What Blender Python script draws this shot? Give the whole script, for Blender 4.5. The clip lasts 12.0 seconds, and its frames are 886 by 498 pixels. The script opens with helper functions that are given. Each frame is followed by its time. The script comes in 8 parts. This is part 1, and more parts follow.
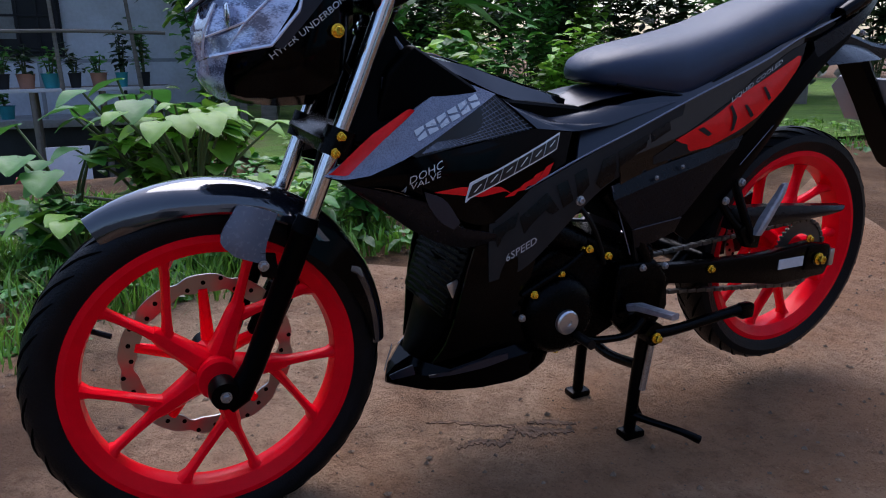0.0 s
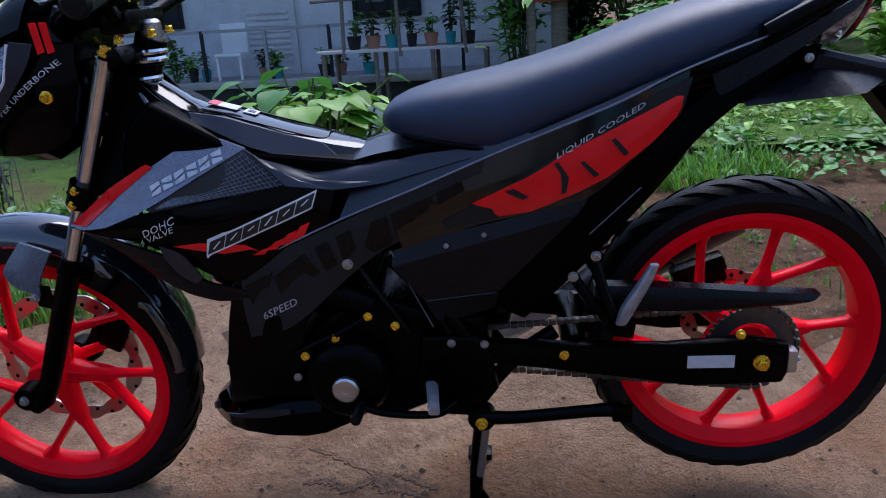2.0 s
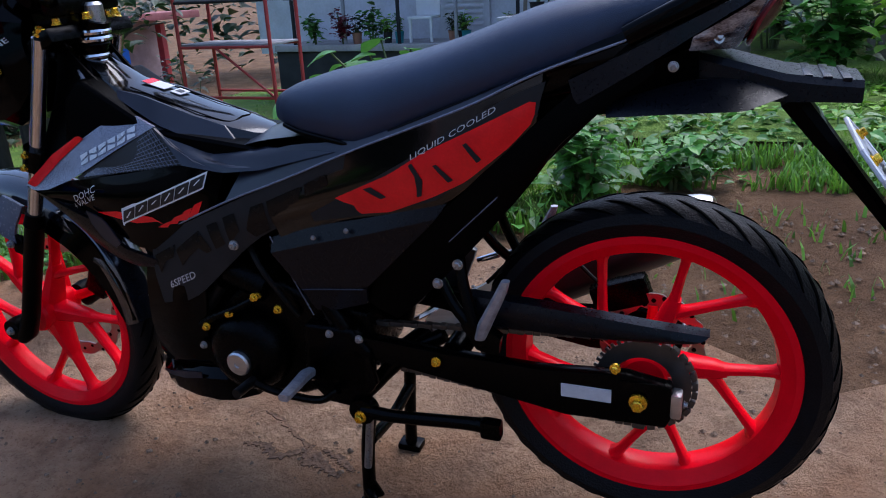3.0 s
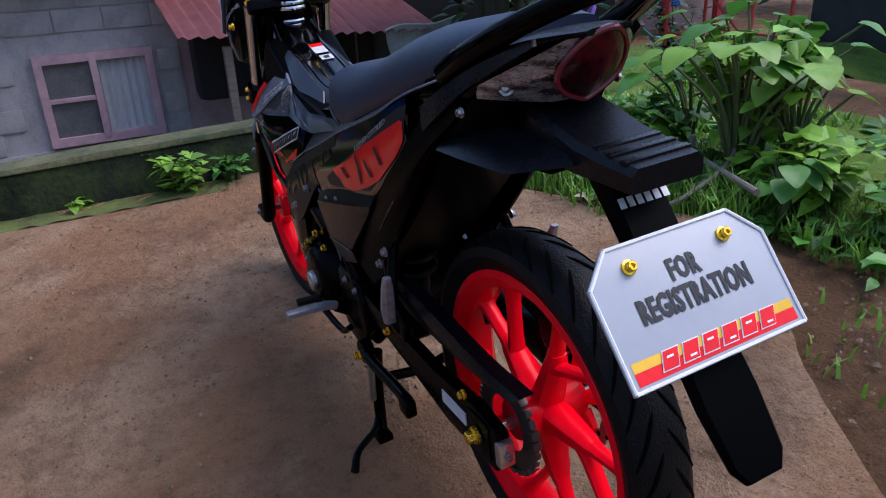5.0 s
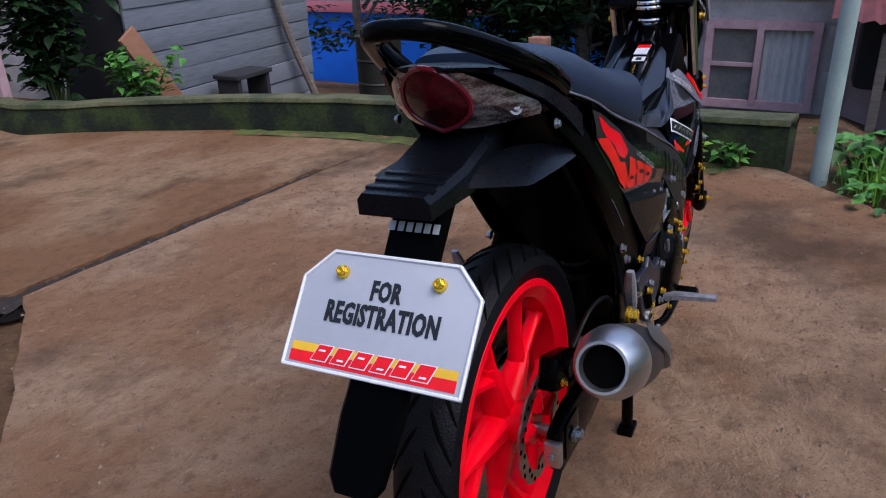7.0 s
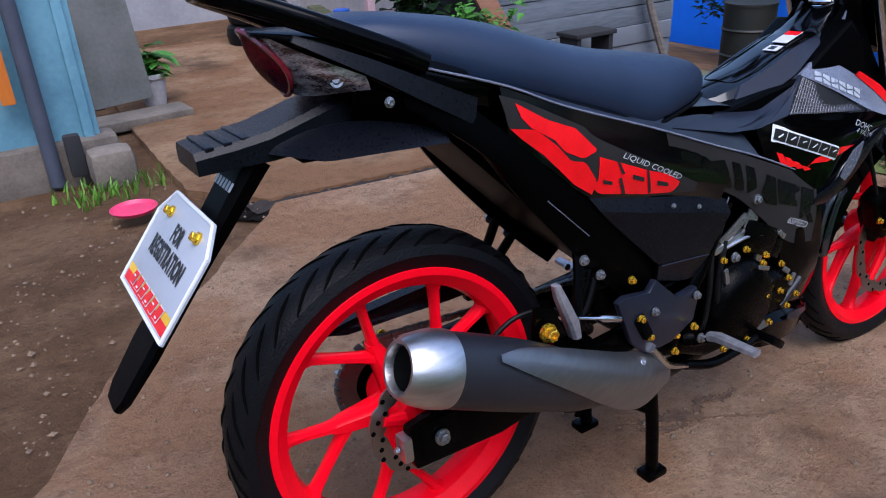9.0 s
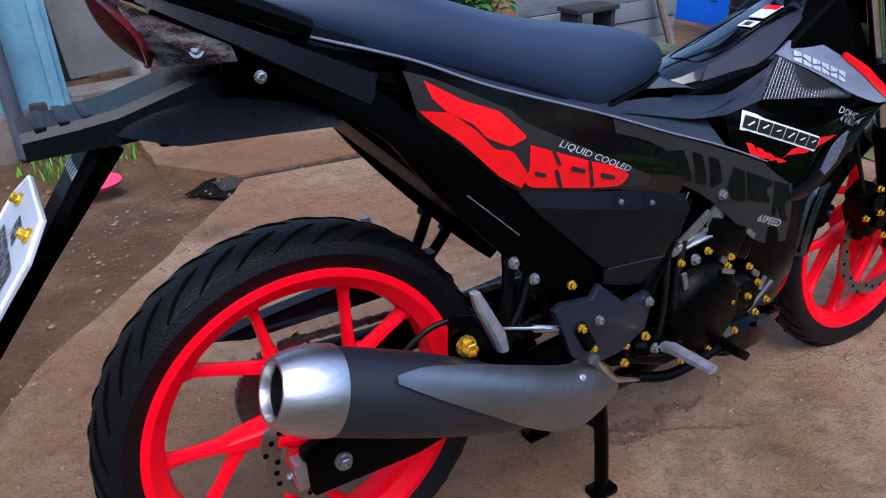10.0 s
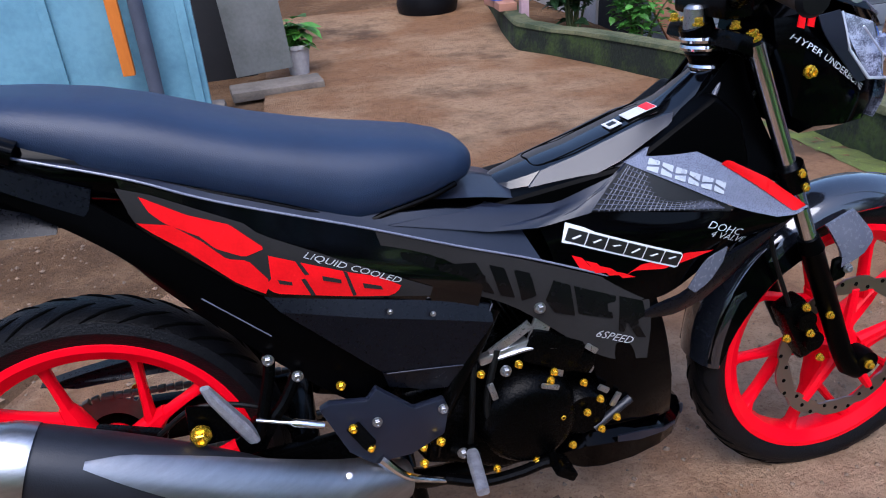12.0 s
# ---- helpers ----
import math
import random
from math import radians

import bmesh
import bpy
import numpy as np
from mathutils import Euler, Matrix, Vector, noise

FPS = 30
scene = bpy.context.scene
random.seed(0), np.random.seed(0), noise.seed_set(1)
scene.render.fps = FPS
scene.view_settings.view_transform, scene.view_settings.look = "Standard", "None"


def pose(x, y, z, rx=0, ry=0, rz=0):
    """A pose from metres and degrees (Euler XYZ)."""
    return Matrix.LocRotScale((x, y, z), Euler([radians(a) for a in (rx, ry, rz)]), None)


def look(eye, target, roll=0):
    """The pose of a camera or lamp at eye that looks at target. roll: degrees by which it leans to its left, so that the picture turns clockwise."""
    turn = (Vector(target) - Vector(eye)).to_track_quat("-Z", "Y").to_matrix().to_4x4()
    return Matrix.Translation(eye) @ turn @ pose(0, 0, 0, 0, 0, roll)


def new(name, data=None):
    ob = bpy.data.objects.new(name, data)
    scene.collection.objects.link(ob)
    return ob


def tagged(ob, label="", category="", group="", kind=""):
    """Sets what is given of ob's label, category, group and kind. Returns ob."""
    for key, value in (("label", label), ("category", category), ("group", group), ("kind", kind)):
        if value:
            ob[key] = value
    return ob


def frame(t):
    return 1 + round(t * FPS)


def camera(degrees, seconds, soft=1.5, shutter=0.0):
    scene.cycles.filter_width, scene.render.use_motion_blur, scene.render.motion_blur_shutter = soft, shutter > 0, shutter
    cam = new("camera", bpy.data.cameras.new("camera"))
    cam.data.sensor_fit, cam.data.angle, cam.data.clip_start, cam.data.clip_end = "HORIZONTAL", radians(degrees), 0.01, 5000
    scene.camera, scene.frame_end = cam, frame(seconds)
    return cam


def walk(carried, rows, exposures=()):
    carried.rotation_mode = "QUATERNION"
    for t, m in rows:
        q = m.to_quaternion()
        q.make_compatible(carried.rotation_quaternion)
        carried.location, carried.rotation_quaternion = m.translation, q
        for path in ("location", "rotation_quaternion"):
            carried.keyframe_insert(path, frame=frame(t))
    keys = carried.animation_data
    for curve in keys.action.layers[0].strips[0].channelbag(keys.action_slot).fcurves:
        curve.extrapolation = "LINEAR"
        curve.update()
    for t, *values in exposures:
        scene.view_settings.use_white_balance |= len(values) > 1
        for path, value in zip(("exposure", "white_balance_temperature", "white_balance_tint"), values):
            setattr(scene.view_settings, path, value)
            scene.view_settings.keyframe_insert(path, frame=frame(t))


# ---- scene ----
cam = camera(61.80, 12.0, soft=1.05)
PATH = [
    (0, (1.4462, 1.1731, 0.8436), (0.6116, -0.5394, 0.2397), 0.95),
    (0.5, (1.2022, 1.2390, 0.8958), (0.6177, -0.5597, 0.2542), -1.03),
    (1, (0.9648, 1.2620, 0.9206), (0.6007, -0.5951, 0.2676), -2.37),
    (1.5, (0.6946, 1.2493, 0.9600), (0.5748, -0.6221, 0.2640), -2.90),
    (2, (0.4141, 1.2155, 0.9800), (0.5796, -0.6416, 0.2520), -3.60),
    (2.5, (0.1133, 1.1445, 0.9912), (0.5968, -0.6428, 0.2297), -4.22),
    (3, (-0.0884, 1.0656, 0.9868), (0.6023, -0.6423, 0.2057), -4.07),
    (3.2, (-0.1793, 1.0295, 0.9716), (0.6101, -0.6376, 0.1976), -3.81),
    (4.8, (-0.7300, 0.6024, 1.0050), (0.8553, -0.3464, 0.1849), -4.46),
    (5, (-0.7730, 0.5122, 1.0450), (0.8838, -0.2736, 0.1886), -5.85),
    (5.5, (-0.9570, 0.2775, 1.1163), (0.8385, -0.1044, 0.2744), -5.97),
    (6, (-1.0766, 0.0644, 1.1135), (0.7659, 0.0549, 0.2932), -5.53),
    (6.5, (-0.9985, -0.1966, 1.0622), (0.7353, 0.3057, 0.2878), -6.03),
    (7, (-0.8960, -0.4240, 1.0422), (0.7255, 0.4819, 0.2769), -5.43),
    (7.5, (-0.7384, -0.6619, 1.0013), (0.6637, 0.5617, 0.2652), -5.78),
    (7.7, (-0.6895, -0.7205, 0.9950), (0.6522, 0.5964, 0.2674), -5.73),
    (9.3, (-0.3701, -0.9004, 0.9942), (0.5237, 0.7024, 0.2170), -4.74),
    (9.5, (-0.3396, -0.8782, 0.9820), (0.5587, 0.7200, 0.1885), -4.41),
    (10, (-0.2400, -0.8421, 0.9585), (0.6605, 0.7512, 0.1249), -3.92),
    (10.5, (-0.1244, -0.8915, 0.9752), (0.6928, 0.7374, 0.1378), -3.37),
    (11, (0.0504, -0.9983, 1.0179), (0.6618, 0.7333, 0.1878), -5.15),
    (11.5, (0.2012, -1.0252, 1.0402), (0.6880, 0.7356, 0.2261), -5.11),
    (12, (0.3311, -1.0314, 1.0699), (0.7224, 0.7538, 0.2479), -4.97),
]

LEAN = pose(0, 0, 0, -3.5, 0, 0)      # the yard falls to the bike's left, and the bike leans with it
SKY, SUN = 0.155, 1.5
FTURN, RTURN = radians(41.4), radians(36.3)
walk(cam, [(t, LEAN @ look(eye, target, roll)) for t, eye, target, roll in PATH],
     [(0, 0.60, 5900, 19), (1.2, 0.62, 5700, 18), (2.2, 0.68, 5650, 18), (3.0, 0.72, 5750, 18), (3.2, 0.72, 5750, 18), (5.0, 0.60, 5980, 19), (5.5, 0.55, 6200, 20), (6.5, 0.30, 6300, 21),
      (7.0, 0.44, 6100, 19), (7.5, 0.60, 5700, 16), (9.5, 0.80, 5740, 17), (10.5, 1.0, 5650, 16), (12.0, 0.98, 5740, 17)])

# ---- world and light ----
world = bpy.data.worlds.new("sky")
scene.world = world
world.use_nodes = True
wn = world.node_tree.nodes
sky = wn.new("ShaderNodeTexSky")
sky.sky_type = "NISHITA"
sky.sun_disc = False
sky.sun_elevation, sky.sun_rotation = radians(60), radians(198)
sky.air_density, sky.dust_density, sky.ozone_density = 1.3, 2.5, 3.0
wn["Background"].inputs["Strength"].default_value = SKY
world.node_tree.links.new(sky.outputs[0], wn["Background"].inputs["Color"])
sun = new("sun", bpy.data.lights.new("sun", "SUN"))
sun.data.energy, sun.data.angle, sun.data.color = SUN, radians(45), (1.0, 0.97, 0.93)
sun.matrix_world = look((-1.3, -4.0, 7.4), (0, 0, 0))


# ---- materials ----
def mat(name, col, rough=0.5, metal=0.0, col2=None, scale=8.0, bump=0.0, bscale=60.0, coat=0.0, mix=(0.35, 0.65),
        rvar=0.12, trans=0.0, sheen=0.0, stretch=(1, 1, 1), spec=0.5, rand=0.0, detail=6.0):
    """A surface with colour varied at two scales, roughness wear and fine relief."""
    m = bpy.data.materials.new(name)
    m.use_nodes = True
    nt = m.node_tree
    b = nt.nodes["Principled BSDF"]
    b.inputs["Metallic"].default_value = metal
    b.inputs["Coat Weight"].default_value = coat
    b.inputs["Coat Roughness"].default_value = 0.05
    b.inputs["Specular IOR Level"].default_value = spec
    b.inputs["Transmission Weight"].default_value = trans
    geo = nt.nodes.new("ShaderNodeTexCoord")
    mp = nt.nodes.new("ShaderNodeMapping")
    mp.inputs["Scale"].default_value = stretch
    nt.links.new(geo.outputs["Object"], mp.inputs["Vector"])

    def tex(sc, det):
        n = nt.nodes.new("ShaderNodeTexNoise")
        n.inputs["Scale"].default_value, n.inputs["Detail"].default_value = sc, det
        nt.links.new(mp.outputs[0], n.inputs["Vector"])
        return n
    big, fine = tex(scale, detail), tex(scale * 9.0, 4.0)
    both = nt.nodes.new("ShaderNodeMath")
    both.operation = "MULTIPLY_ADD"
    both.inputs[1].default_value = 0.35
    nt.links.new(fine.outputs[0], both.inputs[0])
    scaled = nt.nodes.new("ShaderNodeMath")
    scaled.operation = "MULTIPLY"
    scaled.inputs[1].default_value = 0.65
    nt.links.new(big.outputs[0], scaled.inputs[0])
    nt.links.new(scaled.outputs[0], both.inputs[2])
    fac = both.outputs[0]
    if rand:
        info = nt.nodes.new("ShaderNodeObjectInfo")
        add = nt.nodes.new("ShaderNodeMath")
        add.operation = "MULTIPLY_ADD"
        add.inputs[1].default_value = rand
        nt.links.new(info.outputs["Random"], add.inputs[0])
        nt.links.new(fac, add.inputs[2])
        fac = add.outputs[0]
    ramp = nt.nodes.new("ShaderNodeValToRGB")
    c2 = col2 or tuple(c * 0.78 for c in col)
    ramp.color_ramp.elements[0].position, ramp.color_ramp.elements[1].position = mix
    ramp.color_ramp.elements[0].color, ramp.color_ramp.elements[1].color = (*c2, 1), (*col, 1)
    nt.links.new(fac, ramp.inputs[0])
    nt.links.new(ramp.outputs[0], b.inputs["Base Color"])
    rr = nt.nodes.new("ShaderNodeMapRange")
    rr.inputs["To Min"].default_value = max(0.02, rough - rvar)
    rr.inputs["To Max"].default_value = min(1.0, rough + rvar)
    nt.links.new(fine.outputs[0], rr.inputs["Value"])
    nt.links.new(rr.outputs[0], b.inputs["Roughness"])
    if bump:
        bn = nt.nodes.new("ShaderNodeBump")
        bn.inputs["Strength"].default_value, bn.inputs["Distance"].default_value = bump, 0.01
        bt = tex(bscale, 6.0)
        nt.links.new(bt.outputs[0], bn.inputs["Height"])
        nt.links.new(bn.outputs[0], b.inputs["Normal"])
    return m


def leaf_mat(name, col, col2):
    m = mat(name, col, 0.45, col2=col2, scale=5.0, mix=(0.3, 0.7), bump=0.15, bscale=40)
    nt = m.node_tree
    b = nt.nodes["Principled BSDF"]
    island = nt.nodes.new("ShaderNodeNewGeometry")
    hsv = nt.nodes.new("ShaderNodeHueSaturation")
    mr = nt.nodes.new("ShaderNodeMapRange")
    mr.inputs["To Min"].default_value, mr.inputs["To Max"].default_value = 0.45, 1.5
    nt.links.new(island.outputs["Random Per Island"], mr.inputs["Value"])
    nt.links.new(mr.outputs[0], hsv.inputs["Value"])
    nt.links.new(b.inputs["Base Color"].links[0].from_socket, hsv.inputs["Color"])
    nt.links.new(hsv.outputs[0], b.inputs["Base Color"])
    tr = nt.nodes.new("ShaderNodeBsdfTranslucent")
    nt.links.new(hsv.outputs[0], tr.inputs["Color"])
    mx = nt.nodes.new("ShaderNodeMixShader")
    mx.inputs[0].default_value = 0.3
    nt.links.new(b.outputs[0], mx.inputs[1])
    nt.links.new(tr.outputs[0], mx.inputs[2])
    nt.links.new(mx.outputs[0], nt.nodes["Material Output"].inputs["Surface"])
    return m


def earthy(name, pale, mid, dark, wet, stain=1.1, relief=0.9):
    """Worn ground: broad stains, mottling, fine grit and damp patches, with coarse and fine relief."""
    m = bpy.data.materials.new(name)
    m.use_nodes = True
    nt = m.node_tree
    b = nt.nodes["Principled BSDF"]
    b.inputs["Specular IOR Level"].default_value = 0.14
    co = nt.nodes.new("ShaderNodeTexCoord")

    def tex(sc, det, rough=0.6):
        n = nt.nodes.new("ShaderNodeTexNoise")
        n.inputs["Scale"].default_value, n.inputs["Detail"].default_value, n.inputs["Roughness"].default_value = sc, det, rough
        nt.links.new(co.outputs["Object"], n.inputs["Vector"])
        return n.outputs[0]

    def step(src, lo, hi, a=0.0, c=1.0):
        n = nt.nodes.new("ShaderNodeMapRange")
        for k, v in (("From Min", lo), ("From Max", hi), ("To Min", a), ("To Max", c)):
            n.inputs[k].default_value = v
        nt.links.new(src, n.inputs["Value"])
        return n.outputs[0]

    def mixed(f, c1, c2):
        n = nt.nodes.new("ShaderNodeMix")
        n.data_type = "RGBA"
        nt.links.new(f, n.inputs["Factor"])
        for k, c in ((6, c1), (7, c2)):
            if isinstance(c, tuple):
                n.inputs[k].default_value = (*c, 1)
            else:
                nt.links.new(c, n.inputs[k])
        return n.outputs[2]
    broad, mottle, grit = tex(stain, 10, 0.60), tex(24.0, 7, 0.68), tex(150.0, 4, 0.7)
    col = mixed(step(broad, 0.45, 0.56), mid, pale)
    col = mixed(step(tex(4.2, 10, 0.72), 0.50, 0.64, 0.0, 0.5), col, dark)
    col = mixed(step(mottle, 0.52, 0.70, 0.0, 0.6), col, dark)
    col = mixed(step(grit, 0.55, 0.67, 0.0, 0.68), col, dark)
    col = mixed(step(tex(60.0, 6, 0.75), 0.64, 0.74, 0.0, 0.55), col, tuple(min(0.8, c * 1.5 + 0.03) for c in pale))
    col = mixed(step(tex(0.85, 9, 0.66), 0.54, 0.66, 0.0, 0.85), col, wet)
    nt.links.new(col, b.inputs["Base Color"])
    nt.links.new(step(mottle, 0.3, 0.7, 0.75, 0.98), b.inputs["Roughness"])
    h = nt.nodes.new("ShaderNodeMath")
    h.operation = "MULTIPLY_ADD"
    h.inputs[1].default_value = 0.22
    nt.links.new(grit, h.inputs[0])
    nt.links.new(tex(16.0, 10, 0.72), h.inputs[2])
    bn = nt.nodes.new("ShaderNodeBump")
    bn.inputs["Strength"].default_value, bn.inputs["Distance"].default_value = relief, 0.055
    nt.links.new(h.outputs[0], bn.inputs["Height"])
    nt.links.new(bn.outputs[0], b.inputs["Normal"])
    return m


RED = mat("red_paint", (0.92, 0.002, 0.013), 0.22, col2=(0.84, 0.0015, 0.010), scale=30, rvar=0.06, spec=0.10)
TYRE = mat("tyre_rubber", (0.0040, 0.0043, 0.0058), 0.46, col2=(0.0020, 0.0021, 0.0028), scale=25, bump=0.25, bscale=300, spec=0.17)
GLOSS = mat("gloss_black_plastic", (0.0006, 0.0006, 0.0009), 0.09, col2=(0.0004, 0.0004, 0.0005), scale=20, rvar=0.05, spec=0.09)
LACQ = mat("black_lacquer", (0.0012, 0.0013, 0.0018), 0.10, coat=0.25, col2=(0.0008, 0.0008, 0.0011), scale=20, rvar=0.04, spec=0.4)
GUARDM = mat("grey_black_lacquer", (0.010, 0.012, 0.017), 0.10, coat=1.0, col2=(0.008, 0.009, 0.013), scale=20, rvar=0.04, spec=0.8)
BRACK = mat("cast_grey_bracket", (0.105, 0.112, 0.145), 0.25, col2=(0.080, 0.086, 0.112), scale=20, spec=0.6)
SATIN = mat("satin_black_plastic", (0.0006, 0.0006, 0.0008), 0.38, col2=(0.0004, 0.0004, 0.0005), scale=30, bump=0.05, bscale=500, spec=0.035)
DARKPL = mat("dark_grey_panel", (0.0100, 0.0125, 0.0235), 0.33, col2=(0.0075, 0.0095, 0.0178), scale=14, rvar=0.06, spec=0.5)
GREYPL = mat("grey_metallic_panel", (0.20, 0.212, 0.27), 0.28, metal=0.2, col2=(0.15, 0.16, 0.21), scale=60, coat=0.2)
DECGREY = mat("grey_decal", (0.025, 0.0235, 0.023), 0.42, col2=(0.020, 0.0185, 0.018), scale=20, spec=0.10)
SEATM = mat("seat_vinyl", (0.0115, 0.0235, 0.054), 0.42, col2=(0.009, 0.018, 0.043), scale=12, bump=0.16, bscale=900, rvar=0.06, spec=0.45)
ENGINE = mat("engine_black", (0.0008, 0.0008, 0.0009), 0.26, col2=(0.0005, 0.0005, 0.0005), scale=35, bump=0.12, bscale=260, spec=0.06)
FRAMEM = mat("black_steel", (0.0008, 0.0008, 0.0009), 0.24, scale=30, bump=0.05, spec=0.07)
CHROME = mat("chrome_steel", (0.72, 0.73, 0.75), 0.16, metal=1.0, col2=(0.6, 0.6, 0.62), scale=30, rvar=0.08)
ALU = mat("brushed_aluminium", (0.62, 0.62, 0.63), 0.36, metal=1.0, col2=(0.5, 0.5, 0.51), scale=25, stretch=(1, 1, 6), bump=0.04)
DISCM = mat("brake_disc_steel", (0.36, 0.33, 0.31), 0.34, metal=1.0, col2=(0.36, 0.33, 0.31), scale=40)
GOLD = mat("gold_anodised", (0.95, 0.62, 0.06), 0.25, metal=0.9, col2=(0.8, 0.48, 0.03), scale=80)
COVER = mat("matt_side_cover", (0.0030, 0.0037, 0.0062), 0.30, col2=(0.002, 0.0025, 0.0043), scale=30, bump=0.04, bscale=500, spec=0.20)
PEG = mat("cast_peg_metal", (0.46, 0.46, 0.50), 0.38, metal=0.6, col2=(0.26, 0.26, 0.29), scale=70, bump=0.25, bscale=160)
SILVER = mat("silver_bolt", (0.42, 0.43, 0.45), 0.3, metal=0.9, scale=60)
WHITE = mat("white_plate", (0.78, 0.79, 0.80), 0.35, col2=(0.72, 0.73, 0.75), scale=18)
PLATEW = mat("plate_white", (0.41, 0.43, 0.47), 0.35, col2=(0.375, 0.395, 0.43), scale=9, spec=0.4)
STICK = mat("white_sticker", (0.62, 0.62, 0.62), 0.5, col2=(0.5, 0.5, 0.52), scale=60)
INK = mat("black_ink", (0.01, 0.01, 0.01), 0.4)
REDINK = mat("red_ink", (0.88, 0.006, 0.010), 0.22, col2=(0.72, 0.005, 0.008), scale=30, spec=0.4)
YELINK = mat("yellow_ink", (0.9, 0.52, 0.02), 0.4)
LETTER = mat("silver_lettering", (0.6, 0.62, 0.64), 0.3, metal=0.3)
DIM = mat("dim_lettering", (0.003, 0.003, 0.0035), 0.25, spec=0.2)
LENSRED = mat("red_lens", (0.10, 0.003, 0.008), 0.14, col2=(0.022, 0.0015, 0.003), scale=16, mix=(0.42, 0.60), spec=0.25)
# opaque; mottled tones paint the glints and dark inside of clear plastic
LENSCLR = mat("clear_lens", (0.58, 0.55, 0.56), 0.07, coat=0.8, col2=(0.05, 0.030, 0.034), scale=34, metal=0.5, mix=(0.42, 0.68), stretch=(1, 1, 3))
LENSRIM = mat("red_lens_rim", (0.20, 0.010, 0.022), 0.12, coat=0.6, col2=(0.15, 0.010, 0.018), scale=40)
# pale colour for highlights drawn along the headlamp lens
LAMPEDGE = mat("lamp_edge_glint", (0.74, 0.78, 0.90), 0.15, coat=0.5, col2=(0.6, 0.64, 0.76), scale=40, metal=0.3)
# pale and dark mottling stands in for reflections in the lens
HEADL = mat("headlamp_lens", (0.52, 0.57, 0.74), 0.1, coat=0.8, col2=(0.11, 0.12, 0.18), scale=30, metal=0.35, mix=(0.44, 0.58), stretch=(1, 1, 2))
MUFF = mat("muffler_black", (0.012, 0.0135, 0.019), 0.42, col2=(0.009, 0.01, 0.014), scale=30, bump=0.06, bscale=400, spec=0.5)
# pipe soot, and near-black that paints shade into grooves and holes
SOOTSHADE = mat("soot_and_recess_shade", (0.0012, 0.0012, 0.0012), 0.9, spec=0.05)
MESHM = mat("grille_black", (0.006, 0.006, 0.006), 0.5)
CHAINM = mat("chain_steel", (0.12, 0.11, 0.1), 0.4, metal=0.8, scale=60)
CABLE = mat("rubber_cable", (0.0025, 0.0025, 0.0025), 0.5, spec=0.2)


# ---- building helpers ----
def part(name, bm, material, parent=None, label="", smooth=35, recalc=True):
    """Links a bmesh as one mesh object under a thing or a part."""
    if recalc:
        bmesh.ops.recalc_face_normals(bm, faces=bm.faces[:])
    me = bpy.data.meshes.new(name)
    bm.to_mesh(me)
    bm.free()
    me.materials.append(material)
    if smooth:
        me.shade_smooth()
        me.set_sharp_from_angle(angle=radians(smooth))
    ob = new(name, me)
    if parent is not None:
        ob.parent = parent
    if label:
        ob["label"] = label
    return ob


def share(name, me, m, parent=None):
    ob = new(name, me)
    if parent is not None:
        ob.parent = parent
    ob.matrix_basis = m
    return ob


def bevelled(bm, width, seg=2, angle=30):
    if width <= 0:
        return bm
    ed = [e for e in bm.edges if len(e.link_faces) == 2 and e.calc_face_angle(0) > radians(angle)]
    bmesh.ops.bevel(bm, geom=ed, offset=width, segments=seg, profile=0.6, affect="EDGES", clamp_overlap=True)
    return bm


def box(c, s, bev=0.003, m=None, bm=None):
    bm2 = bmesh.new()
    bmesh.ops.create_cube(bm2, size=1.0)
    bmesh.ops.scale(bm2, vec=s, verts=bm2.verts)
    bevelled(bm2, bev)
    if m is not None:
        bmesh.ops.transform(bm2, matrix=m, verts=bm2.verts)
    bmesh.ops.translate(bm2, vec=c, verts=bm2.verts)
    return joined(bm, bm2)


def joined(bm, other):
    if bm is None:
        return other
    me = bpy.data.meshes.new("tmp")
    other.to_mesh(me)
    other.free()
    bm.from_mesh(me)
    bpy.data.meshes.remove(me)
    return bm


def plate(poly, y0, y1, bev=0.004, bm=None, seg=2):
    """A polygon in x and z with thickness from y0 to y1."""
    b = bmesh.new()
    a = [b.verts.new((x, y0, z)) for x, z in poly]
    f = b.faces.new(a)
    r = bmesh.ops.extrude_face_region(b, geom=[f])
    bmesh.ops.translate(b, vec=(0, y1 - y0, 0), verts=[v for v in r["geom"] if isinstance(v, bmesh.types.BMVert)])
    bmesh.ops.recalc_face_normals(b, faces=b.faces[:])
    bevelled(b, bev, seg)
    return joined(bm, b)


def spline(pts, n):
    """Points along a smooth line through the given ones."""
    p = [Vector(q) for q in pts]
    if len(p) == 2:
        return [p[0].lerp(p[1], i / (n - 1)) for i in range(n)]
    p = [2 * p[0] - p[1]] + p + [2 * p[-1] - p[-2]]
    out = []
    for i in range(n):
        u = i / (n - 1) * (len(p) - 3)
        k = min(int(u), len(p) - 4)
        t = u - k
        a, b, c, d = p[k:k + 4]
        out.append(0.5 * ((2 * b) + (c - a) * t + (2 * a - 5 * b + 4 * c - d) * t * t + (3 * b - a - 3 * c + d) * t ** 3))
    return out


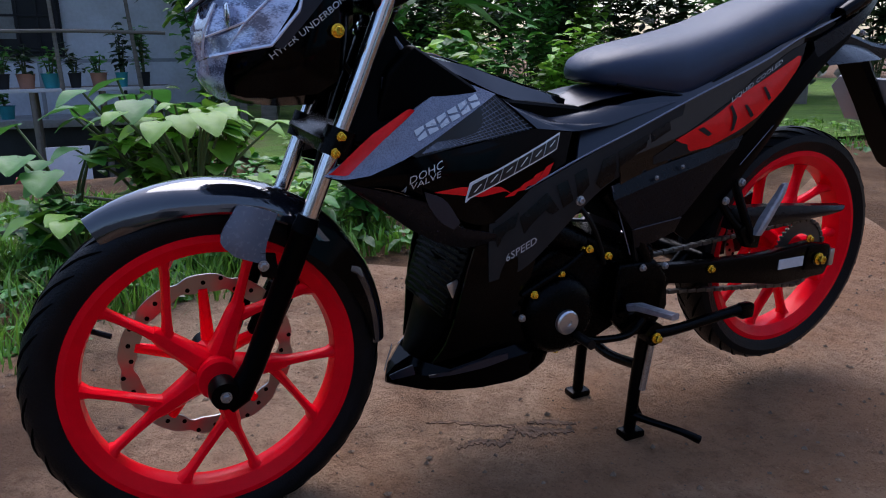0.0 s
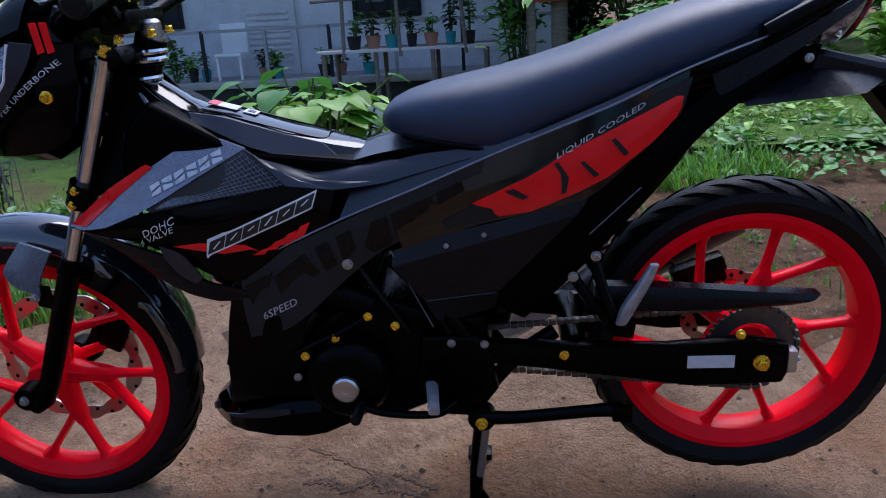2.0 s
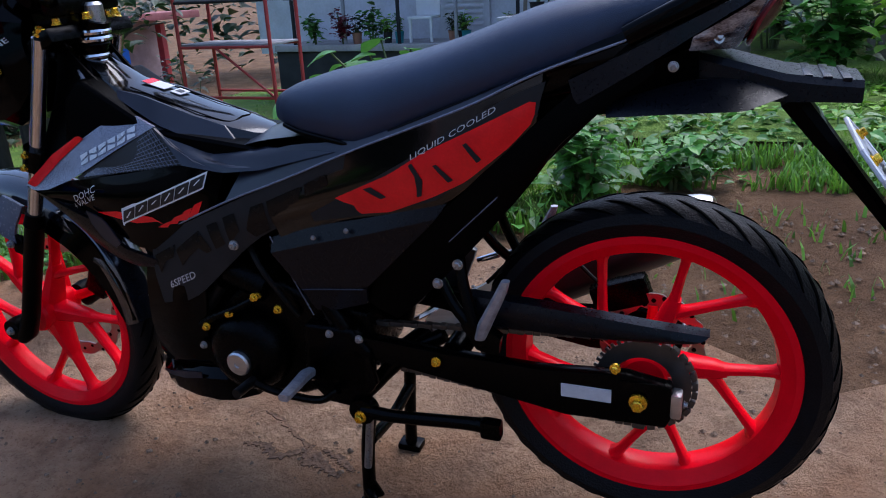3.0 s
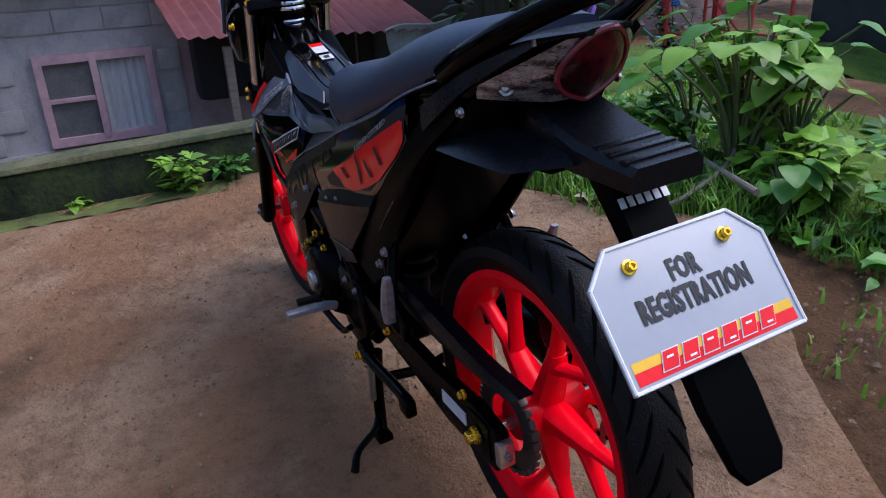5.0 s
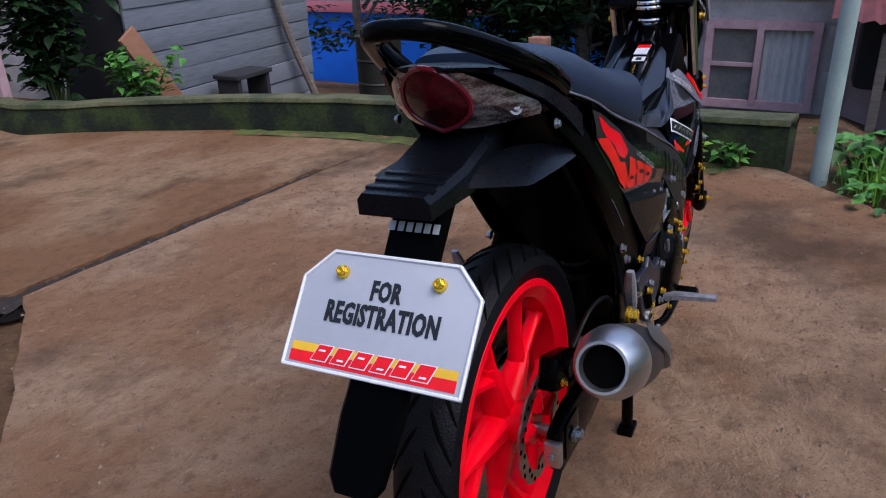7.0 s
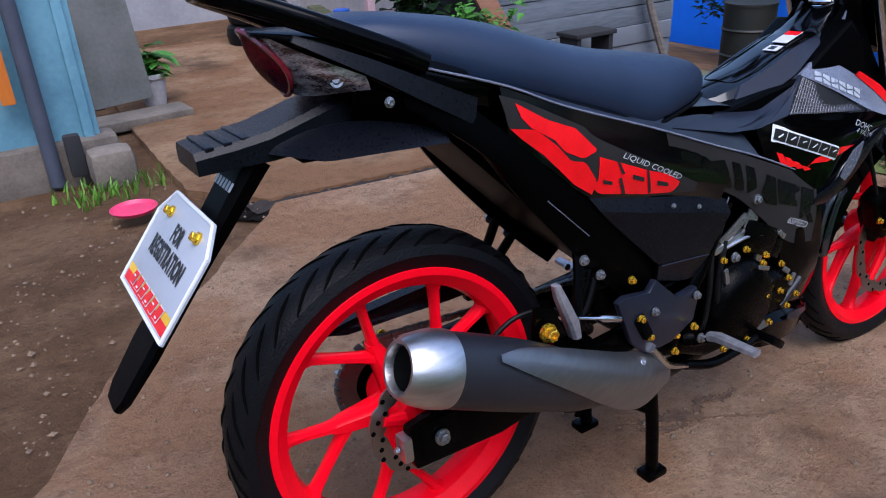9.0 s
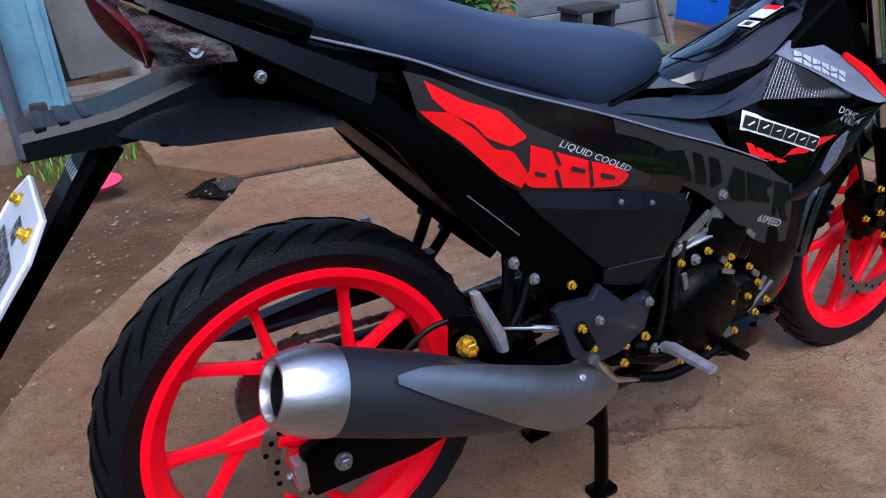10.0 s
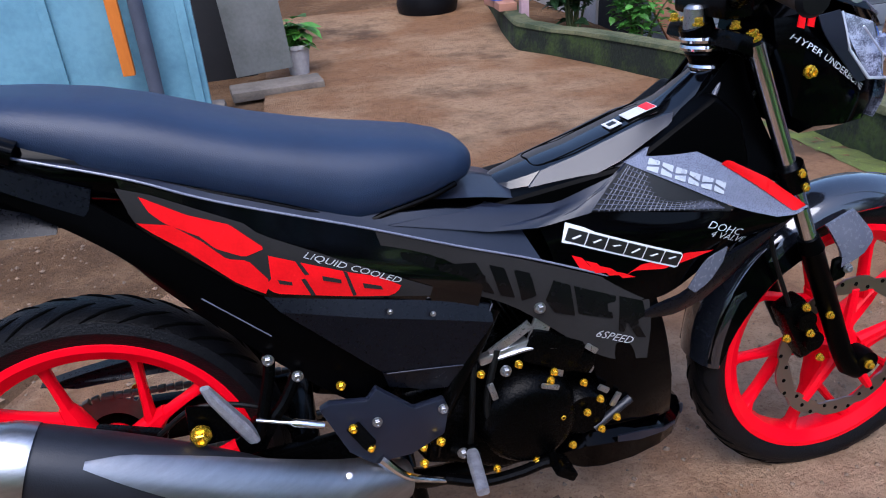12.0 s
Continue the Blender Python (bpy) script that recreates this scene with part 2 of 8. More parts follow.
def tube(pts, r, n=12, steps=None, bm=None, caps=True, smooth=True):
    """A round bar along a line; r: one radius or one for each point."""
    pts = [Vector(p) for p in pts]
    k = steps or (len(pts) * 5 if smooth and len(pts) > 2 else len(pts))
    line = spline(pts, k) if smooth else pts
    rr = r if isinstance(r, (list, tuple)) else [r] * len(pts)
    rad = [float(np.interp(i / (len(line) - 1), np.linspace(0, 1, len(rr)), rr)) for i in range(len(line))]
    b = bmesh.new()
    rings, up = [], Vector((0.13, 0.3, 0.94))
    for i, p in enumerate(line):
        d = (line[min(i + 1, len(line) - 1)] - line[max(i - 1, 0)]).normalized()
        if abs(d.dot(up)) > 0.98:
            up = Vector((1, 0, 0))
        s = d.cross(up).normalized()
        t = s.cross(d)
        up = t
        rings.append([b.verts.new(p + rad[i] * (math.cos(a) * s + math.sin(a) * t)) for a in (2 * math.pi * j / n for j in range(n))])
    for q, w in zip(rings, rings[1:]):
        for j in range(n):
            b.faces.new((q[j], q[(j + 1) % n], w[(j + 1) % n], w[j]))
    if caps:
        b.faces.new(rings[0][::-1])
        b.faces.new(rings[-1])
    return joined(bm, b)


def lathe(prof, c, n=48, axis="y", bm=None, closed=False, m=None):
    """Turns a profile of (radius, along) about an axis through c."""
    b = bmesh.new()
    rings = []
    for r, a in prof:
        ring = []
        for j in range(n):
            t = 2 * math.pi * j / n
            v = (r * math.cos(t), a, r * math.sin(t))
            ring.append(b.verts.new(v))
        rings.append(ring)
    pairs = list(zip(rings, rings[1:])) + ([(rings[-1], rings[0])] if closed else [])
    for q, w in pairs:
        for j in range(n):
            b.faces.new((q[j], q[(j + 1) % n], w[(j + 1) % n], w[j]))
    if not closed:
        b.faces.new(rings[0][::-1])
        b.faces.new(rings[-1])
    bmesh.ops.remove_doubles(b, verts=b.verts, dist=1e-6)
    if axis == "x":
        bmesh.ops.rotate(b, matrix=Matrix.Rotation(-math.pi / 2, 3, "Z"), verts=b.verts)
    if axis == "z":
        bmesh.ops.rotate(b, matrix=Matrix.Rotation(math.pi / 2, 3, "X"), verts=b.verts)
    if m is not None:
        bmesh.ops.transform(b, matrix=m, verts=b.verts)
    bmesh.ops.translate(b, vec=c, verts=b.verts)
    return joined(bm, b)


def skin(lines, nu=24, nv=8, thick=0.004, bm=None, smooth_u=True):
    """A moulded panel through lines of (x, y, z) with an inner face turned to the middle of the bike."""
    rows = [spline(l, nu) if smooth_u else resample(l, nu) for l in lines]
    b = bmesh.new()
    outer, inner = [], []
    for j in range(nu):
        col = spline([r[j] for r in rows], nv)
        outer.append([b.verts.new(p) for p in col])
        inner.append([b.verts.new((p.x, p.y - math.copysign(thick, p.y), p.z)) for p in col])
    for g, flip in ((outer, False), (inner, True)):
        for i in range(nu - 1):
            for j in range(nv - 1):
                f = (g[i][j], g[i + 1][j], g[i + 1][j + 1], g[i][j + 1])
                b.faces.new(f[::-1] if flip else f)
    def rim(seq):
        for (a, c), (d, e) in zip(seq, seq[1:]):
            b.faces.new((a, d, e, c))
    rim([(outer[i][0], inner[i][0]) for i in range(nu)])
    rim([(outer[i][-1], inner[i][-1]) for i in range(nu)])
    rim([(outer[0][j], inner[0][j]) for j in range(nv)])
    rim([(outer[-1][j], inner[-1][j]) for j in range(nv)])
    return joined(bm, b)


def resample(pts, n):
    p = [Vector(q) for q in pts]
    d = [0.0]
    for a, c in zip(p, p[1:]):
        d.append(d[-1] + (c - a).length)
    out = []
    for i in range(n):
        s = d[-1] * i / (n - 1)
        k = max(j for j in range(len(p) - 1) if d[j] <= s + 1e-9)
        out.append(p[k].lerp(p[k + 1], min(1.0, (s - d[k]) / max(1e-9, d[k + 1] - d[k]))))
    return out


def mirrored(lines, s):
    return [[(x, y * s, z) for x, y, z in l] for l in lines]


def loft(sections, bm=None, closed=True, caps=True):
    b = bmesh.new()
    rings = [[b.verts.new(p) for p in s] for s in sections]
    n = len(rings[0])
    for q, w in zip(rings, rings[1:]):
        for j in range(n if closed else n - 1):
            b.faces.new((q[j], q[(j + 1) % n], w[(j + 1) % n], w[j]))
    if caps:
        b.faces.new(rings[0][::-1])
        b.faces.new(rings[-1])
    return joined(bm, b)


# ---- ground ----
SLOPE = math.tan(radians(3.5))


def gz(x, y):
    """Height of the yard: it falls gently towards +y, and past the kerb wall towards +x, with a hollow below the terrace and one below the porch."""
    dip = min(1.0, max(0.0, (-y - 3.2) / 3.0)) * min(1.0, max(0.0, (x - 0.3) / 0.9)) * min(1.0, max(0.0, (6.5 - x) / 3.0))
    low = min(1.0, max(0.0, (x - 2.45) / 0.85)) * min(1.0, max(0.0, (-0.6 - y) / 0.6)) * min(1.0, max(0.0, (9.0 - x) / 3.0))
    return -SLOPE * min(4.5, max(-3.0, y)) - 0.2 * max(0.0, min(x, 14.0) - 3.3) - 0.9 * dip * dip * (3 - 2 * dip) - 0.34 * low * low * (3 - 2 * low)


CONC = earthy("stained_concrete", (0.50, 0.325, 0.200), (0.38, 0.205, 0.108), (0.18, 0.092, 0.052), (0.125, 0.076, 0.047), relief=1.05)
DIRT = earthy("brown_dirt", (0.235, 0.135, 0.070), (0.155, 0.084, 0.041), (0.085, 0.048, 0.027), (0.06, 0.038, 0.024), 1.6, 1.0)
BROWNCONC = earthy("darker_brown_concrete", (0.38, 0.240, 0.138), (0.26, 0.135, 0.066), (0.14, 0.074, 0.038), (0.085, 0.052, 0.031), 0.8)
GRAVEL = mat("brown_gravel", (0.25, 0.165, 0.105), 0.9, col2=(0.11, 0.075, 0.05), scale=20, bump=0.6, bscale=90, rand=0.3)
BLOCK = mat("grey_concrete_block", (0.42, 0.40, 0.39), 0.9, col2=(0.28, 0.265, 0.26), scale=4, bump=0.4, bscale=70, rand=0.12)
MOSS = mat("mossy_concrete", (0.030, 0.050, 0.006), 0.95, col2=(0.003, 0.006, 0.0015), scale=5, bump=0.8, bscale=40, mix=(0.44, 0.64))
KERBTOP = mat("paler_kerb_top", (0.115, 0.110, 0.048), 0.95, col2=(0.030, 0.042, 0.014), scale=5, bump=0.6, bscale=50, mix=(0.4, 0.62))
GRASSM = leaf_mat("grass_blades", (0.17, 0.36, 0.04), (0.11, 0.25, 0.025))
LEAFM = leaf_mat("broad_leaves", (0.10, 0.30, 0.045), (0.05, 0.17, 0.025))
DARKLEAF = leaf_mat("dark_leaves", (0.022, 0.065, 0.018), (0.009, 0.03, 0.009))
LAWN = earthy("rough_lawn", (0.17, 0.28, 0.045), (0.12, 0.22, 0.035), (0.07, 0.10, 0.03), (0.16, 0.13, 0.06), 1.3, 1.0)
BRIGHTLEAF = leaf_mat("bright_leaves", (0.24, 0.44, 0.04), (0.13, 0.30, 0.028))
STEM = mat("green_stem", (0.09, 0.12, 0.04), 0.7, scale=20)
WOOD = mat("weathered_wood", (0.20, 0.17, 0.14), 0.85, col2=(0.11, 0.09, 0.075), scale=6, stretch=(1, 1, 8), bump=0.4, bscale=50, rand=0.2)
PINK = mat("faded_pink_paint", (0.55, 0.36, 0.38), 0.7, col2=(0.42, 0.27, 0.29), scale=12, bump=0.2)
ROOFR = mat("rusty_red_roof", (0.36, 0.12, 0.12), 0.6, col2=(0.24, 0.08, 0.08), scale=6, bump=0.2)
# near-black for dark objects, and for shade painted into openings
DARK = mat("dark_parts_and_shade", (0.02, 0.02, 0.022), 0.9)
DULLSHEET = mat("dull_grey_sheet", (0.21, 0.215, 0.20), 0.8, col2=(0.13, 0.135, 0.12), scale=4, bump=0.2)
DULLSTONE = mat("brown_grey_stone", (0.20, 0.165, 0.13), 0.9, col2=(0.10, 0.082, 0.065), scale=7, bump=0.5, bscale=60)
WALLG = mat("grey_plaster", (0.36, 0.36, 0.38), 0.9, col2=(0.27, 0.27, 0.29), scale=3, bump=0.3)
CURT = mat("pale_curtain", (0.5, 0.52, 0.53), 0.9, col2=(0.38, 0.4, 0.41), scale=10, stretch=(1, 8, 1))
POSTM = mat("pale_green_steel", (0.33, 0.42, 0.40), 0.5, col2=(0.25, 0.33, 0.31), scale=10, bump=0.1)

b = bmesh.new()
xs = np.concatenate([[-600, -120, -40, -16], np.arange(-8, 18.1, 0.5), [30, 60, 150, 600]])
ys = np.concatenate([[-600, -120, -40, -24], np.arange(-14, 16.1, 0.5), [30, 60, 150, 600]])
grid = [[b.verts.new((float(x), float(y), gz(x, y) - 0.035 + (0.02 * noise.noise((x * 0.9, y * 0.9, 0)) - 0.01))) for y in ys] for x in xs]
for i in range(len(xs) - 1):
    for j in range(len(ys) - 1):
        b.faces.new((grid[i][j], grid[i + 1][j], grid[i + 1][j + 1], grid[i][j + 1]))
tagged(part("ground", b, DIRT, smooth=60), "bare brown earth round the yard", "ground", kind="structure")


def slab(name, poly, label, top=0.0, thick=0.09, material=CONC):
    """A cast concrete slab on the slope, with a slightly broken edge."""
    pts = []
    for (x0, y0), (x1, y1) in zip(poly, poly[1:] + poly[:1]):
        n = max(1, int(math.hypot(x1 - x0, y1 - y0) / 0.06))
        for k in range(n):
            u = k / n
            x, y = x0 + (x1 - x0) * u, y0 + (y1 - y0) * u
            j = 0.012
            pts.append((x + j * noise.noise((x * 9, y * 9, 1.0)), y + j * noise.noise((x * 9, y * 9, 5.0))))
    b = bmesh.new()
    vs = [b.verts.new((x, y, gz(x, y) + top)) for x, y in pts]
    f = b.faces.new(vs)
    r = bmesh.ops.extrude_face_region(b, geom=[f])
    bmesh.ops.translate(b, vec=(0, 0, -thick), verts=[v for v in r["geom"] if isinstance(v, bmesh.types.BMVert)])
    return tagged(part(name, b, material, smooth=20), label, "pavement", kind="structure")


slab("pavement", [(2.1, 1.915), (0.5, 2.105), (0.42, 1.97), (0.0, 1.43), (-0.36, 1.01), (-0.53, 0.66), (-1.1, -0.1), (-2.2, -1.6), (-1.0, -0.9), (-0.35, -0.5), (0.09, -0.77), (0.45, -1.06), (0.84, -1.30), (1.17, -1.13), (1.6, -0.92), (2.12, -0.56), (2.52, -0.22), (2.60, 0.1), (2.74, 1.2), (2.80, 1.78)],
     "stained brown concrete slab under the motorcycle")
slab("pavement", [(2.1, 1.980), (2.14, 1.922), (2.80, 1.783), (2.87, 2.3), (2.84, 3.2), (2.65, 4.2), (2.40, 4.85), (2.9, 7.5), (0.5, 7.5), (0.3, 4.0), (0.25, 2.6), (0.5, 2.180)], "darker brown concrete slab beyond the open joint", material=BROWNCONC)


def wall_along(name, line, h, w, material, label, base=-0.1, cat="kerb"):
    """A low wall that follows a line."""
    b = bmesh.new()
    pts = resample([(x, y, 0) for x, y in line], max(4, int(sum(math.dist(a, c) for a, c in zip(line, line[1:])) / 0.12)))
    rings = []
    for i, p in enumerate(pts):
        d = (pts[min(i + 1, len(pts) - 1)] - pts[max(i - 1, 0)]).normalized()
        n = Vector((-d.y, d.x, 0))
        z = gz(p.x, p.y)
        jj = 0.012 * noise.noise((p.x * 3, p.y * 3, 2))
        rings.append([b.verts.new((p.x + n.x * q, p.y + n.y * q, z + zz)) for q, zz in ((-w / 2 - 0.01, base), (-w / 2 + jj, h * 0.6), (-w / 2 + 0.015 + jj, h + jj), (w / 2 - 0.015, h + jj), (w / 2, h - 0.02), (w / 2, base))])
    for q, r in zip(rings, rings[1:]):
        for j in range(5):
            b.faces.new((q[j], q[j + 1], r[j + 1], r[j]))
    b.faces.new(rings[0])
    b.faces.new(rings[-1])
    return tagged(part(name, b, material, smooth=40), label, cat, kind="structure")


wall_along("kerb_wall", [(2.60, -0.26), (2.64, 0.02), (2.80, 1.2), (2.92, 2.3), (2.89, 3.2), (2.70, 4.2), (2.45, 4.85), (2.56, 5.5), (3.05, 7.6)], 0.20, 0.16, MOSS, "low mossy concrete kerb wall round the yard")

wall_along("kerb_cap", [(2.60, -0.26), (2.64, 0.02), (2.80, 1.2), (2.92, 2.3), (2.89, 3.2), (2.70, 4.2), (2.45, 4.85), (2.56, 5.5), (3.05, 7.6)], 0.214, 0.175, KERBTOP, "mossy top of the kerb wall, paler than its sides", base=0.19)


def crack(line, w, label):
    """A jagged dark cleft in the slab, its lips slightly raised."""
    rng = random.Random(len(line))
    pts = resample([(x, y, 0) for x, y in line], 10 * len(line))
    b = bmesh.new()
    rows = []
    for i, p in enumerate(pts):
        d = (pts[min(i + 1, len(pts) - 1)] - pts[max(i - 1, 0)]).normalized()
        q = Vector((-d.y, d.x, 0))
        ww = w * (0.25 + 0.75 * math.sin(math.pi * (i + 0.5) / len(pts))) * rng.uniform(0.5, 1.4)
        j = rng.gauss(0, w * 0.22)
        rows.append([b.verts.new((p.x + q.x * (j + e * ww), p.y + q.y * (j + e * ww), gz(p.x, p.y + q.y * (j + e * ww)) + hh)) for e, hh in ((-1, 0.0005), (-0.8, 0.0022), (0, 0.0016), (0.8, 0.0022), (1, 0.0005))])
    for r, q in zip(rows, rows[1:]):
        for k in range(4):
            b.faces.new((r[k], r[k + 1], q[k + 1], q[k]))
    tagged(part("crack", b, CLEFT, smooth=0), label, "crack", kind="structure")


CLEFT = mat("dark_cleft", (0.17, 0.092, 0.048), 0.95, col2=(0.06, 0.033, 0.019), scale=45, bump=0.5, bscale=120)
for line, w in (([(0.855, -0.107), (0.80, -0.09), (0.745, -0.05), (0.71, -0.033)], 0.007), ([(0.71, -0.033), (0.653, 0.013), (0.582, 0.053)], 0.013),
                ([(0.839, 0.004), (0.785, 0.003), (0.743, 0.030), (0.708, 0.004), (0.689, -0.027)], 0.012), ([(0.700, -0.01), (0.665, 0.03), (0.634, 0.021)], 0.010), ([(0.655, -0.02), (0.60, 0.0), (0.56, 0.03)], 0.010)):
    crack(line, w, "jagged dark crack in the concrete slab")


def strip(name, line, w, z, material, label, cat):
    """A narrow band that lies low between two slabs."""
    rng = random.Random(9)
    pts = resample([(x, y, 0) for x, y in line], 60)
    b = bmesh.new()
    rows = []
    for i, p in enumerate(pts):
        d = (pts[min(i + 1, 59)] - pts[max(i - 1, 0)]).normalized()
        q = Vector((-d.y, d.x, 0))
        rows.append([b.verts.new((p.x + q.x * e * w, p.y + q.y * e * w, gz(p.x, p.y + q.y * e * w) + z + rng.uniform(-0.006, 0.006))) for e in (-1, -0.4, 0.2, 1)])
    for r, q in zip(rows, rows[1:]):
        for k in range(3):
            b.faces.new((r[k], r[k + 1], q[k + 1], q[k]))
    return tagged(part(name, b, material, smooth=0), label, cat, kind="structure")


# soil colour darkened to paint the shadow in the shallow joint
SOIL = mat("shade_dark_soil", (0.030, 0.018, 0.011), 0.95, col2=(0.011, 0.007, 0.005), scale=30, bump=0.6, bscale=80)
# near-black that paints the shade in the hole
HOLLOW = mat("hole_shade", (0.008, 0.006, 0.004), 0.9, col2=(0.003, 0.002, 0.002), scale=30, spec=0.1)
MOSSG = mat("bright_moss", (0.105, 0.135, 0.022), 0.95, col2=(0.045, 0.050, 0.014), scale=9, bump=0.6, bscale=90)
strip("moss_band", [(2.455, 0.0), (2.55, 0.6), (2.655, 1.2), (2.775, 2.3), (2.755, 3.1)], 0.075, 0.004, MOSSG, "bright green moss at the foot of the kerb wall", "moss")
strip("joint_soil", [(2.13, 1.935), (2.0, 1.960), (0.5, 2.142), (0.40, 2.13)], 0.075, -0.012, SOIL, "soil in the open slab joint, darkened for the gap's shade", "soil")
strip("joint_soil", [(0.56, 2.08), (0.45, 2.08), (0.34, 2.22)], 0.10, -0.022, HOLLOW, "black patch for the shade in the hole at the joint's end", "soil")


def sheet(name, x0, y0, x1, y1, material, label, lift):
    b = bmesh.new()
    nx, ny = max(2, int((x1 - x0) / 0.35)), max(2, int((y1 - y0) / 0.35))
    g = [[b.verts.new((x0 + (x1 - x0) * (i + 0.35 * noise.noise((i, j, 3))) / nx, y0 + (y1 - y0) * (j + 0.35 * noise.noise((i, j, 7))) / ny,
                       gz(x0 + (x1 - x0) * i / nx, y0 + (y1 - y0) * j / ny) + lift + 0.03 * noise.noise((i * 0.4, j * 0.4, 5)))) for j in range(ny + 1)] for i in range(nx + 1)]
    for i in range(nx):
        for j in range(ny):
            b.faces.new((g[i][j], g[i + 1][j], g[i + 1][j + 1], g[i][j + 1]))
    return tagged(part(name, b, material, smooth=60), label, "lawn", kind="structure")


sheet("lawn", 2.35, -11.5, 13.0, -1.15, LAWN, "rough green lawn of the lower garden", 0.0)
sheet("lawn", 0.5, -2.6, 2.3, -1.45, LAWN, "rough green grass strip below the slab", 0.0)
sheet("lawn", -16.0, -18.0, 0.55, -2.6, LAWN, "rough green field beyond the slab", 0.0)


# ---- plants ----
def leaf_verts(b, o, d, up, length, width, fold=0.25, droop=0.3):
    """One pointed leaf of six faces from o along d."""
    side = d.cross(up).normalized()
    nn = side.cross(d).normalized()
    mid, ls, rs = [], [], []
    for t, w in ((0.0, 0.04), (0.3, 0.9), (0.62, 0.8), (1.0, 0.02)):
        c = o + d * (length * t) - Vector((0, 0, 1)) * (droop * length * t * t)
        mid.append(b.verts.new(c))
        ls.append(b.verts.new(c + side * (width * w * 0.5) + nn * (fold * width * w * 0.5)))
        rs.append(b.verts.new(c - side * (width * w * 0.5) + nn * (fold * width * w * 0.5)))
    for i in range(3):
        b.faces.new((mid[i], mid[i + 1], ls[i + 1], ls[i]))
        b.faces.new((mid[i], rs[i], rs[i + 1], mid[i + 1]))


def rvec(rng, flat=1.0):
    a = rng.uniform(0, 2 * math.pi)
    z = rng.uniform(-0.3, 1.0) * flat
    return Vector((math.cos(a), math.sin(a), z)).normalized()


def bush(name, c, size, n, leaf, material, label, seed, cat="bush", stems=7, kind=""):
    """Stems that fork from the ground and carry many separate leaves."""
    rng = random.Random(seed)
    root = new(name)
    root.location = c
    tagged(root, label, cat, kind=kind)
    b, sb = bmesh.new(), None
    tips = []
    for k in range(stems):
        a = rng.uniform(0, 6.28)
        r = rng.uniform(0.15, 0.85)
        top = Vector((size[0] * r * math.cos(a), size[1] * r * math.sin(a), size[2] * rng.uniform(0.55, 1.0)))
        pts = [Vector((top.x * 0.15, top.y * 0.15, -0.03)), Vector((top.x * 0.5, top.y * 0.5, top.z * 0.55)), top]
        sb = tube(pts, [0.012, 0.008, 0.003], 5, steps=6, bm=sb)
        line = spline(pts, 12)
        tips += line[3:]
    for k in range(n):
        p = rng.choice(tips) + Vector((rng.gauss(0, size[0] * 0.16), rng.gauss(0, size[1] * 0.16), rng.gauss(0, size[2] * 0.07)))
        p.z = max(0.01, p.z)
        s_ = leaf * rng.uniform(0.55, 1.25)
        leaf_verts(b, p, rvec(rng, 0.6), Vector((rng.uniform(-0.4, 0.4), rng.uniform(-0.4, 0.4), 1)), s_, s_ * rng.uniform(0.5, 0.8), droop=rng.uniform(0.1, 0.5))
    part("stem", sb, STEM, root)
    part("leaves", b, material, root, smooth=0, recalc=False)
    return root


def broadleaf(name, c, stalks, height, leaf, material, label, seed, cat="plant", round_=1.0):
    """A plant of large leaves, each on its own stalk."""
    rng = random.Random(seed)
    root = new(name)
    root.location = c
    tagged(root, label, cat)
    for k in range(stalks):
        a = rng.uniform(0, 6.28)
        lean = rng.uniform(0.1, 0.6)
        top = Vector((math.cos(a) * height * lean, math.sin(a) * height * lean, height * rng.uniform(0.6, 1.0)))
        part("stalk", tube([(0, 0, -0.03), (top.x * 0.35, top.y * 0.35, top.z * 0.6), top], [0.010, 0.007, 0.004], 6, steps=6), STEM, root)
        b = bmesh.new()
        d = Vector((math.cos(a + rng.uniform(-0.5, 0.5)), math.sin(a + rng.uniform(-0.5, 0.5)), rng.uniform(-0.35, 0.15))).normalized()
        side = d.cross(Vector((0, 0, 1))).normalized()
        nn = side.cross(d)
        L = leaf * rng.uniform(0.7, 1.2)
        rows2 = []
        for i in range(8):
            t = i / 7
            w = L * round_ * 0.5 * (math.sin(math.pi * min(1, (t * 0.93 + 0.05)) ** 0.72)) ** 0.8
            cc = top - d * L * 0.18 + d * L * t - Vector((0, 0, 1)) * (0.35 * L * t * t)
            rows2.append([b.verts.new(cc + side * (w * u) + nn * (0.16 * w * abs(u) + 0.02 * L * math.sin(9 * t + 4 * u))) for u in (-1, -0.5, 0, 0.5, 1)])
        for q, r2 in zip(rows2, rows2[1:]):
            for j in range(4):
                b.faces.new((q[j], q[j + 1], r2[j + 1], r2[j]))
        part("leaf", b, material, root, smooth=60, recalc=False)
    return root


